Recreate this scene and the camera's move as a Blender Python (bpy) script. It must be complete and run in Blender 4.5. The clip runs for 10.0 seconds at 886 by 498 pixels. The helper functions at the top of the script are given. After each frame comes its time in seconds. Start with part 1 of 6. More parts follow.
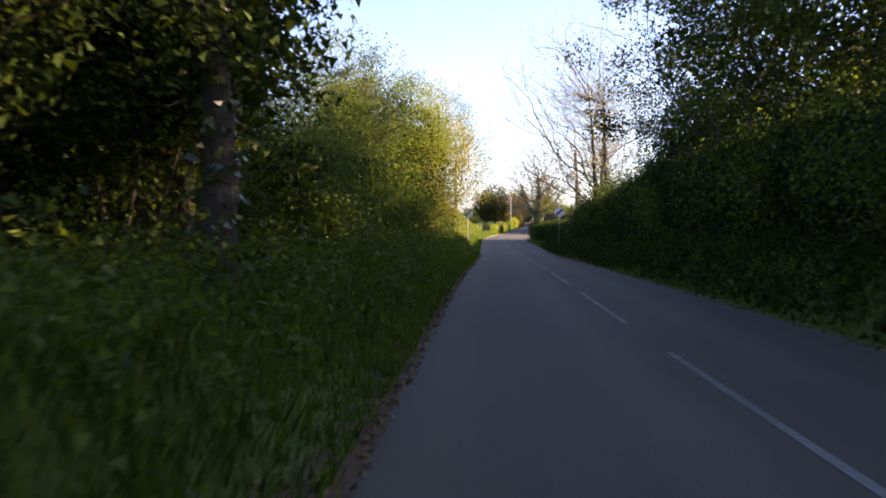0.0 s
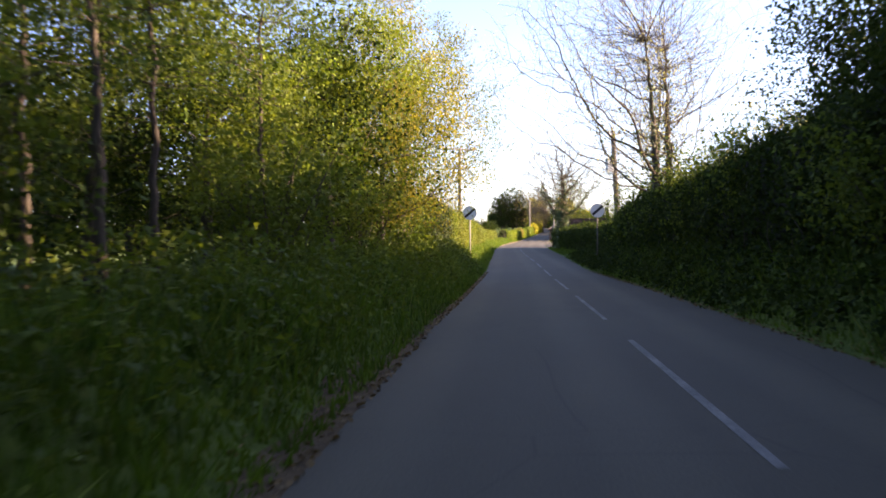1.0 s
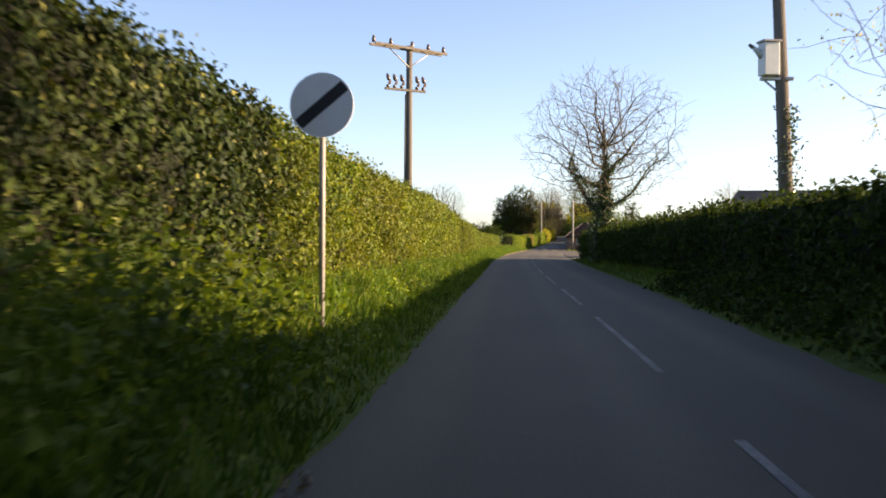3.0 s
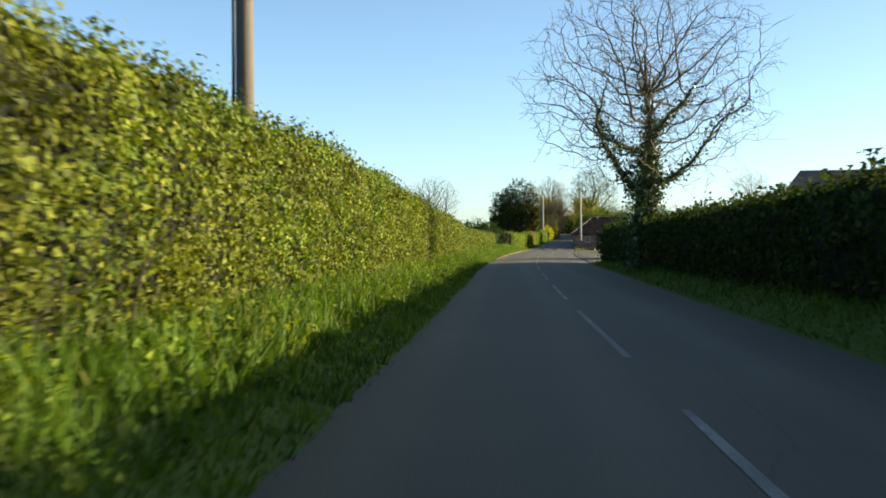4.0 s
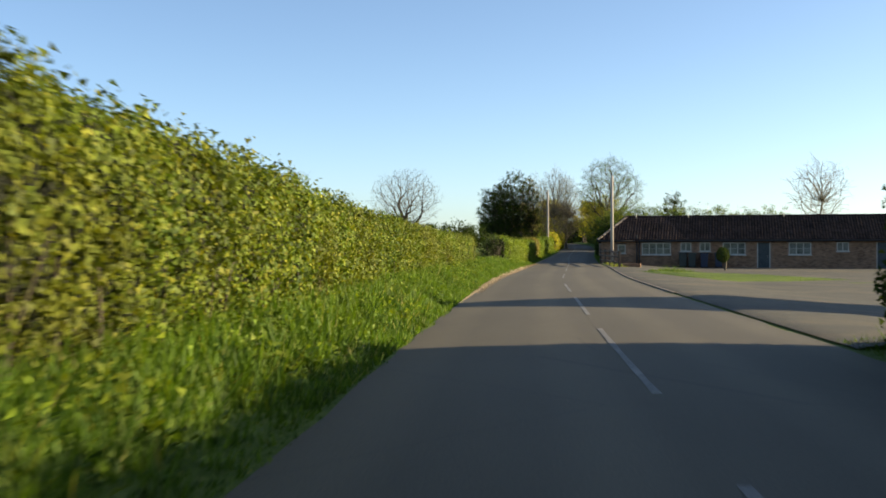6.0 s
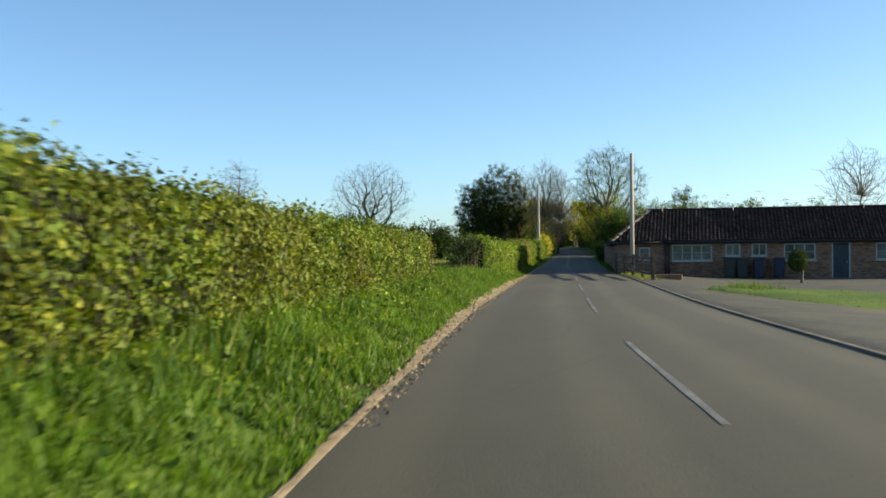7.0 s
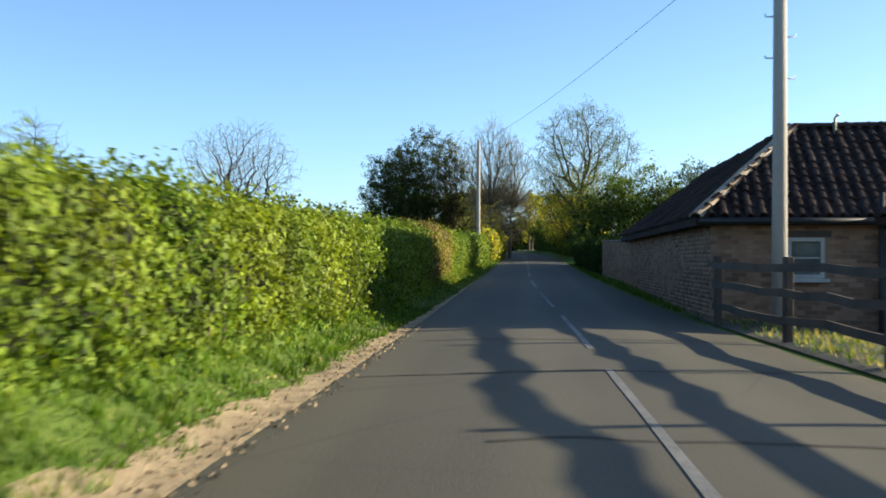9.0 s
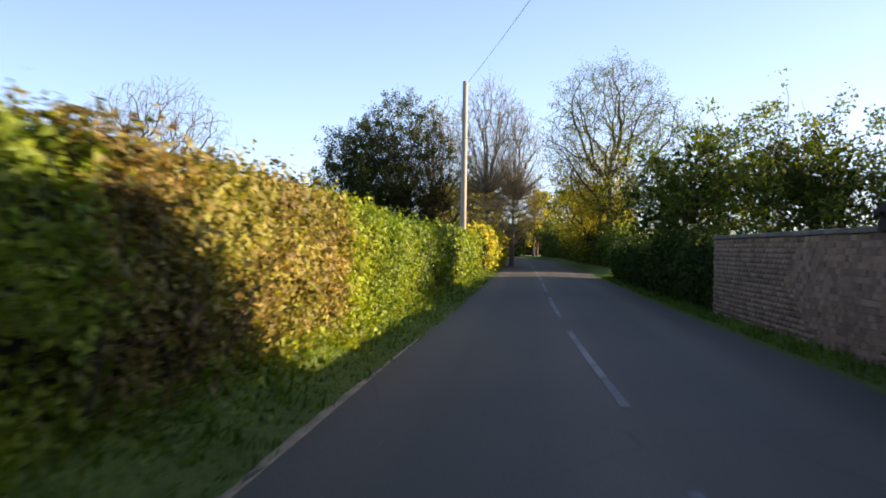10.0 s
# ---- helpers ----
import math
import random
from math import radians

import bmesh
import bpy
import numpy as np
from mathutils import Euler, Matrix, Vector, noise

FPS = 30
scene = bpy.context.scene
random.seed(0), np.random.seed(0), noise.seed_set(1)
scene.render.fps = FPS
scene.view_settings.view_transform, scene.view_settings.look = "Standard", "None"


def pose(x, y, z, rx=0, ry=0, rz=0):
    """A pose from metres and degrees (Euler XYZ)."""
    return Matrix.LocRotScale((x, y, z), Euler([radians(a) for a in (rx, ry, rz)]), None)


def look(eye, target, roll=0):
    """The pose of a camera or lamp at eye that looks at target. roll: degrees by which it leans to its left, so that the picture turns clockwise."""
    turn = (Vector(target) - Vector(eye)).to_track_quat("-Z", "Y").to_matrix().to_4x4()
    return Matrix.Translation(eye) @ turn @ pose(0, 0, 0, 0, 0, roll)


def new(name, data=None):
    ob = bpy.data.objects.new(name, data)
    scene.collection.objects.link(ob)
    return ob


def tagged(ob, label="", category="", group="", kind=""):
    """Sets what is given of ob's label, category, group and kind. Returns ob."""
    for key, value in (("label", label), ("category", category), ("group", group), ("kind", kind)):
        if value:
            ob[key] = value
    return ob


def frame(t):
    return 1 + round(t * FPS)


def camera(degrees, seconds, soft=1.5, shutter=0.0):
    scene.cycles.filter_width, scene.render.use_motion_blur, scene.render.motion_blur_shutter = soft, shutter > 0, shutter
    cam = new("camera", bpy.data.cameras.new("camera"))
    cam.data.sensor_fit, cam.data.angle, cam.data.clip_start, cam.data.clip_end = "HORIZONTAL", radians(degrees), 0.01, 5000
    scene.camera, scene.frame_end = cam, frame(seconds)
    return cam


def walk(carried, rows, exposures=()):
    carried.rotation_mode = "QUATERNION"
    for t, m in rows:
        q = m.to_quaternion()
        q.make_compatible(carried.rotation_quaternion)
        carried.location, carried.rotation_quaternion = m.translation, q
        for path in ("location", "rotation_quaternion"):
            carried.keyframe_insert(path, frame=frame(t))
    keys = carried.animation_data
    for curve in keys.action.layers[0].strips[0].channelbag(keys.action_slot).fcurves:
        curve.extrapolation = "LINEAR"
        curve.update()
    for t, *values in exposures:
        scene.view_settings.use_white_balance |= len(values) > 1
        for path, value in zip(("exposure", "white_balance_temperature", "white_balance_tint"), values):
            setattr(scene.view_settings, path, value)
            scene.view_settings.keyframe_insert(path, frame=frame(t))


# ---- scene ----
cam = camera(45.3, 10.0, soft=1.7, shutter=0.14)
# seconds, x, y, z, yaw to the left, pitch, roll
PATH = [
    (0.0, 1.25, 2.9, 1.70, 0.45, -1.30, 0.0),
    (0.5, 1.76, 11.76, 1.66, 1.04, -0.90, 0.0),
    (1.0, 2.27, 20.78, 1.60, 1.49, -0.91, -0.5),
    (1.5, 2.68, 29.51, 1.53, 1.98, -0.86, -0.4),
    (2.0, 3.00, 38.23, 1.37, 1.76, -0.97, 0.3),
    (2.5, 3.35, 47.39, 1.24, 1.90, -0.77, 0.6),
    (3.0, 3.71, 56.88, 1.17, 1.90, -0.46, 0.4),
    (3.2, 3.86, 60.65, 1.14, 1.84, -0.66, 0.1),
    (4.5, 4.70, 85.79, 1.12, 1.85, -0.30, -0.3),
    (5.0, 5.02, 96.34, 1.09, 1.70, -0.10, -0.2),
    (5.5, 5.45, 107.01, 1.05, 1.87, 0.11, -0.2),
    (6.8, 6.35, 134.51, 1.07, 0.60, 0.01, 0.0),
    (7.0, 6.59, 138.60, 1.10, 0.67, 0.38, -0.5),
    (7.5, 7.56, 148.56, 1.18, -0.85, 0.07, -0.9),
    (8.0, 8.43, 159.03, 1.20, -1.12, -0.10, -0.95),
    (8.5, 9.55, 169.68, 1.14, -1.10, 0.01, -1.1),
    (9.0, 10.40, 179.31, 1.08, -2.00, 0.60, 0.3),
    (9.5, 11.30, 190.56, 1.20, -2.46, 0.40, 1.2),
    (10.0, 12.50, 201.40, 1.28, -1.95, 0.85, 1.0),
]
# seconds, stops, kelvin, tint
EXPOSURES = [(0.0, 2.35, 7900, 33), (0.6, 2.55, 7700, 29), (1.2, 2.42, 8500, 32), (2.0, 1.52, 10600, 28), (2.5, 1.58, 9400, 25), (3.2, 1.75, 8300, 19), (4.5, 1.47, 7350, -4), (5.0, 1.5, 7200, 1), (5.5, 1.48, 8000, 11), (7.0, 1.26, 6800, 1), (8.0, 1.28, 6800, 3), (8.5, 1.42, 7500, 13), (9.0, 1.52, 6600, 4), (9.5, 1.7, 6900, 9), (10.0, 1.9, 8000, 22)]


def aim(x, y, z, yaw, pitch, roll):
    a, b = radians(yaw), radians(pitch)
    ahead = Vector((-math.sin(a) * math.cos(b), math.cos(a) * math.cos(b), math.sin(b)))
    return look((x, y, z), Vector((x, y, z)) + 2 * ahead, roll)


walk(cam, [(row[0], aim(*row[1:])) for row in PATH], EXPOSURES)

# ---- sky and sun: low evening sun ahead and to the right ----
SUN_EL, SUN_AZ = radians(14.3), radians(84.0)
world = bpy.data.worlds.new("sky")
scene.world = world
world.use_nodes = True
sky = world.node_tree.nodes.new("ShaderNodeTexSky")
sky.sky_type = "NISHITA"
sky.sun_disc = False
sky.sun_elevation, sky.sun_rotation = SUN_EL, SUN_AZ
sky.air_density, sky.dust_density, sky.ozone_density = 0.65, 0.8, 3.0
background = world.node_tree.nodes["Background"]
background.inputs["Strength"].default_value = 0.112
world.node_tree.links.new(sky.outputs[0], background.inputs[0])
sun_data = bpy.data.lights.new("sun", "SUN")
sun_data.energy, sun_data.angle, sun_data.color = 5.0, radians(0.6), (1.0, 0.87, 0.66)
sun = new("sun", sun_data)
to_sun = Vector((math.sin(SUN_AZ) * math.cos(SUN_EL), math.cos(SUN_AZ) * math.cos(SUN_EL), math.sin(SUN_EL)))
sun.matrix_world = look(to_sun * 300, (0, 0, 0))


# ---- materials ----
def shader(name, rough=0.8, metal=0.0, spec=0.3):
    m = bpy.data.materials.new(name)
    m.use_nodes = True
    b = m.node_tree.nodes["Principled BSDF"]
    b.inputs["Roughness"].default_value = rough
    b.inputs["Metallic"].default_value = metal
    b.inputs["Specular IOR Level"].default_value = spec
    return m, m.node_tree, b


def node(tree, kind, **values):
    n = tree.nodes.new(kind)
    for key, value in values.items():
        n.inputs[key.replace("_", " ")].default_value = value
    return n


def ramp(tree, fac, stops):
    r = tree.nodes.new("ShaderNodeValToRGB")
    while len(r.color_ramp.elements) < len(stops):
        r.color_ramp.elements.new(0.5)
    for e, (at, c) in zip(r.color_ramp.elements, stops):
        e.position, e.color = at, (*c, 1)
    tree.links.new(fac, r.inputs[0])
    return r.outputs[0]


def blend(tree, fac, a, b, how="MIX"):
    n = tree.nodes.new("ShaderNodeMix")
    n.data_type, n.blend_type = "RGBA", how
    for value, slot in ((fac, 0), (a, 6), (b, 7)):
        if hasattr(value, "is_linked"):
            tree.links.new(value, n.inputs[slot])
        else:
            n.inputs[slot].default_value = value if slot == 0 else (*value, 1)
    return n.outputs[2]


def spot(tree):
    return tree.nodes.new("ShaderNodeNewGeometry").outputs["Position"]


def grain(tree, scale, detail=4.0, rough=0.6, where=None, stretch=None):
    n = node(tree, "ShaderNodeTexNoise", Scale=scale, Detail=detail, Roughness=rough)
    where = where or spot(tree)
    if stretch:
        m = node(tree, "ShaderNodeMapping", Scale=stretch)
        tree.links.new(where, m.inputs[0])
        where = m.outputs[0]
    tree.links.new(where, n.inputs["Vector"])
    return n.outputs["Fac"]


def relief(tree, b, height, strength, distance=0.02):
    n = node(tree, "ShaderNodeBump", Strength=strength, Distance=distance)
    tree.links.new(height, n.inputs["Height"])
    tree.links.new(n.outputs[0], b.inputs["Normal"])


def surface(name, low, high, scale, rough=0.85, fine=60.0, bump=0.4, depth=0.01, metal=0.0, spec=0.3, each=0.0, stretch=None):
    """Two scales of variation between two colours, with fine relief; each: how much pieces differ."""
    m, t, b = shader(name, rough, metal, spec)
    big, small = grain(t, scale, stretch=stretch), grain(t, fine, stretch=stretch)
    mid = tuple((a + c) / 2 for a, c in zip(low, high))
    c = blend(t, 0.35, ramp(t, big, [(0.3, low), (0.7, high)]), ramp(t, small, [(0.35, low), (0.5, mid), (0.7, high)]))
    if each:
        r = t.nodes.new("ShaderNodeObjectInfo").outputs["Random"]
        i = t.nodes.new("ShaderNodeNewGeometry").outputs["Random Per Island"]
        add = node(t, "ShaderNodeMath")
        add.operation = "ADD"
        t.links.new(r, add.inputs[0])
        t.links.new(i, add.inputs[1])
        wrap = node(t, "ShaderNodeMath")
        wrap.operation = "FRACT"
        t.links.new(add.outputs[0], wrap.inputs[0])
        c = blend(t, 1.0, c, ramp(t, wrap.outputs[0], [(0.0, (1 - each,) * 3), (0.5, (1, 1 - each * 0.15, 1 - each * 0.3)), (1.0, (1 + each * 0.3,) * 3)]), "MULTIPLY")
    t.links.new(c, b.inputs["Base Color"])
    relief(t, b, small, bump, depth)
    return m


def leafy(name, stops, through_light=0.45, patch=0.5, patch_colour=None, rough=0.6, spec=0.15, mottle=0.35):
    """Leaves: each its own tone, with drifts of another tone, letting some light through."""
    m, t, b = shader(name, rough, 0.0, spec)
    own = t.nodes.new("ShaderNodeNewGeometry").outputs["Random Per Island"]
    c = ramp(t, own, stops)
    drift = ramp(t, grain(t, patch, 3.0), [(0.42, (0, 0, 0)), (0.62, (1, 1, 1))])
    c = blend(t, drift, c, blend(t, 0.65, c, patch_colour or stops[-1][1]))
    c = blend(t, 1.0, c, ramp(t, grain(t, 1.3, 4.0, 0.65), [(0.34, (1 - mottle, 1 - mottle * 1.05, 1 - mottle)), (0.6, (1.1, 1.08, 1.05))]), "MULTIPLY")
    c = blend(t, 1.0, c, ramp(t, grain(t, 5.5, 3.0, 0.6), [(0.36, (1 - mottle * 0.7, 1 - mottle * 0.6, 1 - mottle * 0.6)), (0.6, (1.12, 1.1, 1.05))]), "MULTIPLY")
    t.links.new(c, b.inputs["Base Color"])
    veil = t.nodes.new("ShaderNodeBsdfTranslucent")
    t.links.new(blend(t, 1.0, c, (1.5, 1.45, 0.7), "MULTIPLY"), veil.inputs["Color"])
    mixed = t.nodes.new("ShaderNodeMixShader")
    mixed.inputs[0].default_value = through_light
    t.links.new(b.outputs[0], mixed.inputs[1])
    t.links.new(veil.outputs[0], mixed.inputs[2])
    t.links.new(mixed.outputs[0], t.nodes["Material Output"].inputs["Surface"])
    return m


LEAF_HEDGE = leafy("hedge_leaf", [(0.0, (0.032, 0.058, 0.01)), (0.35, (0.09, 0.152, 0.017)), (0.75, (0.17, 0.228, 0.024)), (1.0, (0.28, 0.28, 0.038))], 0.25, 0.3, (0.16, 0.17, 0.026), mottle=0.6)
# hedge leaf dimmed about a tenth: darker exposure put into its colour
LEAF_HEDGE_DIM = leafy("dimmed_hedge_leaf", [(0.0, (0.028, 0.052, 0.009)), (0.35, (0.08, 0.14, 0.016)), (0.75, (0.15, 0.205, 0.022)), (1.0, (0.25, 0.255, 0.036))], 0.25, 0.3, (0.145, 0.155, 0.024), mottle=0.55)
# dark leaf with shade mixed in; the pale last tone stands for sunlit leaves
LEAF_HOLLY_SHADE = leafy("shaded_holly_leaf", [(0.0, (0.01, 0.022, 0.006)), (0.55, (0.024, 0.044, 0.01)), (0.88, (0.05, 0.075, 0.015)), (1.0, (0.2, 0.2, 0.06))], 0.15, 0.5, (0.05, 0.075, 0.016), 0.6, 0.12, mottle=0.5)
LEAF_GREEN = leafy("hedge_leaf_green", [(0.0, (0.022, 0.052, 0.01)), (0.4, (0.08, 0.16, 0.018)), (1.0, (0.2, 0.275, 0.034))], 0.28, 0.3, (0.25, 0.3, 0.03), mottle=0.5)
LEAF_BROWN = leafy("beech_leaf", [(0.0, (0.06, 0.045, 0.022)), (0.3, (0.19, 0.13, 0.048)), (0.6, (0.28, 0.205, 0.075)), (1.0, (0.22, 0.255, 0.042))], 0.28, 0.7, (0.17, 0.19, 0.035), mottle=0.5)
# near-black leaf; hedge and woodland shade is mixed into its tones
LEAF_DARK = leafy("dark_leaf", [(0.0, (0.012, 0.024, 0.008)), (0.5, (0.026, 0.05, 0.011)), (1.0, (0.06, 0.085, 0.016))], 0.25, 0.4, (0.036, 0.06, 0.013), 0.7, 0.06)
LEAF_WOOD = leafy("woodland_leaf", [(0.0, (0.03, 0.06, 0.012)), (0.5, (0.07, 0.12, 0.02)), (1.0, (0.15, 0.19, 0.03))], 0.4, 0.3, (0.12, 0.16, 0.025))
LEAF_LIME = leafy("young_leaf", [(0.0, (0.11, 0.15, 0.022)), (0.5, (0.23, 0.26, 0.038)), (1.0, (0.38, 0.35, 0.07))], 0.6, 0.5, (0.33, 0.28, 0.052))
LEAF_BUD = leafy("bud_leaf", [(0.0, (0.16, 0.13, 0.05)), (0.6, (0.24, 0.21, 0.07)), (1.0, (0.3, 0.27, 0.1))], 0.45, 0.5)
LEAF_IVY = leafy("ivy_leaf", [(0.0, (0.012, 0.028, 0.01)), (0.5, (0.03, 0.06, 0.015)), (1.0, (0.06, 0.1, 0.02))], 0.15, 0.8, None, 0.35, 0.5)
GRASS = leafy("grass_blade", [(0.0, (0.025, 0.062, 0.01)), (0.5, (0.06, 0.125, 0.015)), (0.9, (0.12, 0.2, 0.026)), (1.0, (0.26, 0.25, 0.09))], 0.35, 0.5, (0.1, 0.175, 0.02))
FIELD_GRASS = leafy("field_grass", [(0.0, (0.1, 0.14, 0.025)), (0.5, (0.2, 0.22, 0.045)), (1.0, (0.34, 0.31, 0.1))], 0.4, 0.12, (0.26, 0.24, 0.06))
DRY_GRASS = leafy("dry_grass_blade", [(0.0, (0.14, 0.15, 0.04)), (0.5, (0.25, 0.24, 0.06)), (1.0, (0.36, 0.3, 0.12))], 0.4, 0.5)
# near-black colour painted as the shade deep inside a hedge
SHADE_CORE = surface("hedge_inner_shade", (0.004, 0.006, 0.002), (0.02, 0.024, 0.008), 14.0, 0.95, 45, 1.0, 0.06)
BARK = surface("bark", (0.03, 0.024, 0.018), (0.1, 0.08, 0.06), 2.0, 0.95, 25, 0.9, 0.03, stretch=(1, 1, 0.25))
BARK_PALE = surface("pale_bark", (0.08, 0.068, 0.05), (0.22, 0.19, 0.145), 2.0, 0.9, 25, 0.8, 0.02, stretch=(1, 1, 0.25))
POLE_WOOD = surface("weathered_pole", (0.2, 0.175, 0.15), (0.42, 0.385, 0.34), 1.5, 0.85, 40, 0.6, 0.01, stretch=(3, 3, 0.15))
# darker copy of the pole wood, standing for a pole's shaded side
POLE_DARKENED = surface("darkened_pole_wood", (0.07, 0.06, 0.05), (0.17, 0.15, 0.125), 1.5, 0.9, 40, 0.6, 0.01, stretch=(3, 3, 0.15))
FENCE_WOOD = surface("dark_fence_wood", (0.035, 0.025, 0.02), (0.11, 0.085, 0.065), 2.0, 0.8, 40, 0.6, 0.01, each=0.25)
BRICK = surface("red_brick", (0.15, 0.088, 0.058), (0.32, 0.2, 0.13), 2.0, 0.9, 70, 0.5, 0.006, each=0.45)
MORTAR = surface("lime_mortar", (0.16, 0.1, 0.068), (0.28, 0.18, 0.125), 3.0, 0.95, 60, 0.5, 0.006)
COPING = surface("coping_stone", (0.07, 0.062, 0.052), (0.17, 0.15, 0.125), 2.0, 0.9, 40, 0.5, 0.01, each=0.2)
TILE = surface("clay_pantile", (0.022, 0.017, 0.017), (0.055, 0.04, 0.036), 0.8, 0.92, 45, 0.5, 0.008, 0.0, 0.06, each=0.35)
PALE_TILE = surface("lichened_hip_tile", (0.2, 0.16, 0.12), (0.42, 0.36, 0.28), 3.0, 0.9, 45, 0.5, 0.008, each=0.4)
SLATE = surface("dark_slate_roof", (0.03, 0.032, 0.036), (0.075, 0.075, 0.08), 1.0, 0.75, 20, 0.5, 0.01)
WHITE_PAINT = surface("white_window_paint", (0.26, 0.26, 0.235), (0.42, 0.42, 0.385), 4.0, 0.5, 80, 0.15, 0.002)
DARK_PAINT = surface("dark_door_paint", (0.02, 0.03, 0.035), (0.05, 0.065, 0.07), 3.0, 0.5, 60, 0.2, 0.003)
GALVANISED = surface("galvanised_steel", (0.3, 0.31, 0.31), (0.5, 0.51, 0.52), 6.0, 0.5, 60, 0.15, 0.002, 0.6, 0.5)
POST_STEEL = surface("weathered_post", (0.24, 0.22, 0.2), (0.4, 0.38, 0.35), 3.0, 0.65, 40, 0.3, 0.003, 0.0, 0.35)
SIGN_FACE = surface("sign_white", (0.62, 0.62, 0.6), (0.72, 0.72, 0.71), 4.0, 0.45, 40, 0.05, 0.001, 0.0, 0.4)
SIGN_BLACK = surface("sign_black", (0.012, 0.012, 0.013), (0.025, 0.025, 0.026), 4.0, 0.5, 40, 0.05, 0.001)
TRANSFORMER = surface("pale_grey_enamel", (0.42, 0.45, 0.46), (0.6, 0.62, 0.62), 3.0, 0.45, 40, 0.1, 0.003, 0.0, 0.5)
CERAMIC = surface("brown_insulator", (0.06, 0.04, 0.035), (0.12, 0.08, 0.06), 5.0, 0.3, 40, 0.05, 0.001, 0.0, 0.5)
CABLE = surface("black_cable", (0.015, 0.015, 0.015), (0.03, 0.03, 0.03), 3.0, 0.6, 40, 0.05, 0.001)
KERB = surface("concrete_kerb", (0.1, 0.085, 0.065), (0.24, 0.2, 0.15), 1.5, 0.9, 60, 0.5, 0.006, each=0.25)
LINE, lt, lb = shader("worn_road_paint", 0.75, 0.0, 0.3)
wear = blend(lt, 0.5, ramp(lt, grain(lt, 0.9, 3.0), [(0.45, (0, 0, 0)), (0.62, (1, 1, 1))]), ramp(lt, grain(lt, 28.0, 4.0, 0.7), [(0.4, (0, 0, 0)), (0.55, (1, 1, 1))]))
lt.links.new(blend(lt, wear, (0.09, 0.088, 0.085), (0.235, 0.228, 0.21)), lb.inputs["Base Color"])
relief(lt, lb, grain(lt, 60.0), 0.4, 0.004)
CRACK = surface("open_crack", (0.008, 0.008, 0.008), (0.022, 0.021, 0.02), 6.0, 0.95, 60, 0.4, 0.003)
BIN_BLUE = surface("blue_plastic", (0.008, 0.015, 0.034), (0.014, 0.025, 0.052), 3.0, 0.5, 50, 0.1, 0.002, 0.0, 0.4)
BIN_DARK = surface("dark_green_plastic", (0.012, 0.02, 0.018), (0.03, 0.04, 0.036), 3.0, 0.5, 50, 0.1, 0.002, 0.0, 0.4)
DIRT = surface("verge_dirt", (0.2, 0.145, 0.085), (0.5, 0.38, 0.24), 4.0, 0.95, 50, 0.9, 0.03)
LITTER = surface("leaf_litter", (0.05, 0.032, 0.018), (0.2, 0.125, 0.06), 5.0, 0.95, 60, 0.9, 0.03)
DEAD_LEAF = leafy("dead_leaf", [(0.0, (0.06, 0.035, 0.018)), (0.5, (0.16, 0.095, 0.045)), (1.0, (0.3, 0.2, 0.1))], 0.15, 0.6)
TINY_LEAF = leafy("opening_leaf", [(0.0, (0.2, 0.22, 0.09)), (0.6, (0.32, 0.34, 0.15)), (1.0, (0.5, 0.48, 0.28))], 0.45, 0.6)
AMBER_LEAF = leafy("amber_young_leaf", [(0.0, (0.08, 0.1, 0.016)), (0.5, (0.19, 0.2, 0.034)), (1.0, (0.31, 0.28, 0.055))], 0.5, 0.5, (0.22, 0.18, 0.035))

# glass of dim rooms
GLASS, gt, gb = shader("window_glass", 0.06, 0.0, 0.6)
gt.links.new(ramp(gt, grain(gt, 1.3), [(0.3, (0.06, 0.07, 0.065)), (0.7, (0.2, 0.22, 0.2))]), gb.inputs["Base Color"])

# asphalt: wheel tracks, patches, cracks; carried by the road's own u (metres from its left edge) and v (metres along)
ASPHALT, at_, ab_ = shader("asphalt", 0.82, 0.0, 0.35)
uv = at_.nodes.new("ShaderNodeUVMap").outputs[0]
stone = grain(at_, 55.0, 3.0, 0.7, uv)
patchy = grain(at_, 0.35, 5.0, 0.6, uv, (1.0, 0.35, 1.0))
base = blend(at_, 0.45, ramp(at_, patchy, [(0.3, (0.062, 0.055, 0.039)), (0.7, (0.108, 0.094, 0.064))]), ramp(at_, stone, [(0.3, (0.022, 0.023, 0.022)), (0.55, (0.09, 0.078, 0.053)), (0.75, (0.2, 0.172, 0.117))]))
sides = at_.nodes.new("ShaderNodeSeparateXYZ")
at_.links.new(uv, sides.inputs[0])
track = ramp(at_, node(at_, "ShaderNodeMath").outputs[0], [(0, (0, 0, 0)), (1, (1, 1, 1))])
wave = track.node.inputs[0].links[0].from_node
wave.operation = "SINE"
scale_u = node(at_, "ShaderNodeMath")
scale_u.operation = "MULTIPLY"
scale_u.inputs[1].default_value = 4.2
at_.links.new(sides.outputs[0], scale_u.inputs[0])
at_.links.new(scale_u.outputs[0], wave.inputs[0])
base = blend(at_, 0.4, base, blend(at_, 1.0, base, ramp(at_, track, [(0.0, (0.75, 0.75, 0.75)), (1.0, (1.3, 1.3, 1.28))]), "MULTIPLY"))
crack = at_.nodes.new("ShaderNodeTexVoronoi")
crack.feature = "DISTANCE_TO_EDGE"
crack.inputs["Scale"].default_value = 0.28
wobble = blend(at_, 0.12, uv, node(at_, "ShaderNodeTexNoise", Scale=1.1, Detail=5.0).outputs["Color"])
at_.links.new(wobble, crack.inputs["Vector"])
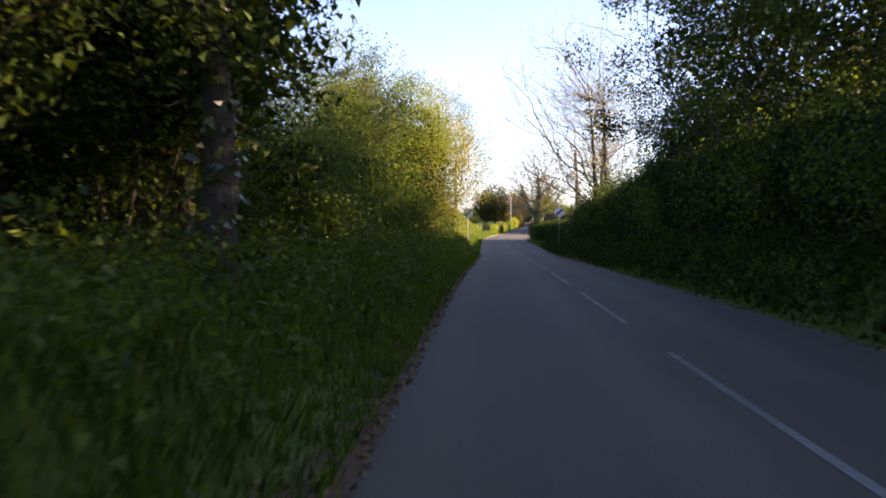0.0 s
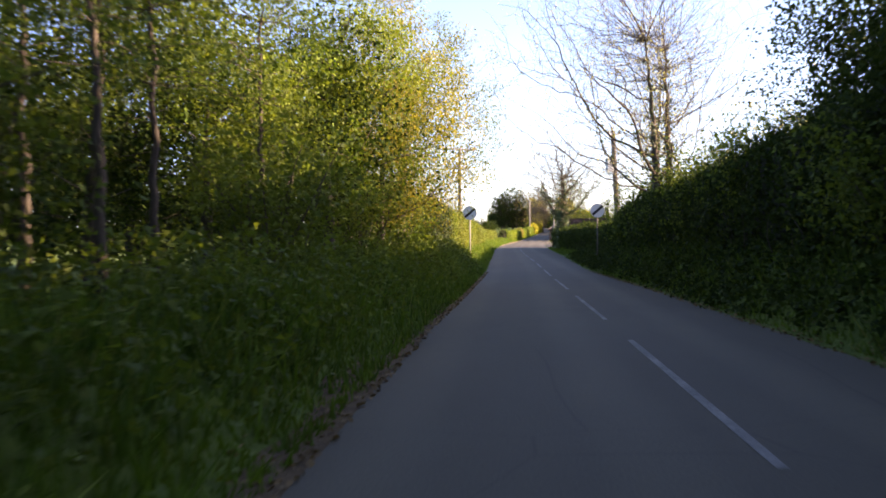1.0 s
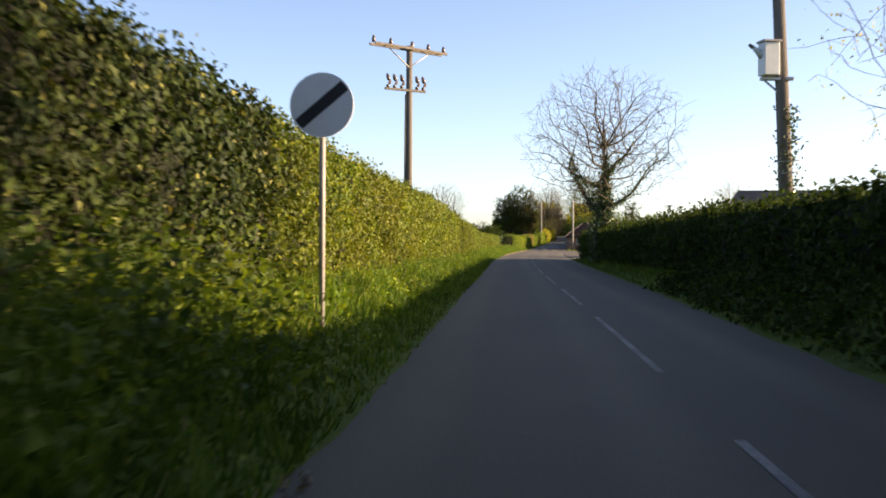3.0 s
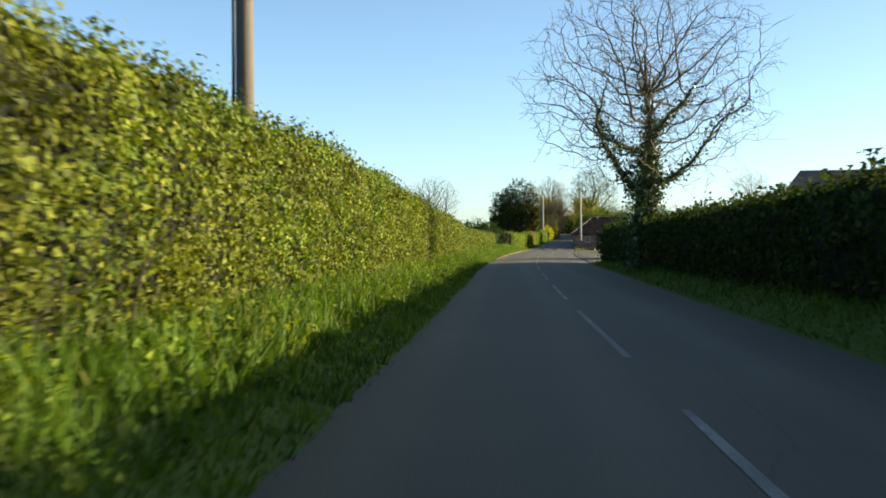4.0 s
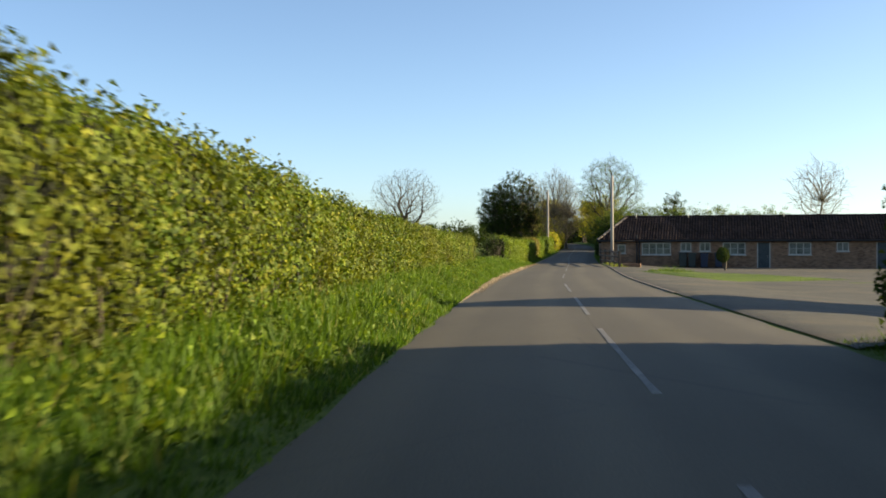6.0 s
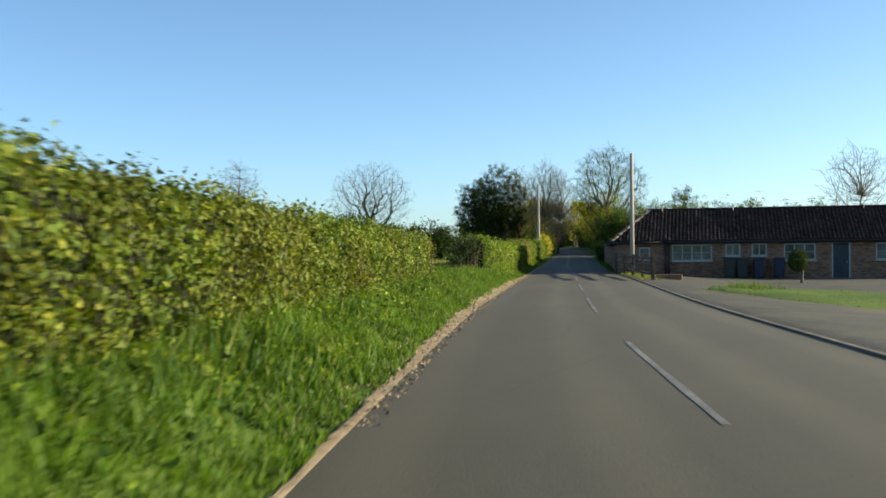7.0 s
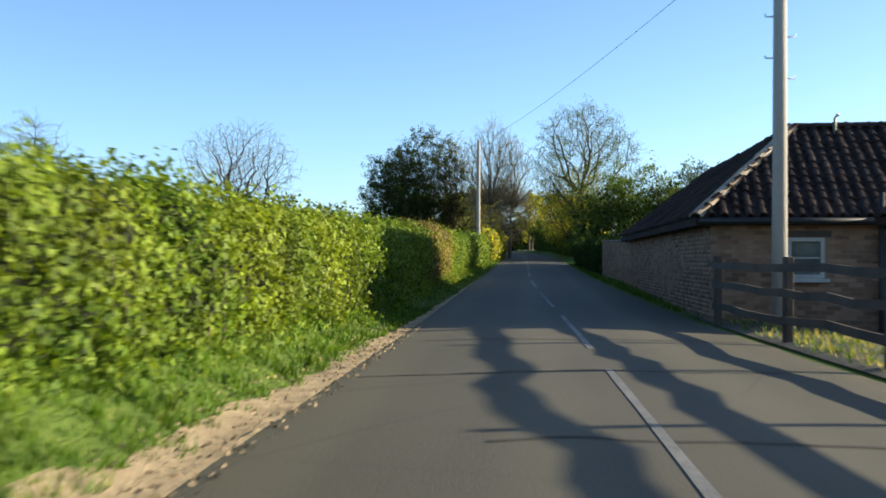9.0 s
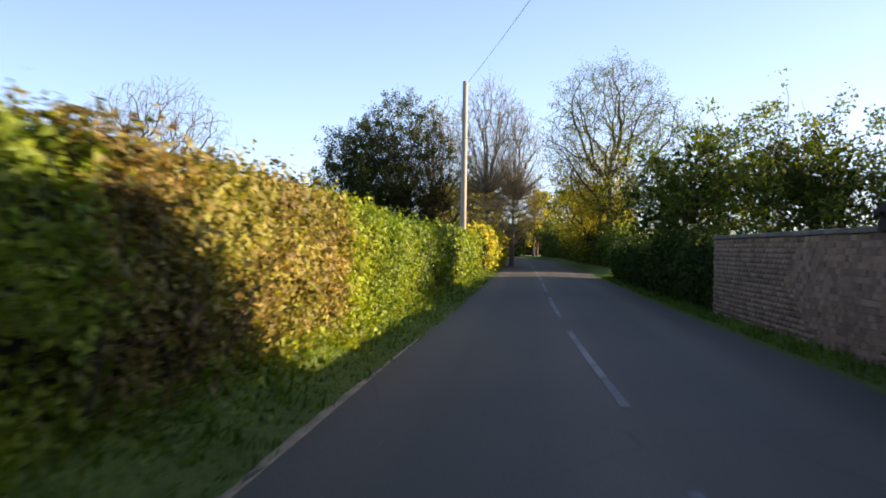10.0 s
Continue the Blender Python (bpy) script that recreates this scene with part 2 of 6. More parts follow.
base = blend(at_, ramp(at_, crack.outputs["Distance"], [(0.0, (0.3, 0.3, 0.3)), (0.004, (0, 0, 0))]), base, (0.02, 0.02, 0.02))
at_.links.new(base, ab_.inputs["Base Color"])
relief(at_, ab_, stone, 0.55, 0.006)

# soil and mown grass of the ground sheet
GROUND, gr, grb = shader("ground", 0.95, 0.0, 0.15)
soil = blend(gr, 0.5, ramp(gr, grain(gr, 0.25, 5.0), [(0.3, (0.055, 0.1, 0.018)), (0.7, (0.14, 0.19, 0.035))]), ramp(gr, grain(gr, 9.0, 5.0, 0.7), [(0.3, (0.03, 0.05, 0.012)), (0.5, (0.09, 0.14, 0.025)), (0.75, (0.2, 0.22, 0.06))]))
gr.links.new(soil, grb.inputs["Base Color"])
relief(gr, grb, grain(gr, 14.0, 5.0, 0.7), 0.9, 0.08)

YARD, yt, yb = shader("yard_gravel", 0.9, 0.0, 0.25)
yard_c = blend(yt, 0.5, ramp(yt, grain(yt, 0.4, 5.0), [(0.35, (0.045, 0.042, 0.032)), (0.52, (0.085, 0.078, 0.054)), (0.68, (0.16, 0.125, 0.07))]), ramp(yt, grain(yt, 35.0, 3.0, 0.7), [(0.3, (0.03, 0.03, 0.028)), (0.7, (0.14, 0.135, 0.115))]))
yt.links.new(yard_c, yb.inputs["Base Color"])
relief(yt, yb, grain(yt, 35.0), 0.7, 0.02)


# ---- mesh tools ----
def mesh_from(name, verts, faces, material, smooth=False):
    """A mesh from arrays; faces all with the same number of corners, or a plain list."""
    me = bpy.data.meshes.new(name)
    if isinstance(faces, np.ndarray):
        n, k = faces.shape
        me.vertices.add(len(verts))
        me.vertices.foreach_set("co", np.asarray(verts, np.float32).ravel())
        me.loops.add(n * k)
        me.loops.foreach_set("vertex_index", faces.astype(np.int32).ravel())
        me.polygons.add(n)
        me.polygons.foreach_set("loop_start", np.arange(0, n * k, k, dtype=np.int32))
        me.update(calc_edges=True)
    else:
        me.from_pydata([tuple(v) for v in verts], [], [tuple(f) for f in faces])
        me.update()
    me.materials.append(material)
    if smooth:
        me.polygons.foreach_set("use_smooth", [True] * len(me.polygons))
    return me


def thing(name, at, label, category, group="", kind=""):
    """An Empty at a thing's base, to carry its parts."""
    ob = new(name)
    ob.empty_display_size = 0.3
    ob.location = at
    return tagged(ob, label, category, group, kind)


def home(parent):
    """Undoes the place of a thing's Empty; parts themselves stay at the origin."""
    return Matrix.Translation(-parent.location) if parent.type == "EMPTY" else Matrix()


def part(name, data, parent, label="", kind=""):
    """A mesh, given in the world's place, as a part of parent."""
    ob = new(name, data)
    ob.parent = parent
    ob.matrix_parent_inverse = home(parent)
    return tagged(ob, label, "", "", kind)


def bm_mesh(name, bm, material, smooth=False):
    me = bpy.data.meshes.new(name)
    bm.to_mesh(me)
    bm.free()
    me.materials.append(material)
    if smooth:
        me.polygons.foreach_set("use_smooth", [True] * len(me.polygons))
    return me


def box_into(bm, centre, size, turn=0.0, bevel=0.0, tilt=None):
    made = bmesh.ops.create_cube(bm, size=1.0)["verts"]
    m = Matrix.Translation(centre) @ (tilt or Matrix.Rotation(turn, 4, "Z")) @ Matrix.Diagonal((*size, 1))
    bmesh.ops.transform(bm, matrix=m, verts=made)
    if bevel:
        edges = list({e for v in made for e in v.link_edges})
        bmesh.ops.bevel(bm, geom=edges, offset=bevel, segments=2, affect="EDGES", profile=0.6)


def box(name, centre, size, material, parent, turn=0.0, bevel=0.01, label="", tilt=None):
    bm = bmesh.new()
    box_into(bm, centre, size, turn, bevel, tilt)
    return part(name, bm_mesh(name, bm, material), parent, label)


def tube_arrays(points, radii, sides):
    """A tapered tube along points, closed at the end."""
    p = np.asarray(points, float)
    d = np.gradient(p, axis=0)
    d /= np.linalg.norm(d, axis=1, keepdims=True) + 1e-9
    up = np.where(np.abs(d[:, 2:3]) > 0.9, [[1.0, 0, 0]], [[0, 0, 1.0]])
    a = np.cross(d, up)
    a /= np.linalg.norm(a, axis=1, keepdims=True) + 1e-9
    b = np.cross(d, a)
    ang = np.arange(sides) * 2 * np.pi / sides
    ring = np.cos(ang)[None, :, None] * a[:, None] + np.sin(ang)[None, :, None] * b[:, None]
    v = (p[:, None] + ring * np.asarray(radii, float)[:, None, None]).reshape(-1, 3)
    i, j = np.meshgrid(np.arange(len(p) - 1), np.arange(sides), indexing="ij")
    k = (j + 1) % sides
    f = np.stack([i * sides + j, i * sides + k, (i + 1) * sides + k, (i + 1) * sides + j], -1).reshape(-1, 4)
    return v, f


def joined(pieces):
    vs, fs, n = [], [], 0
    for v, f in pieces:
        vs.append(v)
        fs.append(f + n)
        n += len(v)
    return np.concatenate(vs), np.concatenate(fs)


def tube(name, points, radii, sides, material, parent, label=""):
    v, f = tube_arrays(points, radii, sides)
    return part(name, mesh_from(name, v, f, material, True), parent, label)


def capped(name, points, radii, sides, material, parent, label=""):
    """A tube with its ends drawn in to a point, so that it is closed."""
    pts = [points[0], *points, points[-1]]
    pts = np.asarray(pts, float)
    d0, d1 = pts[1] - pts[2], pts[-2] - pts[-3]
    pts[0] += d0 / np.linalg.norm(d0) * 0.002
    pts[-1] += d1 / np.linalg.norm(d1) * 0.002
    return tube(name, pts, [1e-4, *radii, 1e-4], sides, material, parent, label)


def leaf_arrays(centres, facing, size, rng, spread=0.9, slim=0.62, corners=4):
    """One leaf at each centre, turned about the way it faces: a folded diamond, or a simple three-cornered one."""
    n = len(centres)
    nrm = facing + rng.normal(0, spread, (n, 3))
    nrm /= np.linalg.norm(nrm, axis=1, keepdims=True) + 1e-9
    a = np.cross(nrm, rng.normal(0, 1, (n, 3)))
    a /= np.linalg.norm(a, axis=1, keepdims=True) + 1e-9
    b = np.cross(nrm, a)
    s = (size * rng.uniform(0.6, 1.35, n))[:, None]
    if corners == 3:
        v = np.stack([centres - a * s * 0.4 - b * s * 0.36, centres + a * s * 0.55 + nrm * s * 0.08, centres - a * s * 0.4 + b * s * 0.36], 1)
    else:
        v = np.stack([centres - a * s * 0.5, centres + b * s * 0.5 * slim + nrm * s * 0.12, centres + a * s * 0.5, centres - b * s * 0.5 * slim + nrm * s * 0.12], 1)
    return v.reshape(-1, 3), np.arange(corners * n).reshape(n, corners)


def between(y, knots):
    ys, vs = zip(*knots)
    return np.interp(y, ys, vs)


def soft_noise(x, y, seed, size):
    """Cheap smooth noise in -1..1 for arrays."""
    r = np.random.default_rng(seed)
    out = 0.0
    for k in range(5):
        a, f, p = r.uniform(0, 2 * np.pi), r.uniform(0.6, 2.2) / size, r.uniform(0, 6.28, 2)
        out = out + np.sin((x * np.cos(a) + y * np.sin(a)) * f * 6.28 + p[0]) * np.cos((y * np.cos(a) - x * np.sin(a)) * f * 4.1 + p[1])
    return out / 3.0


# ---- lie of the land ----
PROFILE = [(-120, 1.3), (10, 0.45), (30, 0.33), (60, 0.02), (90, -0.06), (130, -0.1), (170, -0.1), (190, 0.02), (201, 0.12), (260, 1.1), (340, 2.4), (600, 4.5), (3000, 6.0)]
LEFT = [(-120, -3.5), (0, 0.45), (32, 1.5), (50, 2.35), (65, 2.95), (75, 3.2), (90, 3.7), (110, 4.25), (125, 4.7), (147, 5.85), (160, 6.75), (170, 7.7), (184, 9.2), (197, 10.65), (215, 12.7), (232, 14.7), (260, 17.8), (300, 21.5), (340, 23.0), (400, 22.0)]
RIGHT = [(-120, 1.3), (0, 5.3), (33, 6.15), (50, 6.75), (66, 7.05), (75, 7.55), (86, 8.15), (110, 9.15), (125, 9.8), (140, 10.7), (156, 11.75), (163, 12.3), (182, 14.15), (188, 14.6), (197, 15.15), (203, 15.8), (217, 17.2), (232, 18.9), (260, 22.2), (300, 26.2), (340, 27.8), (400, 27.0)]


def smoothed(y, knots):
    y = np.asarray(y, float)
    return sum(between(y + s, knots) for s in (-6, -3, 0, 3, 6)) / 5


def road_z(y):
    return smoothed(y, PROFILE)


def left_edge(y):
    return smoothed(y, LEFT)


def right_edge(y):
    return smoothed(y, RIGHT)


BANK_LEFT = [(-100, 0.55), (50, 0.55), (66, 0.5), (80, 0.38), (110, 0.32), (140, 0.34), (150, 0.42), (165, 0.45), (178, 0.55), (190, 0.47), (202, 0.35), (215, 0.22), (260, 0.3), (400, 0.3)]
BANK_RIGHT = [(-100, 0.8), (58, 0.8), (70, 0.5), (90, 0.35), (122, 0.25), (131, 0.0), (196, 0.0), (205, 0.12), (260, 0.25), (400, 0.3)]


def ground_z(x, y):
    """Height of the ground sheet at any place."""
    x, y = np.asarray(x, float), np.asarray(y, float)
    z = road_z(y)
    out_l, out_r = left_edge(y) - x, x - right_edge(y)
    rise = lambda d, a, b: np.clip((d - a) / (b - a), 0, 1) ** 2 * (3 - 2 * np.clip((d - a) / (b - a), 0, 1))
    z = z + between(y, BANK_LEFT) * rise(out_l, 0.15, 1.3) + between(y, BANK_RIGHT) * rise(out_r, 0.1, 1.1)
    yard = rise(y, 131, 136) * (1 - rise(y, 196, 200))
    z = z - 0.3 * yard * rise(out_r, 0.5, 6.0)
    z = z + 0.04 * soft_noise(x, y, 3, 7.0) * (rise(out_l, 0.2, 2.0) + rise(out_r, 0.2, 2.0))
    inside = (out_l < -0.2) & (out_r < -0.2)
    return np.where(inside, road_z(y) - 0.12, z)


# ---- ground and road ----
def build_ground():
    offsets = np.array([-1600, -700, -300, -120, -60, -35, -20, -12, -8, -6, -4.5, -3.4, -2.6, -2.0, -1.5, -1.1, -0.8, -0.55, -0.35, -0.18, -0.05, 0.05, 0.17, 0.3])
    ys = np.concatenate([[-400, -200, -120], np.arange(-90, 300, 1.0), np.arange(300, 420, 6), [450, 520, 640, 900, 1400, 2200, 3200]])
    rows = []
    for y in ys:
        l, r = float(left_edge(y)), float(right_edge(y))
        rows.append(np.concatenate([l + offsets, [(l + r) / 2], r - offsets[::-1]]))
    x = np.array(rows)
    y = np.repeat(ys[:, None], x.shape[1], 1)
    z = ground_z(x, y)
    v = np.stack([x, y, z], -1).reshape(-1, 3)
    n = x.shape[1]
    i, j = np.meshgrid(np.arange(len(ys) - 1), np.arange(n - 1), indexing="ij")
    f = np.stack([i * n + j, i * n + j + 1, (i + 1) * n + j + 1, (i + 1) * n + j], -1).reshape(-1, 4)
    ob = new("ground", mesh_from("ground", v, f, GROUND, True))
    return tagged(ob, "grassy verges and fields beside a narrow lane", "ground", kind="structure")


def build_road():
    ys = np.concatenate([np.arange(-90, 330, 1.0), np.arange(330, 401, 5.0)])
    us = np.array([0.0, 0.08, 0.25, 0.4, 0.5, 0.6, 0.75, 0.92, 1.0])
    l, r = left_edge(ys), right_edge(ys)
    ragged = 0.07 * soft_noise(ys, ys * 0, 11, 5.0) + 0.03 * soft_noise(ys, ys * 0, 12, 1.2)
    l, r = l + ragged, r - ragged[::-1]
    uu = np.clip(us, 0, 1)
    x = l[:, None] + (r - l)[:, None] * uu[None]
    crown = 0.05 * (1 - (2 * uu - 1) ** 2)
    z = road_z(ys)[:, None] + crown[None] + 0.004
    y = np.repeat(ys[:, None], len(us), 1)
    v = np.stack([x, y, z], -1).reshape(-1, 3)
    n = len(us)
    i, j = np.meshgrid(np.arange(len(ys) - 1), np.arange(n - 1), indexing="ij")
    f = np.stack([i * n + j, i * n + j + 1, (i + 1) * n + j + 1, (i + 1) * n + j], -1).reshape(-1, 4)
    me = mesh_from("road", v, f, ASPHALT, True)
    layer = me.uv_layers.new(name="along")
    uv = np.stack([(x - l[:, None]), y], -1).reshape(-1, 2)
    layer.data.foreach_set("uv", uv[f.ravel()].astype(np.float32).ravel())
    return tagged(new("road", me), "worn grey asphalt country lane", "road", kind="structure")


def road_top(x, y):
    l, r = left_edge(y), right_edge(y)
    u = np.clip((x - l) / (r - l), 0, 1)
    return road_z(y) + 0.05 * (1 - (2 * u - 1) ** 2) + 0.004


ground = build_ground()
road = build_road()


def centre_x(y):
    return smoothed(y, [(-50, 1.6), (10, 3.2), (40, 4.35), (66, 5.28), (73, 5.5), (83, 5.75), (97, 6.1), (111, 6.56), (124, 7.07), (130, 7.4), (157, 9.1), (183, 11.65), (193, 12.7), (206, 13.8), (215, 14.6), (225, 15.7), (240, 17.4), (300, 23.8)])


def dash(y0, y1, width=0.08):
    ys = np.linspace(y0, y1, 9)
    c = centre_x(ys)
    rng = np.random.default_rng(int(y0 * 10) + 500)
    w = width * (0.5 - 0.12 * rng.random(len(ys)))
    v = np.concatenate([np.stack([c - w, ys, road_top(c, ys) + 0.004], -1), np.stack([c + w, ys, road_top(c, ys) + 0.005], -1)])
    k = np.arange(len(ys) - 1)
    f = np.stack([k, k + len(ys), k + len(ys) + 1, k + 1], -1)
    return mesh_from("centre_line_mark", v, f, LINE)


for start in [65.97 + 9.97 * (k - 6) for k in range(15)] + [159.8, 172.2, 182.3, 191.2, 200.0] + [208.8 + 9.8 * k for k in range(8)]:
    mark = new("centre_line_mark", dash(start, start + (6.2 if 185 < start < 205 else 6.8)))
    mark.parent = road


def crack(y0, u0, u1, seed):
    """A dark, wandering crack across the road."""
    rng = np.random.default_rng(seed)
    n = 30
    u = np.linspace(u0, u1, n)
    walk_y = y0 + np.cumsum(rng.normal(0, 0.03, n)) + 0.08 * np.sin(u * 9 + seed)
    cx = left_edge(walk_y) + (right_edge(walk_y) - left_edge(walk_y)) * u
    w = 0.014 + 0.016 * rng.random(n)
    v = np.concatenate([np.stack([cx, walk_y - w, road_top(cx, walk_y - w) + 0.003], -1), np.stack([cx, walk_y + w, road_top(cx, walk_y + w) + 0.003], -1)])
    k = np.arange(n - 1)
    return mesh_from("crack", v, np.stack([k, k + 1, k + n + 1, k + n], -1), CRACK)


for k, (y0, u0, u1) in enumerate([(180.6, 0.15, 0.6), (183.4, 0.1, 0.95), (185.4, 0.3, 0.95), (188.9, 0.05, 0.9), (192.6, 0.1, 0.95)]):
    line_ = new("crack", crack(y0, u0, u1, 900 + k))
    line_.parent = road


def verge_strip(y0, y1, material, label):
    """Bare soil washed along the road's left edge."""
    ys = np.arange(y0, y1, 0.4)
    l = left_edge(ys)
    env = between(ys, [(0, 0.3), (40, 0.25), (60, 0.0), (140, 0.0), (150, 0.12), (165, 0.38), (183, 0.45), (190, 0.3), (200, 0.1), (215, 0.0)])
    on = np.clip(env * 8, 0, 1)
    w = 0.02 + env + on * (0.1 * soft_noise(ys, ys * 0, 21, 6.0) + 0.12 * soft_noise(ys, ys * 0, 23, 1.9))
    w = np.clip(w, 0.02, 1.0)
    cols = np.array([0.16, 0.05, 0.0, -0.35, -0.7, -1.0])
    x = l[:, None] + np.where(cols > 0, cols, 0)[None] * on[:, None] + np.where(cols < 0, cols, 0)[None] * w[:, None]
    y = np.repeat(ys[:, None], len(cols), 1)
    z = np.where(cols[None] > 0.1, road_top(x, y) - 0.02, np.where(cols[None] > 0, road_top(x, y) + 0.003, ground_z(x - 0.03, y) + 0.008))
    z = z + 0.006 * soft_noise(x, y, 22, 0.6) * (cols[None] <= 0) - 0.03 * (cols[None] == -1.0)
    v = np.stack([x, y, z], -1).reshape(-1, 3)
    n = len(cols)
    i, j = np.meshgrid(np.arange(len(ys) - 1), np.arange(n - 1), indexing="ij")
    f = np.stack([i * n + j + 1, i * n + j, (i + 1) * n + j, (i + 1) * n + j + 1], -1).reshape(-1, 4)
    f = f[np.repeat(on[:-1] > 0.02, n - 1)]
    ob = new("soil_strip", mesh_from("soil_strip", v, f, material, True))
    tagged(ob, label, "soil", kind="structure")


verge_strip(-20, 60, LITTER, "brown leaf litter along the road edge")
verge_strip(59.9, 262, DIRT, "bare sandy soil along the road edge")


# ---- hedges ----
def hedge(line, heights, thick, leaves_per_m2, leaf_size, leaf, label, seed, group="roadside hedges", both=False, wild=0.07, end_leaf=1.3):
    """A clipped hedge whose front face follows line (x, y); its body lies on the side given by thick's sign."""
    rng = np.random.default_rng(seed)
    line = np.array(line, float)
    seg = np.linalg.norm(np.diff(line, axis=0), axis=1)
    s = np.concatenate([[0], np.cumsum(seg)])
    length = s[-1]
    m = max(8, int(length / 0.5))
    t = np.linspace(0, length, m)
    x, y = np.interp(t, s, line[:, 0]), np.interp(t, s, line[:, 1])
    tang = np.stack([np.gradient(x), np.gradient(y)], -1)
    tang /= np.linalg.norm(tang, axis=1, keepdims=True)
    back = np.stack([-tang[:, 1], tang[:, 0]], -1) * (1 if thick > 0 else -1)
    thick = abs(thick)
    h = np.interp(y, *zip(*heights)) if line[-1, 1] > line[0, 1] else np.interp(t, *zip(*heights))
    base = ground_z(x, y)
    # section: from the front foot over the rounded top to the back foot
    sec_d = np.array([0.10, 0.0, -0.03, 0.0, 0.10, 0.35, 0.65, 0.9, 1.0, 1.02, 0.95]) * thick
    sec_d[:5] = [0.12, 0.02, -0.03, 0.0, 0.09]
    sec_z = np.array([-0.05, 0.2, 0.55, 0.85, 0.97, 1.0, 1.0, 0.97, 0.8, 0.4, -0.05])
    bump = 1 + 0.06 * soft_noise(t, t * 0, seed + 5, 4.0) + 0.03 * soft_noise(t, t * 0, seed + 6, 1.0)
    d = sec_d[None] + 0.11 * soft_noise(t[:, None] + 0 * sec_d[None], sec_z[None] * h[:, None] * 1.3, seed + 7, 1.6) * np.where(np.arange(11) < 6, 1, 0.4)[None]
    z = base[:, None] + sec_z[None] * (h * bump)[:, None]
    px, py = x[:, None] + back[:, :1] * d, y[:, None] + back[:, 1:] * d
    v = np.stack([px, py, z], -1)
    n = v.shape[1]
    i, j = np.meshgrid(np.arange(m - 1), np.arange(n - 1), indexing="ij")
    f = np.stack([i * n + j, i * n + j + 1, (i + 1) * n + j + 1, (i + 1) * n + j], -1).reshape(-1, 4)
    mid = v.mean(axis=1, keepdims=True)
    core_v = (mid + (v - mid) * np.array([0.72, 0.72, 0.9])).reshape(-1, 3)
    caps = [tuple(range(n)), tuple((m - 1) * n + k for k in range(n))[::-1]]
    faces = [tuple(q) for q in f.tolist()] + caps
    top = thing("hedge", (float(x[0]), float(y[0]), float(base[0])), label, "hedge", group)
    # the sunken core's colour stands for shade between the leaves
    part("core", mesh_from("core", core_v, faces, SHADE_CORE, True), top, "near-black body painted as the hedge's inner shade")
    # leaves over the faces that can be seen
    area_w = np.linalg.norm(v[:, 1:] - v[:, :-1], axis=2)
    cols = n - 1 if both else 7
    patch = (area_w[:-1, :cols] * (length / (m - 1)))
    weight = patch.copy()
    # leaves grow in sprays that stand out or lie back, with gaps between them
    per = 13
    count = int(weight.sum() * leaves_per_m2 / per)
    pick = rng.choice(weight.size, count, p=(weight / weight.sum()).ravel())
    a, b = np.unravel_index(pick, weight.shape)
    fu, fv = rng.random((count, 1)), rng.random((count, 1))
    p = v[a, b] * (1 - fu) * (1 - fv) + v[a + 1, b] * fu * (1 - fv) + v[a, b + 1] * (1 - fu) * fv + v[a + 1, b + 1] * fu * fv
    face = np.cross(v[a + 1, b] - v[a, b], v[a, b + 1] - v[a, b])
    out = p - mid[a, 0]
    face *= np.sign((face * out).sum(1, keepdims=True))
    face /= np.linalg.norm(face, axis=1, keepdims=True) + 1e-9
    lump = soft_noise(p[:, 0] + p[:, 1], p[:, 2] * 1.5 + p[:, 0] * 0.5, seed + 9, 0.7)
    keep = rng.random(count) < np.clip(0.88 + 0.9 * lump, 0.1, 1)
    p, face, lump = p[keep], face[keep], lump[keep]
    p = p + face * (rng.normal(-0.045, 0.06, (len(p), 1)) + 0.11 * lump[:, None])
    way = face + rng.normal(0, 0.5, face.shape) + [0, 0, 0.2]
    reach = rng.random((len(p), per, 1))
    width = (0.045 + 0.02 * rng.random((len(p), 1, 1))) * (leaf_size / 0.07) ** 0.7
    p = (p[:, None] + way[:, None] * (reach - 0.55) * 0.16 + rng.normal(0, 1, (len(p), per, 3)) * width).reshape(-1, 3)
    face = (face * 0.7 + way * 0.5).repeat(per, 0)
    # leaves deeper in, behind the gaps
    deep = int(weight.sum() * leaves_per_m2 * 0.45)
    pick = rng.choice(weight.size, deep, p=(weight / weight.sum()).ravel())
    a, b = np.unravel_index(pick, weight.shape)
    fu, fv = rng.random((deep, 1)), rng.random((deep, 1))
    q = v[a, b] * (1 - fu) * (1 - fv) + v[a + 1, b] * fu * (1 - fv) + v[a, b + 1] * (1 - fu) * fv + v[a + 1, b + 1] * fu * fv
    inward = mid[a, 0] - q
    inward /= np.linalg.norm(inward, axis=1, keepdims=True) + 1e-9
    p, face = np.concatenate([p, q + inward * rng.uniform(0.05, 0.17, (deep, 1))]), np.concatenate([face, -inward])
    # ends
    for e, sign in ((0, -1), (m - 1, 1)):
        k = int(h[e] * thick * leaves_per_m2 * (end_leaf if e == 0 else 1.3))
        q = np.stack([rng.random(k), rng.random(k)], -1)
        spot_ = np.stack([x[e] + back[e, 0] * q[:, 0] * thick, y[e] + back[e, 1] * q[:, 0] * thick, base[e] + q[:, 1] * h[e]], -1)
        way = np.tile(np.array([*(tang[e] * sign), 0.0]), (k, 1))
        spot_ = spot_ + way * (rng.normal(0.03, 0.07, (k, 1)))
        p, face = np.concatenate([p, spot_]), np.concatenate([face, way])
    # young shoots over the top: thin stems with a few leaves each
    shoots = []
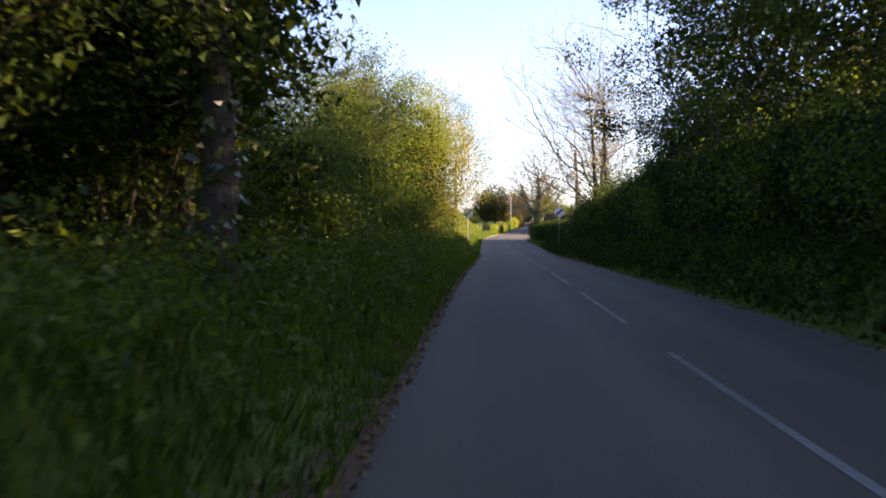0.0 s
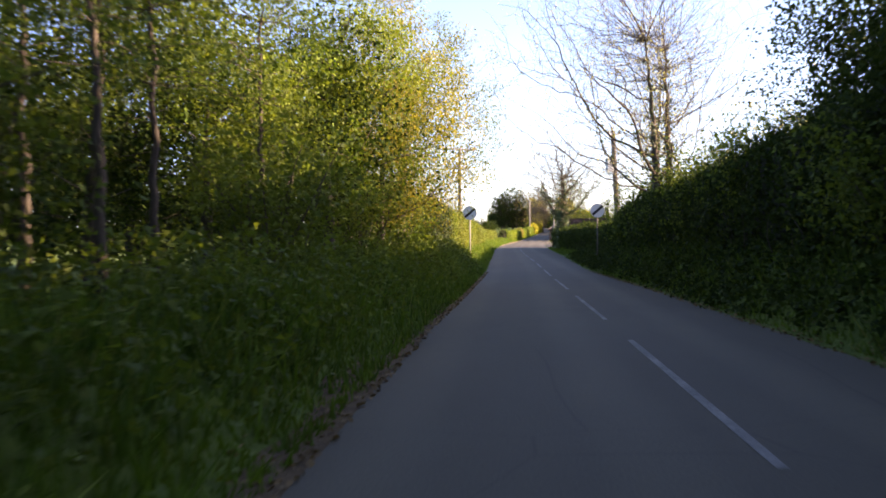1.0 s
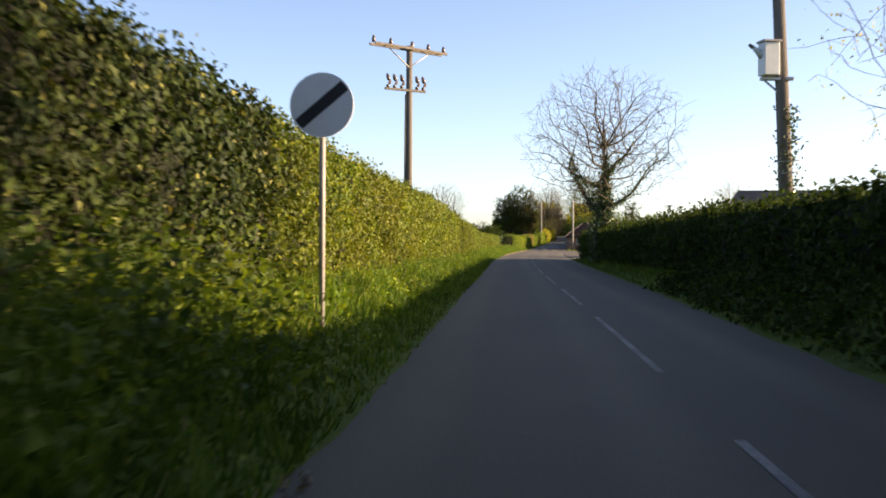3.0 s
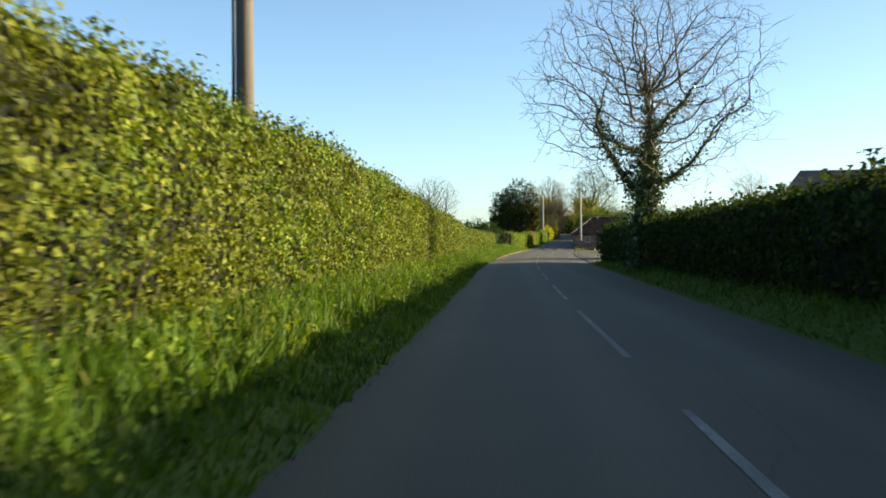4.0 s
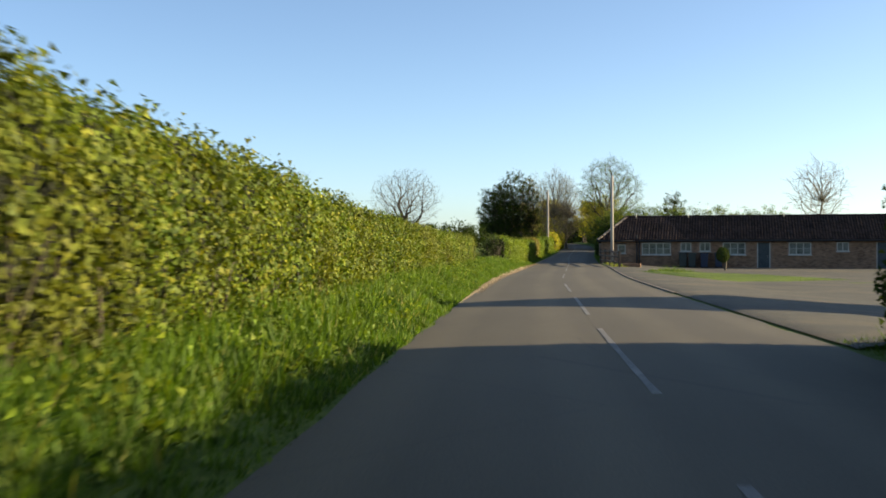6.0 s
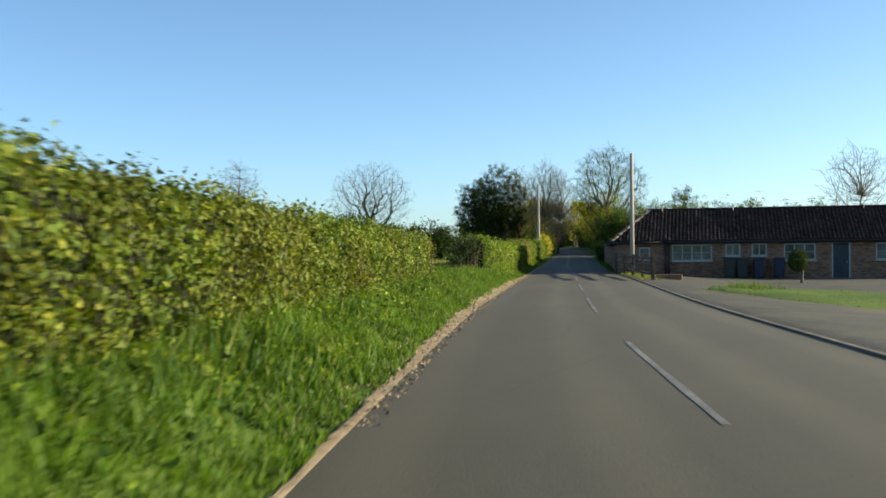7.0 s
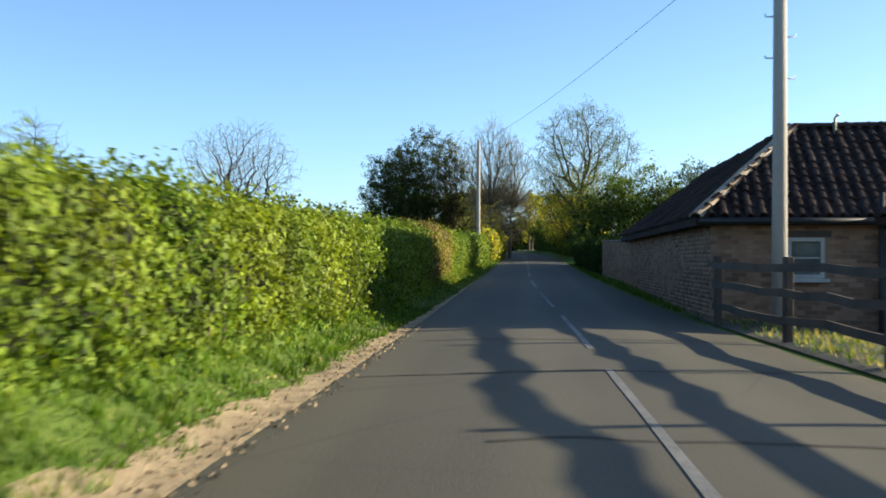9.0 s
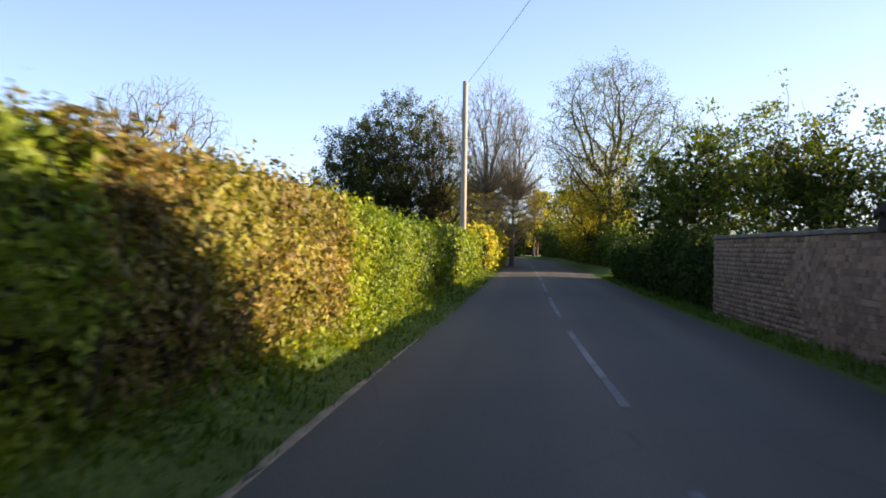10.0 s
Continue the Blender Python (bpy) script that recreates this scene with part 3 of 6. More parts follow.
    for k in range(int(length * 26 * wild)):
        e = int(rng.integers(0, m))
        u = 0.08 + 0.75 * rng.random()
        foot = np.array([x[e] + back[e, 0] * thick * u, y[e] + back[e, 1] * thick * u, base[e] + h[e] * bump[e] - 0.15])
        tip = foot + [*rng.normal(0, 0.07, 2), 0.16 + (0.04 + 2.0 * wild) * rng.random() ** 1.6]
        shoots.append(tube_arrays([foot, (foot + tip) / 2 + rng.normal(0, 0.015, 3), tip], [0.006, 0.005, 0.003], 3))
        q = foot + (tip - foot) * rng.uniform(0.2, 0.95, (7, 1)) + rng.normal(0, 0.022, (7, 3))
        p, face = np.concatenate([p, q]), np.concatenate([face, np.tile([0, 0, 0.4], (7, 1))])
    if shoots:
        part("shoots", mesh_from("shoots", *joined(shoots), BARK, True), top, "thin young shoots", "stuff")
    lv, lf = leaf_arrays(p, face, leaf_size, rng, 0.85, corners=3)
    part("foliage", mesh_from("foliage", lv, lf, leaf), top, "", "stuff")
    # woody stems at the foot
    stems = []
    for k in range(int(length * 2.2)):
        w = rng.uniform(0, length)
        q0 = np.array([np.interp(w, t, x), np.interp(w, t, y), 0.0])
        bk = back[min(m - 1, int(w / length * (m - 1)))]
        q0[:2] += bk * rng.uniform(0.06, 0.2)
        q0[2] = float(ground_z(q0[0], q0[1])) - 0.03
        tip = q0 + np.array([rng.normal(0, 0.15), rng.normal(0, 0.25), rng.uniform(0.5, 1.1)])
        tip[:2] += bk * 0.05
        stems.append(tube_arrays([q0, (q0 + tip) / 2 + rng.normal(0, 0.04, 3), tip], [0.014, 0.011, 0.005], 4))
    if stems:
        sv, sf = joined(stems)
        part("stemwork", mesh_from("stemwork", sv, sf, BARK, True), top, "bare brown stems", "stuff")
    return top


def offset_line(edge, gap, ys):
    return [(float(edge(y)) + gap, float(y)) for y in ys]


# left: the long clipped hedge, then past the field gap the second one with its brown beech stretch
hedge([(-0.9, 49), (-0.1, 56), (0.77, 63), (1.15, 66.5), (1.28, 69.2)], [(49, 2.75), (53, 2.5), (56, 2.75), (60, 2.5), (65, 2.45), (69, 2.3)], 1.4, 600, 0.075, LEAF_HOLLY_SHADE,
      "wild dark shrubby hedge by the woodland, shade in its leaf colour", 112, wild=0.13)
hedge([(1.26, 69.3), (1.6, 78), (2.15, 92), (2.6, 105), (3.02, 116.4)],
      [(69, 2.3), (80, 2.3), (100, 2.3), (112, 2.12), (120, 1.95)], 1.3, 640, 0.065, LEAF_HEDGE,
      "long clipped mixed hedge, yellow-green and sunlit", 101, wild=0.035)
hedge([(3.12, 116.9), (3.65, 137), (4.15, 146), (4.75, 156), (5.9, 169)], [(116, 2.02), (120, 1.95), (135, 1.72), (150, 1.4), (169, 1.27)], 1.3, 720, 0.065, LEAF_HEDGE_DIM,
      "long clipped hedge beside the verge, leaf colour dimmed", 121, wild=0.03)
# few leaves on the near end, so the near-black core shows as shade
hedge([(7.83, 180.4), (8.75, 187), (9.95, 197), (10.83, 205), (11.0, 206.6)], [(180, 1.38), (190, 1.33), (200, 1.45), (213, 1.6)], 1.35, 800, 0.065, LEAF_GREEN,
      "clipped green hedge past the field gap", 102, wild=0.0, end_leaf=0.3)
er = np.random.default_rng(131)
ragged_end = thing("bramble", (7.9, 180.2, float(ground_z(7.9, 180.2))), "overgrown brambles and bare stems at the hedge end", "bramble")
canes, leafing = [], []
for k in range(34):
    u = er.random() ** 0.7
    root = np.array([7.95 - 1.5 * u, 180.1 - 0.35 * er.random(), 0.0])
    root[2] = float(ground_z(root[0], root[1])) - 0.03
    up = er.uniform(0.5, 1.45)
    tip = root + [er.normal(-0.05, 0.22), er.normal(-0.12, 0.16), up]
    over = tip + [er.normal(0, 0.2), -0.15 - 0.2 * er.random(), -0.3 * er.random()]
    canes.append(tube_arrays([root, (root + tip) / 2 + er.normal(0, 0.06, 3), tip, over], [0.013, 0.01, 0.007, 0.004], 4))
    n_ = 60 if up > 1.0 or u > 0.6 else 26
    w_ = er.random((n_, 1))
    leafing.append(np.where(w_ < 0.5, (root + tip) / 2 + (tip - root) * w_, tip + (over - tip) * (2 * w_ - 1)) + er.normal(0, 0.09, (n_, 3)))
part("canes", mesh_from("canes", *joined(canes), BARK, True), ragged_end, "bare brown stems", "stuff")
leafing = np.concatenate(leafing)
# bramble leaves take the darkened tone because this end face lies in shade
part("leaves", mesh_from("leaves", *leaf_arrays(leafing, np.tile([0.2, -0.5, 0.3], (len(leafing), 1)), 0.065, er, 0.9, corners=3), LEAF_HOLLY_SHADE), ragged_end, "", "stuff")
hedge([(11.02, 206.7), (11.65, 212.5), (11.8, 213.8)], [(206, 1.65), (214, 1.6)], 1.3, 900, 0.064, LEAF_BROWN,
      "brown beech hedge with old leaves", 103, wild=0.02)
hedge([(11.82, 213.9), (12.4, 218), (12.9, 223)], [(213, 1.6), (223, 1.45)], 1.3, 900, 0.062, LEAF_GREEN, "clipped yellow-green hedge beside brown beech", 108)
hedge([(13.1, 224.0), (13.9, 231), (15.6, 246)], [(223, 1.5), (246, 1.6)], 1.2, 160, 0.11, LEAF_GREEN, "low green hedge further along the lane", 104)
# right: tall hedge, its shade put into the leaf colour, then the low dark one past the garden wall
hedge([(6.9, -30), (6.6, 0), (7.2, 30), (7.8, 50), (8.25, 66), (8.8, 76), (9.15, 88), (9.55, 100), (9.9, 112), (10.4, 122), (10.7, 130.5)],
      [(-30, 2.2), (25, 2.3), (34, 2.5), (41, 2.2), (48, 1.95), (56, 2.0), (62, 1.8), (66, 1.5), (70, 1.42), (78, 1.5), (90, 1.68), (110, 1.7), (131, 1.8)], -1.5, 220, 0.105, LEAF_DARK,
      "green field hedge, its shade put into the leaf colour", 105, wild=0.04)
hedge([(18.0, 220.7), (18.6, 226), (19.95, 238), (20.8, 244)], [(217, 1.45), (244, 1.35)], -1.1, 320, 0.1, LEAF_DARK, "low dark clipped garden hedge", 106)


hedge([(-70, 222), (-30, 226), (-8, 229), (5.5, 231)], [(222, 2.2), (226, 1.9), (229, 2.3), (231, 2.0)], 2.0, 60, 0.22, LEAF_DARK, "dark overgrown hedge at the back of the field", 107, wild=0.5)

hedge([(16.3, 250), (19.0, 272), (21.0, 300), (21.8, 330)], [(250, 1.5), (272, 2.0), (330, 3.0)], 1.6, 40, 0.24, LEAF_LIME, "loose yellow-green roadside hedge far along the lane", 109, wild=0.4)
hedge([(22.8, 252), (24.6, 275), (27.4, 300), (28.8, 330)], [(252, 1.5), (275, 2.2), (330, 3.0)], -1.6, 40, 0.24, LEAF_WOOD, "loose green roadside hedge far along the lane", 110, wild=0.4)
hedge([(8, 349), (24, 351), (44, 353)], [(349, 4.0), (351, 4.5), (353, 4.0)], 3.0, 30, 0.32, LEAF_WOOD, "leafy thicket where the lane bends away", 111, wild=0.8)


# ---- trees ----
def grow(rng, base, height, radius, crown_from, spread, limbs, twigs, fine, rise=0.5, lean=(0, 0), droop=0.0, stems=1, trunk_part=1.0):
    """Branches of a tree, as polylines with radii: trunks, limbs, boughs and twigs; and the twigs' points, for leaves."""
    wood, tips = [], []
    base = np.array(base, float)
    for k in range(stems):
        foot = base + (rng.normal(0, radius * 1.3, 3) * [1, 1, 0] if stems > 1 else 0)
        top = foot + np.array([lean[0], lean[1], height * trunk_part * rng.uniform(0.9, 1.0)]) + (rng.normal(0, height * 0.1, 3) * [1, 1, 0] if stems > 1 else 0)
        n = 9
        q = np.linspace(0, 1, n)[:, None]
        trunk = foot + (top - foot) * q + np.cumsum(rng.normal(0, height * 0.008, (n, 3)) * [1, 1, 0], 0)
        tr = radius * (1 - (0.93 if trunk_part == 1 else 0.6) * q[:, 0] ** 0.9) * np.where(q[:, 0] == 0, 1.35, 1)
        wood.append((trunk, tr, 8, 0))
        for b in range(limbs):
            f = crown_from + (1 - crown_from) * ((b + rng.random()) / limbs) ** 0.9
            i = f * (n - 1)
            at = trunk[int(i)] + (trunk[min(n - 1, int(i) + 1)] - trunk[int(i)]) * (i % 1)
            ang = b * 2.4 + rng.normal(0, 0.5)
            shape = math.sin(math.pi * min(1.0, (f - crown_from) / (1 - crown_from) * 0.8 + 0.22)) ** 0.7
            reach = spread * (shape if trunk_part == 1 else 1.0) * rng.uniform(0.6, 1.15)
            way = np.array([math.cos(ang), math.sin(ang), rise * rng.uniform(0.5, 1.4) + 0.9 * f])
            way /= np.linalg.norm(way)
            limb = [at]
            for step in range(5):
                way = way + rng.normal(0, 0.16, 3) + [0, 0, 0.06 - droop * (step / 4)]
                way /= np.linalg.norm(way)
                limb.append(limb[-1] + way * reach / 5)
            limb = np.array(limb)
            lr = np.linspace(max(radius * 0.42 * (1 - f * (0.6 if trunk_part == 1 else 0.2)), 0.02), 0.012, 6)
            wood.append((limb, lr, 5, 1))
            for c in range(twigs):
                i = rng.uniform(0.8, 5)
                at2 = limb[int(min(i, 4.99))] + (limb[min(5, int(i) + 1)] - limb[int(min(i, 4.99))]) * (i % 1)
                w2 = way * 0.6 + rng.normal(0, 0.6, 3) + [0, 0, 0.25 - droop]
                w2 /= np.linalg.norm(w2)
                r2 = reach * rng.uniform(0.25, 0.5) * (1.15 - i / 8)
                bough = [at2]
                for step in range(3):
                    w2 = w2 + rng.normal(0, 0.2, 3) + [0, 0, 0.05 - droop * 0.6]
                    w2 /= np.linalg.norm(w2)
                    bough.append(bough[-1] + w2 * r2 / 3)
                bough = np.array(bough)
                wood.append((bough, [0.016, 0.012, 0.009, 0.006], 3, 2))
                for d in range(fine):
                    i2 = rng.uniform(0.4, 2.99)
                    at3 = bough[int(i2)] + (bough[int(i2) + 1] - bough[int(i2)]) * (i2 % 1)
                    w3 = w2 * 0.7 + rng.normal(0, 0.6, 3) + [0, 0, 0.1 - droop * 0.5]
                    w3 /= np.linalg.norm(w3)
                    end = at3 + w3 * r2 * rng.uniform(0.25, 0.55)
                    wood.append((np.array([at3, (at3 + end) / 2 + rng.normal(0, 0.02, 3), end]), [0.008, 0.006, 0.004], 3, 3))
                    tips += [at3 * 0.4 + end * 0.6, end]
    return wood, np.array(tips)


def branching(rng, foot, trunk_top, centre, radii, n, radius, balance=0.36, hollow=0.45, ragged=0.07, twig=0.4, tip_radius=0.005, lobe=0.2):
    """A crown that fills an ellipsoid: each twig grows from the branch that reaches it by the shortest way. Returns polylines as grow does."""
    foot, centre, radii = np.array(foot, float), np.array(centre, float), np.array(radii, float)
    way = rng.normal(0, 1, (n, 3))
    way /= np.linalg.norm(way, axis=1, keepdims=True)
    lobes = 1 + lobe * soft_noise(way[:, 0] * 3 + way[:, 2], way[:, 1] * 3 - way[:, 2] * 2, int(n + radius * 1000), 2.2)
    q = centre + way * (rng.random((n, 1)) ** hollow) * radii * lobes[:, None]
    q = q[q[:, 2] > foot[2] + 0.25 * (trunk_top[2] - foot[2]) + 0.2]
    stem_n = 12
    stem = foot + (np.array(trunk_top) - foot) * np.linspace(0, 1, stem_n)[:, None] + np.cumsum(rng.normal(0, radius * 0.2, (stem_n, 3)) * [1, 1, 0], 0) * np.linspace(0, 1, stem_n)[:, None]
    pts = np.concatenate([stem, q])
    m = len(pts)
    parent = np.full(m, -1)
    parent[1:stem_n] = np.arange(stem_n - 1)
    path = np.zeros(m)
    path[:stem_n] = np.linalg.norm(stem - stem[0], axis=1)
    best, who = np.full(m, np.inf), np.zeros(m, int)
    done = np.zeros(m, bool)
    lowest = foot[2] + max(0.12 * (trunk_top[2] - foot[2]), (centre[2] - radii[2] - foot[2]) * 0.8)
    for k in [k for k in range(stem_n) if stem[k, 2] > lowest or k == stem_n - 1]:
        c = np.linalg.norm(pts - pts[k], axis=1) + 0.6 * balance * path[k]
        w = c < best
        best[w], who[w] = c[w], k
    done[:stem_n] = True
    best[:stem_n] = np.inf
    order = []
    for step in range(m - stem_n):
        i = int(np.argmin(best))
        parent[i] = who[i]
        path[i] = path[who[i]] + np.linalg.norm(pts[i] - pts[who[i]])
        done[i] = True
        order.append(i)
        best[i] = np.inf
        c = np.linalg.norm(pts - pts[i], axis=1) + balance * path[i]
        w = (c < best) & ~done
        best[w], who[w] = c[w], i
    ends = np.zeros(m)
    kids = [[] for _ in range(m)]
    for i in order[::-1] + list(range(stem_n - 1, 0, -1)):
        ends[i] = max(ends[i], 1)
        ends[parent[i]] += ends[i]
        kids[parent[i]].append(i)
    # run-out curves: each point drawn towards its neighbours along the branch
    heavy = [max(k, key=lambda c: ends[c]) if k else -1 for k in kids]
    inside = np.array([i for i in range(stem_n, m) if heavy[i] >= 0])
    if len(inside):
        for step in range(2):
            pts[inside] = 0.56 * pts[inside] + 0.22 * pts[parent[inside]] + 0.22 * pts[np.array(heavy)[inside]]
    power = math.log(radius / tip_radius) / math.log(max(ends[0], 2))
    thick = tip_radius * np.maximum(ends, 1) ** power
    thick[:stem_n] *= 1 - 0.72 * np.linspace(0, 1, stem_n) ** 0.8
    wood, tips = [], []
    starts = [(0, None)]
    while starts:
        i, root = starts.pop()
        chain = [] if root is None else [root]
        while True:
            chain.append(i)
            if not kids[i]:
                break
            main = max(kids[i], key=lambda c: ends[c])
            starts += [(c, i) for c in kids[i] if c != main]
            i = main
        p, r = pts[chain].copy(), thick[chain].copy()
        if root is not None:
            r[0] = r[1]
        last = p[-1] - p[-2]
        last /= np.linalg.norm(last) + 1e-9
        bend = last + rng.normal(0, 0.35, 3)
        p = np.concatenate([p, [p[-1] + bend * twig * rng.uniform(0.5, 1.0)]])
        r = np.concatenate([r, [tip_radius * 0.6]])
        # halfway points, pushed aside, make the run crooked
        mid = (p[1:] + p[:-1]) / 2 + rng.normal(0, ragged, (len(p) - 1, 3)) * np.linalg.norm(np.diff(p, axis=0), axis=1, keepdims=True)
        if ends[chain[-1] if root is None else chain[1]] < 4 and tip_radius > 0.007:
            full, fr = p, r
        else:
            full, fr = np.empty((2 * len(p) - 1, 3)), np.empty(2 * len(p) - 1)
            full[::2], full[1::2] = p, mid
            fr[::2], fr[1::2] = r, (r[1:] + r[:-1]) / 2
        level = 0 if root is None else (1 if fr[0] > radius * 0.16 else 2)
        if level == 0:
            fr[0] *= 1.35
        wood.append((full, fr, (9, 6, 3)[level], level))
        tips += list(full[-3:])
        if level == 2:
            tips += list(full[1:-3:2])
        for d in range(2 if twig else 0):
            k = int(rng.integers(len(full) // 2, len(full)))
            w3 = last + rng.normal(0, 0.7, 3)
            end = full[k] + w3 / np.linalg.norm(w3) * twig * rng.uniform(0.5, 1.2)
            wood.append((np.array([full[k], end]), np.array([tip_radius, tip_radius * 0.5]), 3, 3))
            tips.append(end)
    return wood, np.array(tips)


def tree(base, height, radius, crown_from, spread, limbs, twigs, fine, leaf, leaves, leaf_size, label, seed, bark=BARK, group="trees", puff=0.22, ivy=0, twig_scale=1.0, each_limb=False, twiggy=False, dome=None, n=400, inner=0, clump=25, **shape):
    rng = np.random.default_rng(seed)
    bare = leaf in (LEAF_BUD, TINY_LEAF) or each_limb
    x, y = base
    foot = (x, y, float(ground_z(x, y)) - 0.08)
    if dome:
        # dome: the crown's middle (x, y, z), its half width and half height, and the height where the trunk parts
        cx, cy, cz, half_w, half_h, fork = dome
        wood, tips = branching(rng, foot, (x + (cx - x) * 0.4, y + (cy - y) * 0.4, fork), (cx, cy, cz), (half_w, half_w, half_h), n, radius, **shape)
    else:
        wood, tips = grow(rng, foot, height, radius, crown_from, spread, limbs, twigs, fine, **shape)
    top = thing("tree", foot, label, "tree", group)
    trunk = joined([tube_arrays(p, r, k) for p, r, k, level in wood if level == 0])
    part("trunk", mesh_from("trunk", *trunk, bark, True), top)
    limbs_ = [tube_arrays(p, r, k) for p, r, k, level in wood if level == 1]
    if not limbs_:
        pass
    elif each_limb:
        for v, f in limbs_:
            part("limb", mesh_from("limb", v, f, bark, True), top)
    else:
        part("branchwork", mesh_from("branchwork", *joined(limbs_), bark, True), top, "", "stuff")
    rest = joined([tube_arrays(p, np.array(r) * twig_scale, k) for p, r, k, level in wood if level == 2 or (level == 3 and (twiggy or bare))])
    part("fine_branchwork", mesh_from("fine_branchwork", *rest, bark, True), top, "", "stuff")
    if leaves:
        if bare:
            at = tips[rng.integers(0, len(tips), leaves)] + rng.normal(0, puff, (leaves, 3))
        else:
            # leaves gather in clumps of uneven weight
            heart = tips[rng.integers(0, len(tips), max(20, leaves // clump))]
            weight = rng.exponential(1.0, len(heart)) + 0.25
            at = heart[rng.choice(len(heart), leaves, p=weight / weight.sum())] + np.clip(rng.normal(0, 1, (leaves, 3)), -1.7, 1.7) * puff * [1, 1, 0.75]
        v, f = leaf_arrays(at, np.tile([0.0, 0.0, 0.5], (leaves, 1)), leaf_size, rng, 1.0, corners=3)
        part("crown", mesh_from("crown", v, f, leaf), top, "", "stuff")
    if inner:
        # larger dark leaves, added inside the crown to block sky and deepen its shade
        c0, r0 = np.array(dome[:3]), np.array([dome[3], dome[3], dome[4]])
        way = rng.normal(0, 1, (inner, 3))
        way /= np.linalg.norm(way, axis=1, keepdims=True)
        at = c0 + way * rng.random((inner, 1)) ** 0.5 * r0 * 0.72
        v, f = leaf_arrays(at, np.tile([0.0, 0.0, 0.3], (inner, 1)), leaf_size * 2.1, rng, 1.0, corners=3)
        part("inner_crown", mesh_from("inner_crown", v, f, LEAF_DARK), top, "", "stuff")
    if ivy:
        pts = []
        for p, r, k, level in wood:
            if level == 0 or (level == 1 and p[0][2] < foot[2] + height * 0.6):
                m = ivy if level == 0 else ivy // 10
                q = rng.random(m) ** (0.8 if level == 0 else 1.6) * (len(p) - 1) * (0.9 if level == 0 else 0.5)
                i = q.astype(int).clip(0, len(p) - 2)
                c = p[i] + (p[i + 1] - p[i]) * (q - i)[:, None]
                low = c[:, 2] < foot[2] + height * (0.3 + 0.35 * rng.random(m))
                c, i, m = c[low], i[low], int(low.sum())
                out = rng.normal(0, 1, (m, 3))
                out /= np.linalg.norm(out, axis=1, keepdims=True)
                pts.append(c + out * (np.array(r)[i][:, None] * 1.1 + np.abs(rng.normal(0.04 + 0.25 * radius, 0.11, (m, 1)))))
        at = np.concatenate(pts)
        v, f = leaf_arrays(at, np.tile([0.0, 0.0, 0.3], (len(at), 1)), 0.11, rng, 1.0, corners=3)
        part("ivy", mesh_from("ivy", v, f, LEAF_IVY), top, "dark climbing ivy", "stuff")
    return top


# woodland on the left: tall at first, lower past it, then the sunlit young trees before the hedge
def leafy_tree(at, mid_z, half_w, half_h, leaf, leaves, size, label, seed, group="woodland trees", lean=0.0, n=220, puff=0.27, r=0.14, bark=BARK, inner=0, clump=70):
    g = float(ground_z(*at))
    tree(at, mid_z + half_h - g, r, 0, 0, 0, 0, 0, leaf, leaves, size, label, seed, bark, group, puff, 0, 1.0, dome=(at[0] + lean, at[1], mid_z, half_w, half_h, mid_z + 0.3 * half_h), n=n, twig=0.3, inner=inner, clump=clump)


for k, (x, y, z, w, h, leaf) in enumerate([(-2.6, 3, 5.5, 2.8, 4.6, LEAF_DARK), (-3.2, 8.5, 5.2, 2.8, 4.4, LEAF_DARK), (-2.3, 10.4, 5.6, 2.2, 4.6, LEAF_DARK), (-3.6, 13.6, 5.8, 2.6, 4.6, LEAF_DARK), (-3.6, 17.5, 2.6, 2.3, 1.8, LEAF_DARK),
                                           (-2.4, 22.5, 2.3, 1.9, 1.7, LEAF_DARK), (-2.1, 27.5, 2.8, 2.0, 2.0, LEAF_WOOD), (-4.0, 31, 2.8, 2.4, 2.1, LEAF_DARK), (-2.5, 34.0, 4.2, 2.2, 3.2, LEAF_WOOD), (-3.6, 39.0, 3.2, 2.4, 2.5, LEAF_DARK), (-2.1, 38.3, 3.6, 1.8, 2.6, LEAF_GREEN)]):
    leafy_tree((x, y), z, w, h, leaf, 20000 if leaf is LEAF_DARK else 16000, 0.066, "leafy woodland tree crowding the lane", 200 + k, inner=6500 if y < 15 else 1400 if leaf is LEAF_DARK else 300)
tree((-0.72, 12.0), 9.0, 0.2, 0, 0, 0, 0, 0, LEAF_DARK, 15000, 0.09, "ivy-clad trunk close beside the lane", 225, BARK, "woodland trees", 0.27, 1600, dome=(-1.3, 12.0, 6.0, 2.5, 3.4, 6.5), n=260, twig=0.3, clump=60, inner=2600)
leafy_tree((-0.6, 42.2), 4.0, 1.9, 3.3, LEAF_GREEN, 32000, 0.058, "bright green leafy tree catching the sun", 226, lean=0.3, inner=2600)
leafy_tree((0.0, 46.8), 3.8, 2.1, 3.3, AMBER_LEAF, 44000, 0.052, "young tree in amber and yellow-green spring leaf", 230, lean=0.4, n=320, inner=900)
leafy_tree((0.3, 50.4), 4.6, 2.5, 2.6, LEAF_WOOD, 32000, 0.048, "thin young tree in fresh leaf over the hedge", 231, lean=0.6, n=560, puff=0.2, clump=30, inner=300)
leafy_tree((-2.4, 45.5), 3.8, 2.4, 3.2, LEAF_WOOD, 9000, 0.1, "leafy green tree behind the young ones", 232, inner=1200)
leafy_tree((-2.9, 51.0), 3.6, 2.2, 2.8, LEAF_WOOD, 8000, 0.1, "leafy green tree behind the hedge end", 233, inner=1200)
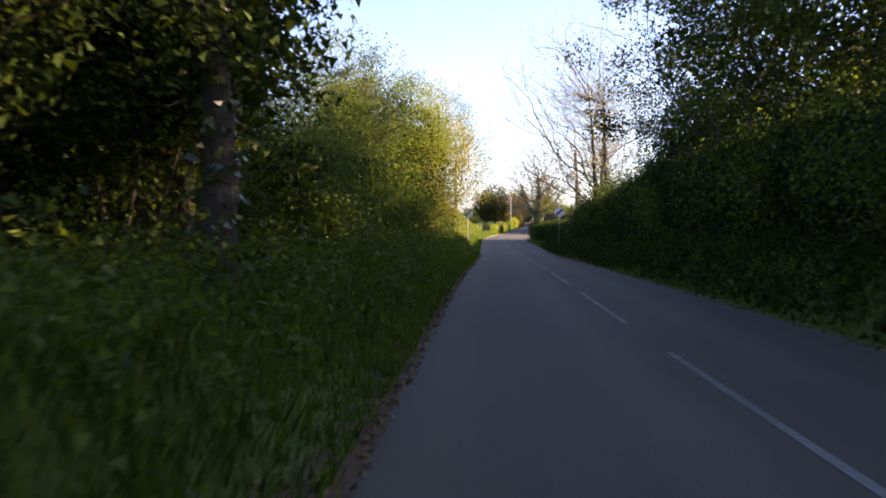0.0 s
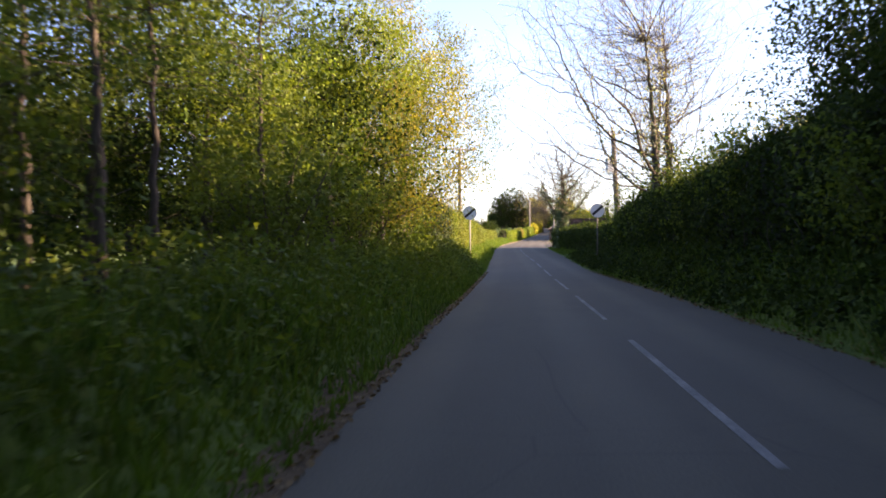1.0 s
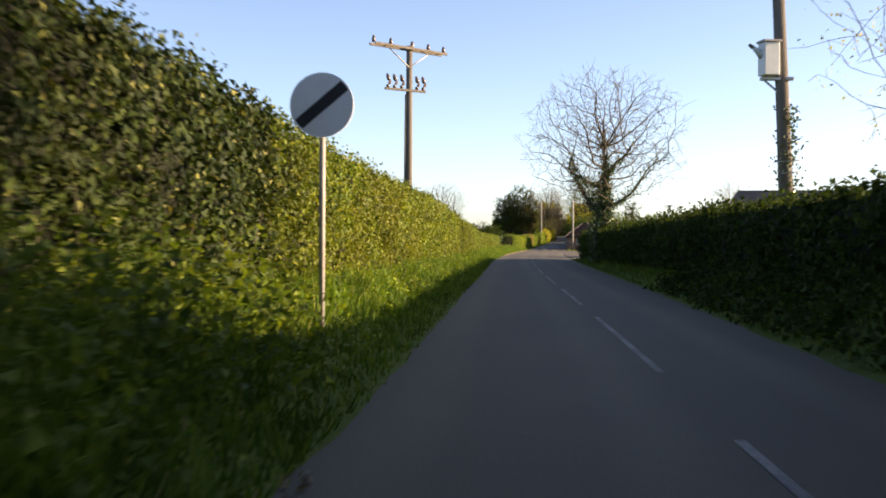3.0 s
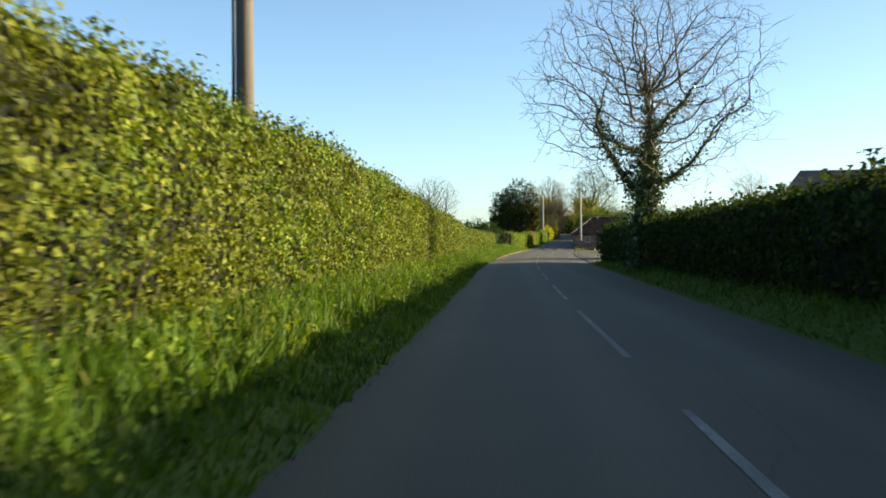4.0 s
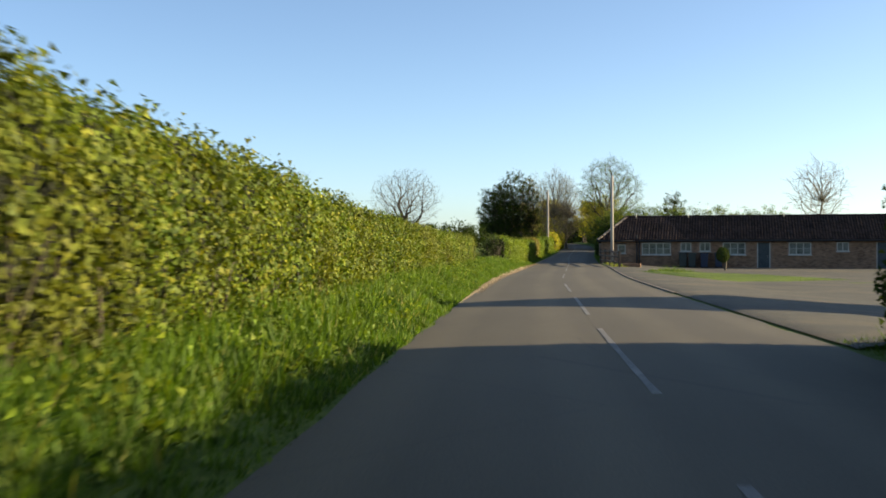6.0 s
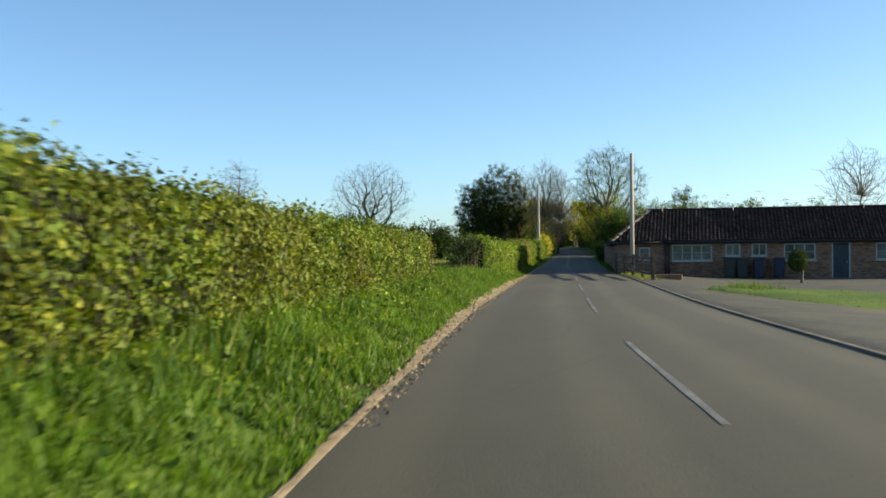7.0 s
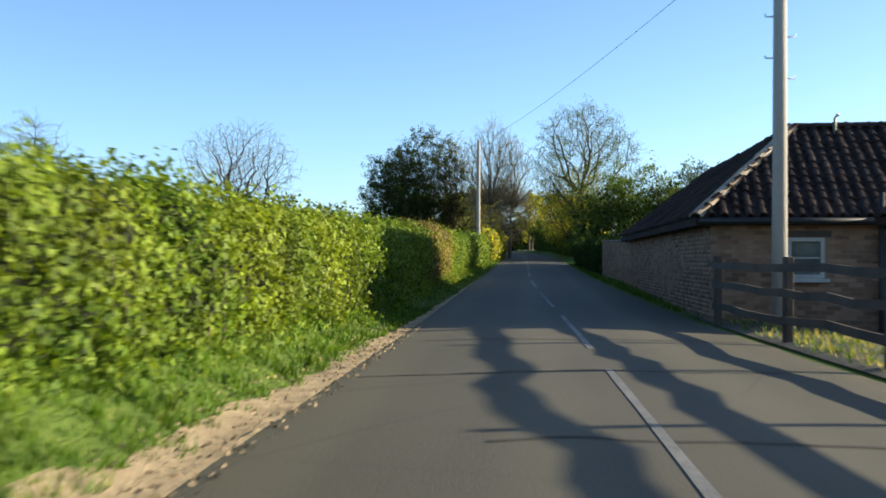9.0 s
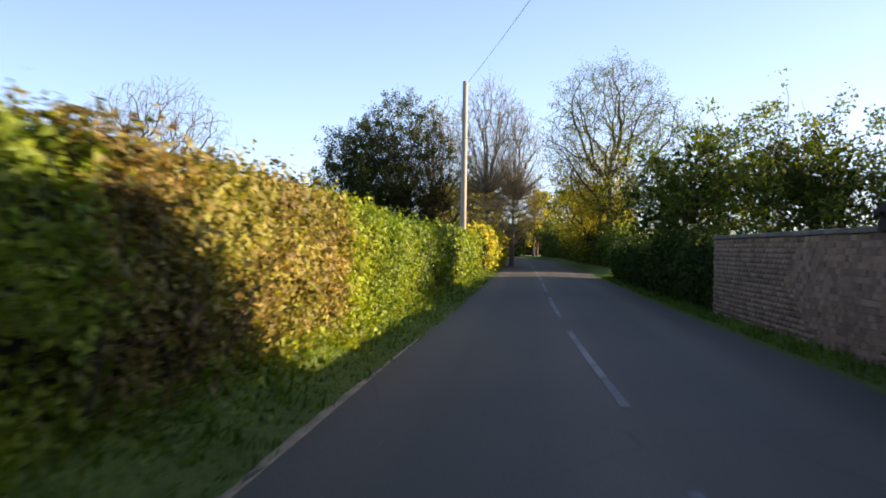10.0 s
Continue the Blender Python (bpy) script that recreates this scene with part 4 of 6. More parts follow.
for k, (x, y) in enumerate([(-1.9, 15.4), (-2.9, 17.6), (-4.4, 16.4)]):
    leafy_tree((x, y), 4.9, 2.0, 3.6, LEAF_DARK, 13000, 0.1, "dense dark tree in the near wood", 500 + k, inner=5000)
for k in range(14):
    x, y = -6.2 - 3.0 * (k % 2) - 0.6 * (k % 3), -2 + 4.4 * k
    leafy_tree((x, y), 4.6 if y < 14 else 2.0, 3.2, 4.2 if y < 14 else 1.7, LEAF_DARK, 6000 if y < 14 else 2400, 0.27, "dark tree deep in the wood", 400 + k, n=160, puff=0.45)
for k, (x, y, z) in enumerate([(-1.0, 20.0, 1.5), (-1.5, 24.6, 2.3), (-0.9, 29.8, 4.4), (-1.2, 32.4, 4.8), (-0.8, 36.4, 4.6), (-1.9, 30.6, 5.0)]):
    leafy_tree((x, y), z, 1.2, 1.7, LEAF_WOOD, 5200, 0.06, "slim dark-stemmed woodland tree with thin leaf", 240 + k, n=130, r=0.06, puff=0.2)
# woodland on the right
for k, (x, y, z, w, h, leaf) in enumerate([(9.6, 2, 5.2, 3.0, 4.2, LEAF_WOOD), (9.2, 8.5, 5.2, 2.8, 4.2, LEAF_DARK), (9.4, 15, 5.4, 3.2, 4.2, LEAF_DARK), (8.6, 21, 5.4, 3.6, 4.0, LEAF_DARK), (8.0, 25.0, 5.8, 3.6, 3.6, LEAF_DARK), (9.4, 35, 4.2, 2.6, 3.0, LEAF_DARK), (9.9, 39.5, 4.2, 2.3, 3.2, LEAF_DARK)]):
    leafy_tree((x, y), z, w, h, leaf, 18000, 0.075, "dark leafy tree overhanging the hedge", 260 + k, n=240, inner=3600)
leafy_tree((8.9, 29.0), 5.6, 3.3, 3.2, LEAF_DARK, 9000, 0.085, "loose dark tree reaching over the lane", 268, lean=-1.5, n=350)
for k in range(9):
    leafy_tree((13.2 + 2.2 * (k % 2), 1 + 4.2 * k), 5.0, 3.2, 4.4, LEAF_DARK, 3000, 0.29, "dark tree behind the field hedge", 440 + k, n=160, puff=0.45)
for k, (x, y, h) in enumerate([(10.6, 46.5, 5.6)]):
    leafy_tree((x, y), h - 2.2, 2.3, 2.2, TINY_LEAF, 2600, 0.07, "thin tree just breaking bud above the hedge", 455 + k, "bare trees", n=300, puff=0.12)
# the taller three behind are raised to shade the hedge opposite
for k, (x, y, h) in enumerate([(10.4, 54.5, 3.6), (10.9, 57.5, 4.0), (10.6, 61.5, 3.4), (13.2, 55.4, 5.8), (13.4, 59.6, 5.8), (13.0, 62.2, 5.4)]):
    leafy_tree((x, y), h * 0.55, 2.3, h * 0.45, LEAF_DARK, 9000, 0.1, "dense dark hawthorn over the hedge", 470 + k, n=160, inner=700)
# out of view; added only to throw shade across the lane
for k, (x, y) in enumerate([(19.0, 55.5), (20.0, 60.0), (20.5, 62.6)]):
    leafy_tree((x, y), 4.0, 2.7, 3.2, LEAF_DARK, 4500, 0.2, "unseen dark tree added to shade the hedge opposite", 480 + k, n=160, inner=700)
# hidden sun-blockers, their heights set by the shade wanted on the left
for k, (x, y, z) in enumerate([(15.4, 37.8, 4.3), (15.6, 41.5, 4.7), (16.2, 45.2, 4.7), (15.6, 49.0, 3.2)]):
    leafy_tree((x, y), z, 2.8, z - 1.2, LEAF_DARK, 7000, 0.17, "unseen dense tree added to shade the left-hand trees", 490 + k, n=200, inner=1500)
# bare trees on the right, just breaking bud, reaching over the road
tree((8.8, 57.2), 12.5, 0.21, 0, 0, 0, 0, 0, TINY_LEAF, 4500, 0.055, "bare ash tree breaking bud over the road", 281, BARK, "bare trees", 0.08, 1400, each_limb=True, dome=(7.1, 57.2, 7.5, 4.0, 4.8, 8.0), n=1200)
tree((9.5, 58.8), 12.5, 0.22, 0, 0, 0, 0, 0, TINY_LEAF, 3500, 0.055, "bare ash tree breaking bud, ivy on its trunk", 284, BARK, "bare trees", 0.08, 1800, each_limb=True, dome=(9.0, 58.8, 7.6, 4.0, 4.8, 8.0), n=1000)
tree((9.9, 64.5), 11.5, 0.19, 0, 0, 0, 0, 0, TINY_LEAF, 3500, 0.055, "bare ash tree with thick ivy in the hedge", 282, BARK, "bare trees", 0.08, 800, each_limb=True, dome=(9.8, 64.5, 7.0, 3.6, 4.4, 8.0), n=750)
tree((10.9, 71.5), 8.5, 0.15, 0, 0, 0, 0, 0, LEAF_LIME, 3000, 0.06, "bare tree with first yellow-green leaves", 283, BARK, "bare trees", 0.1, 500, each_limb=True, dome=(11.3, 71.5, 5.4, 3.2, 3.2, 5.5), n=650)
# the ivy-clad tree over the right hedge
tree((10.15, 112.0), 10.0, 0.36, 0, 0, 0, 0, 0, LEAF_BUD, 3500, 0.05, "large bare tree with ivy-clad trunk, breaking bud", 290, BARK, "bare trees", 0.06, 13000, 1.0, True, dome=(10.2, 112.0, 6.4, 4.3, 3.7, 6.0), n=2600, tip_radius=0.007, balance=0.22, hollow=0.48, lobe=0.14)
ivy_rng = np.random.default_rng(78)
ivy_at = np.stack([10.1 + ivy_rng.normal(0, 0.3, 5000), 112 + ivy_rng.normal(0, 0.34, 5000), 0.2 + 3.6 * ivy_rng.random(5000) ** 1.4], -1)
skirt = thing("ivy_bush", (10.1, 112, float(ground_z(10.1, 112))), "dense dark ivy bush round the foot of the tree", "ivy")
part("leaves", mesh_from("leaves", *leaf_arrays(ivy_at, np.tile([-0.4, -0.4, 0.2], (5000, 1)), 0.12, ivy_rng), LEAF_IVY), skirt, "", "stuff")
capped("stem", [(10.0, 111.6, 0.0), (10.05, 111.65, 1.6), (10.1, 111.7, 3.0)], [0.04, 0.03, 0.015], 6, BARK, skirt)
# far trees
FAR = 1.6
tree((-3.7, 269), 12.0, 0.55, 0, 0, 0, 0, 0, LEAF_BUD, 5000, 0.06, "bare spreading field tree", 301, BARK, "far trees", 0.12, 0, 1.0, dome=(-3.7, 269, 8.2, 5.3, 4.5, 4.0), n=2600, tip_radius=0.009, balance=0.22, hollow=0.42, lobe=0.1, twig=0.3, ragged=0.09)
tree((-19.5, 264), 11.8, 0.36, 0, 0, 0, 0, 0, LEAF_BUD, 900, 0.07, "gaunt bare field tree", 302, BARK, "far trees", 0.12, 0, 1.0, dome=(-19.2, 264, 8.4, 3.3, 3.9, 11.4), n=1000, tip_radius=0.011, balance=0.2, lobe=0.3, ragged=0.1)
for k, (x, y, z, w, h, leaf, count, size) in enumerate([(9.6, 268, 5.9, 2.9, 4.3, LEAF_DARK, 38000, 0.12), (12.2, 269, 7.3, 3.3, 4.8, LEAF_DARK, 32000, 0.11), (14.6, 270, 6.9, 2.6, 4.7, LEAF_BUD, 9000, 0.09)]):
    tree((x, y), z + h, 0.26, 0, 0, 0, 0, 0, leaf, count, size, ("dense dark-leaved tree beside the lane", "dark twiggy tree with small dark leaves", "brown twiggy tree beside the dark ones")[k], 310 + k, BARK, "far trees", 0.15, 0, 1.0, clump=12, twiggy=True, dome=(x, y, z, w, h, 5.0), n=1500, tip_radius=0.012, balance=0.5, hollow=0.36, lobe=0.12)
for k, (x, y, z, w) in enumerate([(17.3, 264, 7.6, 2.4), (19.2, 269, 6.9, 2.2)]):
    tree((x, y), 12.4, 0.2, 0, 0, 0, 0, 0, LEAF_BUD, 5000, 0.06, "slender bare tree with pale twigs", 320 + k, BARK_PALE, "far trees", 0.15, 0, 1.0, dome=(x, y, z, w, 4.7, 5.5), n=1700, tip_radius=0.01, balance=0.55, hollow=0.36, lobe=0.14)
tree((24.9, 265), 13.6, 0.4, 0, 0, 0, 0, 0, LEAF_WOOD, 26000, 0.075, "tall round-headed tree coming into leaf", 330, BARK, "far trees", 0.2, 900, 1.0, clump=8, twiggy=True, dome=(24.9, 265, 9.2, 4.5, 4.7, 6.4), n=2400, tip_radius=0.0105, hollow=0.3, balance=0.26, lobe=0.12, twig=0.3)
tree((24.0, 266), 8.0, 0.2, 0, 0, 0, 0, 0, LEAF_LIME, 12000, 0.12, "yellow-green tree beside the tall one", 333, BARK, "far trees", 0.3, 0, 1.0, dome=(24.0, 266, 5.6, 2.6, 3.0, 2.6), n=450, tip_radius=0.012, clump=14)
tree((25.0, 271), 6.5, 0.14, 0, 0, 0, 0, 0, LEAF_LIME, 10000, 0.13, "yellow-green tree under the tall one", 331, BARK, "far trees", 0.3, 0, 1.0, dome=(25.0, 271, 4.4, 2.8, 2.6, 2.6), n=400, tip_radius=0.012, clump=14)
tree((28.5, 262), 6.0, 0.14, 0, 0, 0, 0, 0, LEAF_WOOD, 12000, 0.13, "leafy green tree beside the tall one", 332, BARK, "far trees", 0.28, 0, 1.0, dome=(28.5, 262, 4.3, 3.2, 2.6, 2.6), n=450, tip_radius=0.012, clump=14)
for k, (x, y, h) in enumerate([(15.6, 282, 5.5), (18.2, 292, 6.5), (27.5, 285, 6), (30, 300, 5.5), (20, 318, 8), (29.0, 338, 8.5), (29.5, 325, 8), (34, 312, 4.5), (21.5, 350, 9), (26, 356, 9.5), (31, 352, 9), (16, 338, 8), (12, 325, 7), (37, 345, 5)]):
    tree((x, y), h, 0.14, 0.05, h * 0.45, 12, 4, 3, LEAF_LIME if k % 3 else LEAF_WOOD, 3400, 0.24, "roadside tree in yellow-green spring leaf", 340 + k, BARK, "far trees", 0.35, 0, FAR, stems=3)
for k in range(13):
    x, y = 19.6 + 1.25 * k, 228.5 - 0.75 * k + 1.8 * (k % 2)
    h = 4.25 - 0.02 * k + 0.55 * (k * 3 % 4) / 3
    g = float(ground_z(x, y))
    tree((x, y), h, 0.08, 0, 0, 0, 0, 0, LEAF_DARK if k % 4 == 3 else LEAF_WOOD, 5500, 0.1, "leafy garden tree behind the brick wall", 360 + k, BARK, "garden trees", 0.16, 0, 1.0, dome=(x, y, g + h * 0.55, 2.0, h * 0.48, g + h * 0.6), n=240, tip_radius=0.008, clump=16, inner=500)
tree((33, 262), 8.2, 0.2, 0, 0, 0, 0, 0, LEAF_DARK, 6000, 0.14, "small dark fir tree behind the barn", 371, BARK, "far trees", 0.16, 0, 1.0, dome=(33, 262, 6.0, 1.5, 3.0, 7.5), n=350, tip_radius=0.01, balance=0.7, clump=14)
tree((48.7, 250), 12.4, 0.3, 0, 0, 0, 0, 0, LEAF_BUD, 500, 0.1, "bare tree beyond the barn roof", 372, BARK_PALE, "far trees", 0.2, 0, 1.0, dome=(48.7, 250, 8.4, 3.8, 4.0, 7.0), n=1000, tip_radius=0.013)
# dark hedgerow at the back of the left field
for k, (x, y, h) in enumerate([(-34, 236, 4.2), (-28, 234, 4.0), (-22.5, 233, 4.4), (-17.5, 232, 4.0), (-12.5, 231, 4.3), (-8, 232, 3.8), (-3.5, 232, 4.2), (0.5, 233, 3.6), (4.5, 234, 3.4)]):
    tree((x, y), h, 0.14, 0, 0, 0, 0, 0, LEAF_DARK, 6500, 0.18, "dark scrubby hedgerow tree behind the field", 380 + k, BARK, "hedgerow trees", 0.3, 0, 1.0, dome=(x, y, h * 0.5 + 0.3, 3.2, h * 0.5, h * 0.4), n=350, tip_radius=0.01, clump=16, inner=500)


# ---- signs and poles ----
def limit_sign(at, centre_z, yaw, label, steel=POST_STEEL, finish="dull grey-brown steel post"):
    x, y = at
    g = float(ground_z(x, y))
    top = thing("road_sign", (x, y, g), label, "road sign", "speed limit signs")
    capped("post", [(x, y + 0.06, g - 0.05), (x, y + 0.06, centre_z + 0.22)], [0.028, 0.028], 10, steel, top, finish)
    turn = Matrix.Translation((x, y, centre_z)) @ Matrix.Rotation(yaw, 4, "Z") @ Matrix.Rotation(radians(90), 4, "X")
    bm = bmesh.new()
    bmesh.ops.create_cone(bm, cap_ends=True, segments=48, radius1=0.3, radius2=0.3, depth=0.02, matrix=turn)
    plate = part("plate", bm_mesh("plate", bm, SIGN_FACE), top, "round white sign plate")
    bm = bmesh.new()
    half, w = 0.283, 0.055
    pts = []
    for s in (-1, 1):
        a0 = math.asin(w / half)
        for k in range(7):
            a = -a0 + 2 * a0 * k / 6 + (math.pi if s > 0 else 0)
            pts.append((half * math.cos(a), half * math.sin(a), 0.014))
    f = bm.faces.new([bm.verts.new(p) for p in pts])
    ext = bmesh.ops.extrude_face_region(bm, geom=[f])
    bmesh.ops.translate(bm, vec=(0, 0, -0.003), verts=[v for v in ext["geom"] if isinstance(v, bmesh.types.BMVert)])
    bmesh.ops.recalc_face_normals(bm, faces=bm.faces)
    bmesh.ops.transform(bm, matrix=turn @ Matrix.Rotation(radians(40), 4, "Z"), verts=bm.verts)
    part("diagonal_band", bm_mesh("diagonal_band", bm, SIGN_BLACK), plate, "black diagonal band")
    for dz in (-0.14, 0.14):
        box("clip", (x, y + 0.03, centre_z + dz), (0.12, 0.05, 0.03), GALVANISED, top, 0, 0.004)
    return top


limit_sign((2.25, 66.7), 2.42, radians(-3), "round white national limit sign with black diagonal band")
limit_sign((7.66, 66.0), 2.46, radians(4), "round white national limit sign before the dark hedge", POLE_DARKENED, "dark post")


def insulator(x, y, z, parent, lean=0.0):
    pts = [(x, y, z), (x + lean * 0.3, y, z + 0.05), (x + lean * 0.7, y, z + 0.12), (x + lean, y, z + 0.2)]
    capped("insulator", pts, [0.035, 0.06, 0.05, 0.03], 8, CERAMIC, parent, "brown ceramic insulator")


def pole(at, z_top, radius, label, bolts=False, lean=0.0, wood=POLE_WOOD):
    x, y = at
    g = float(ground_z(x, y))
    top = thing("utility_pole", (x, y, g), label, "utility pole", "utility poles")
    capped("shaft", [(x, y, g - 0.3), (x + lean / 2, y, (g + z_top) / 2), (x + lean, y, z_top)], [radius, radius * 0.88, radius * 0.75], 14, wood, top)
    if bolts:
        for k in range(6):
            z = z_top - 1.1 - 0.62 * (k // 2) - 0.3 * (k % 2)
            s = 1 if k % 2 else -1
            capped("step_bolt", [(x + s * radius * 0.5, y, z), (x + s * (radius + 0.1), y, z), (x + s * (radius + 0.11), y, z + 0.04)], [0.011, 0.011, 0.011], 6, GALVANISED, top)
    return top


# double pole with two cross-arms, left of the hedge
tx, ty = 1.62, 88.5
tee = pole((tx, ty), 6.95, 0.12, "tall wooden power pole with two cross-arms", wood=POLE_DARKENED)
for off in (-0.13, 0.13):
    box("cross_arm", (tx + off * 0.7, ty - off * 0.7, 6.86), (2.8, 0.05, 0.075), POLE_DARKENED, tee, radians(44), 0.01, "dark weathered cross-arm")
box("cross_arm", (tx - 0.1, ty - 0.16, 5.62), (1.4, 0.06, 0.07), POLE_DARKENED, tee, radians(34), 0.01, "dark lower cross-arm")
for d_ in (-1.36, -0.72, 0.1, 0.74, 1.36):
    insulator(tx + d_ * 0.72, ty + d_ * 0.69, 6.9, tee, 0.0)
for d_ in (-0.62, -0.4, -0.16, 0.36, 0.58):
    insulator(tx - 0.1 + d_ * 0.83, ty - 0.16 + d_ * 0.56, 5.66, tee, 0.1)
    insulator(tx - 0.04 + d_ * 0.83, ty - 0.16 + d_ * 0.56, 5.86, tee, -0.06)
for s in (-1, 1):
    capped("arm_brace", [(tx + s * 0.55, ty + s * 0.53, 6.8), (tx, ty - 0.1, 6.3)], [0.018, 0.018], 6, POST_STEEL, tee)
capped("down_cable", [(tx - 0.1, ty - 0.11, 5.5), (tx - 0.12, ty - 0.1, 2.0)], [0.022, 0.022], 6, CABLE, tee)

# transformer pole on the right
rx, ry = 10.62, 80.7
# the shade on this pole's near side is put into its wood colour
trans = pole((rx, ry), 7.2, 0.17, "wooden pole carrying a pale grey transformer", lean=-0.32, wood=POLE_DARKENED)
bm = bmesh.new()
box_into(bm, (rx - 0.52, ry - 0.1, 5.22), (0.36, 0.34, 0.72), radians(12), 0.02)
tank = part("transformer_tank", bm_mesh("transformer_tank", bm, TRANSFORMER), trans, "pale grey square transformer tank")
box("lid", (rx - 0.52, ry - 0.1, 5.61), (0.42, 0.4, 0.05), POST_STEEL, tank, radians(12), 0.01, "dark grey lid")
bm = bmesh.new()
bmesh.ops.create_cone(bm, cap_ends=True, segments=20, radius1=0.13, radius2=0.13, depth=0.46, matrix=Matrix.Translation((rx - 0.26, ry + 0.1, 5.1)))
part("oil_drum", bm_mesh("oil_drum", bm, GALVANISED, False), tank, "round steel drum behind the tank")
capped("bushing", [(rx - 0.66, ry - 0.1, 5.3), (rx - 0.8, ry - 0.12, 5.42), (rx - 0.9, ry - 0.13, 5.5)], [0.1, 0.06, 0.04], 10, TRANSFORMER, tank, "sloping pale bushing")
capped("terminal", [(rx - 0.88, ry - 0.13, 5.48), (rx - 0.97, ry - 0.14, 5.54)], [0.05, 0.035], 8, CERAMIC, tank, "brown terminal")
capped("lead", [(rx - 0.3, ry - 0.05, 5.55), (rx - 0.26, ry - 0.05, 5.8), (rx - 0.16, ry, 5.9)], [0.012, 0.012, 0.012], 5, CABLE, tank)
box("bracket", (rx - 0.33, ry - 0.05, 4.8), (0.72, 0.16, 0.07), GALVANISED, trans, 0, 0.01, "steel bracket")
capped("bracket_strut", [(rx - 0.62, ry - 0.05, 4.78), (rx - 0.05, ry - 0.05, 4.3)], [0.025, 0.025], 6, GALVANISED, trans)
box("cross_arm", (rx - 0.27, ry - 0.18, 7.0), (0.7, 0.08, 0.09), GALVANISED, trans, radians(20), 0.01)
for dx in (-0.28, 0.3):
    insulator(rx - 0.32 + dx, ry - 0.18, 7.03, trans, 0.05)
for z, w in ((3.0, 0.8), (2.75, 0.5)):
    capped("guard_wire", [(rx - w / 2, ry - 0.2, z - 0.05), (rx + w / 2, ry - 0.15, z)], [0.012, 0.012], 5, GALVANISED, trans)
ivy_rng = np.random.default_rng(77)
ivy_at = np.stack([rx - 0.05 + ivy_rng.normal(0, 0.13, 1500), ry + ivy_rng.normal(0, 0.16, 1500), 0.6 + 3.6 * ivy_rng.random(1500) ** 1.5], -1)
part("ivy", mesh_from("ivy", *leaf_arrays(ivy_at, np.tile([0.0, -0.5, 0.2], (1500, 1)), 0.09, ivy_rng), LEAF_IVY), trans, "dark climbing ivy", "stuff")

# telephone poles by the barn and further on, and the wire between them
bp = pole((15.95, 194.9), 6.45, 0.12, "weathered wooden telephone pole beside a fence", True)
fp = pole((14.5, 239.5), 7.9, 0.12, "weathered wooden telephone pole beyond the hedge", True)


def wire(a, b, sag, label):
    q = np.linspace(0, 1, 24)
    pts = np.array(a)[None] * (1 - q)[:, None] + np.array(b)[None] * q[:, None]
    pts[:, 2] -= sag * 4 * q * (1 - q)
    v, f = tube_arrays(pts, [0.007] * 24, 4)
    ob = new("overhead_wire", mesh_from("overhead_wire", v, f, CABLE, True))
    tagged(ob, label, "wire", "overhead wires")


wire((15.95, 194.9, 6.3), (14.5, 239.5, 7.75), 0.35, "thin black telephone wire between two poles")


# ---- the low brick barn and its yard ----
B0, BD, BN = Vector((15.35, 196.4, 0)), Vector((0.974, -0.225, 0)).normalized(), Vector((0.225, 0.974, 0)).normalized()
B_TURN = math.atan2(BD.y, BD.x)
B_LEN, B_DEEP, B_BASE, B_EAVE, B_RIDGE = 34.0, 5.8, -0.45, 1.8, 3.62


def bpt(s, d, z):
    p = B0 + BD * s + BN * d
    return Vector((p.x, p.y, z))


barn = thing("barn", bpt(0, 0, B_BASE), "long low brick barn with dark pantile roof", "barn")
OPENINGS = [("window", 1.2, 1.77, 0.82, 1.47, 1, 2), ("window", 2.95, 5.02, 0.73, 1.6, 4, 2), ("window", 5.72, 6.47, 0.97, 1.62, 2, 1), ("window", 7.06, 7.82, 0.97, 1.62, 2, 1),
            ("window", 8.68, 10.25, 0.73, 1.6, 3, 2), ("door", 11.05, 11.95, -0.42, 1.6, 1, 1), ("window", 13.2, 14.7, 0.73, 1.6, 3, 2), ("window", 16.4, 17.2, 0.97, 1.6, 2, 1), ("door", 19.0, 19.9, -0.42, 1.6, 1, 1), ("window", 21.5, 23.0, 0.73, 1.6, 3, 2)]


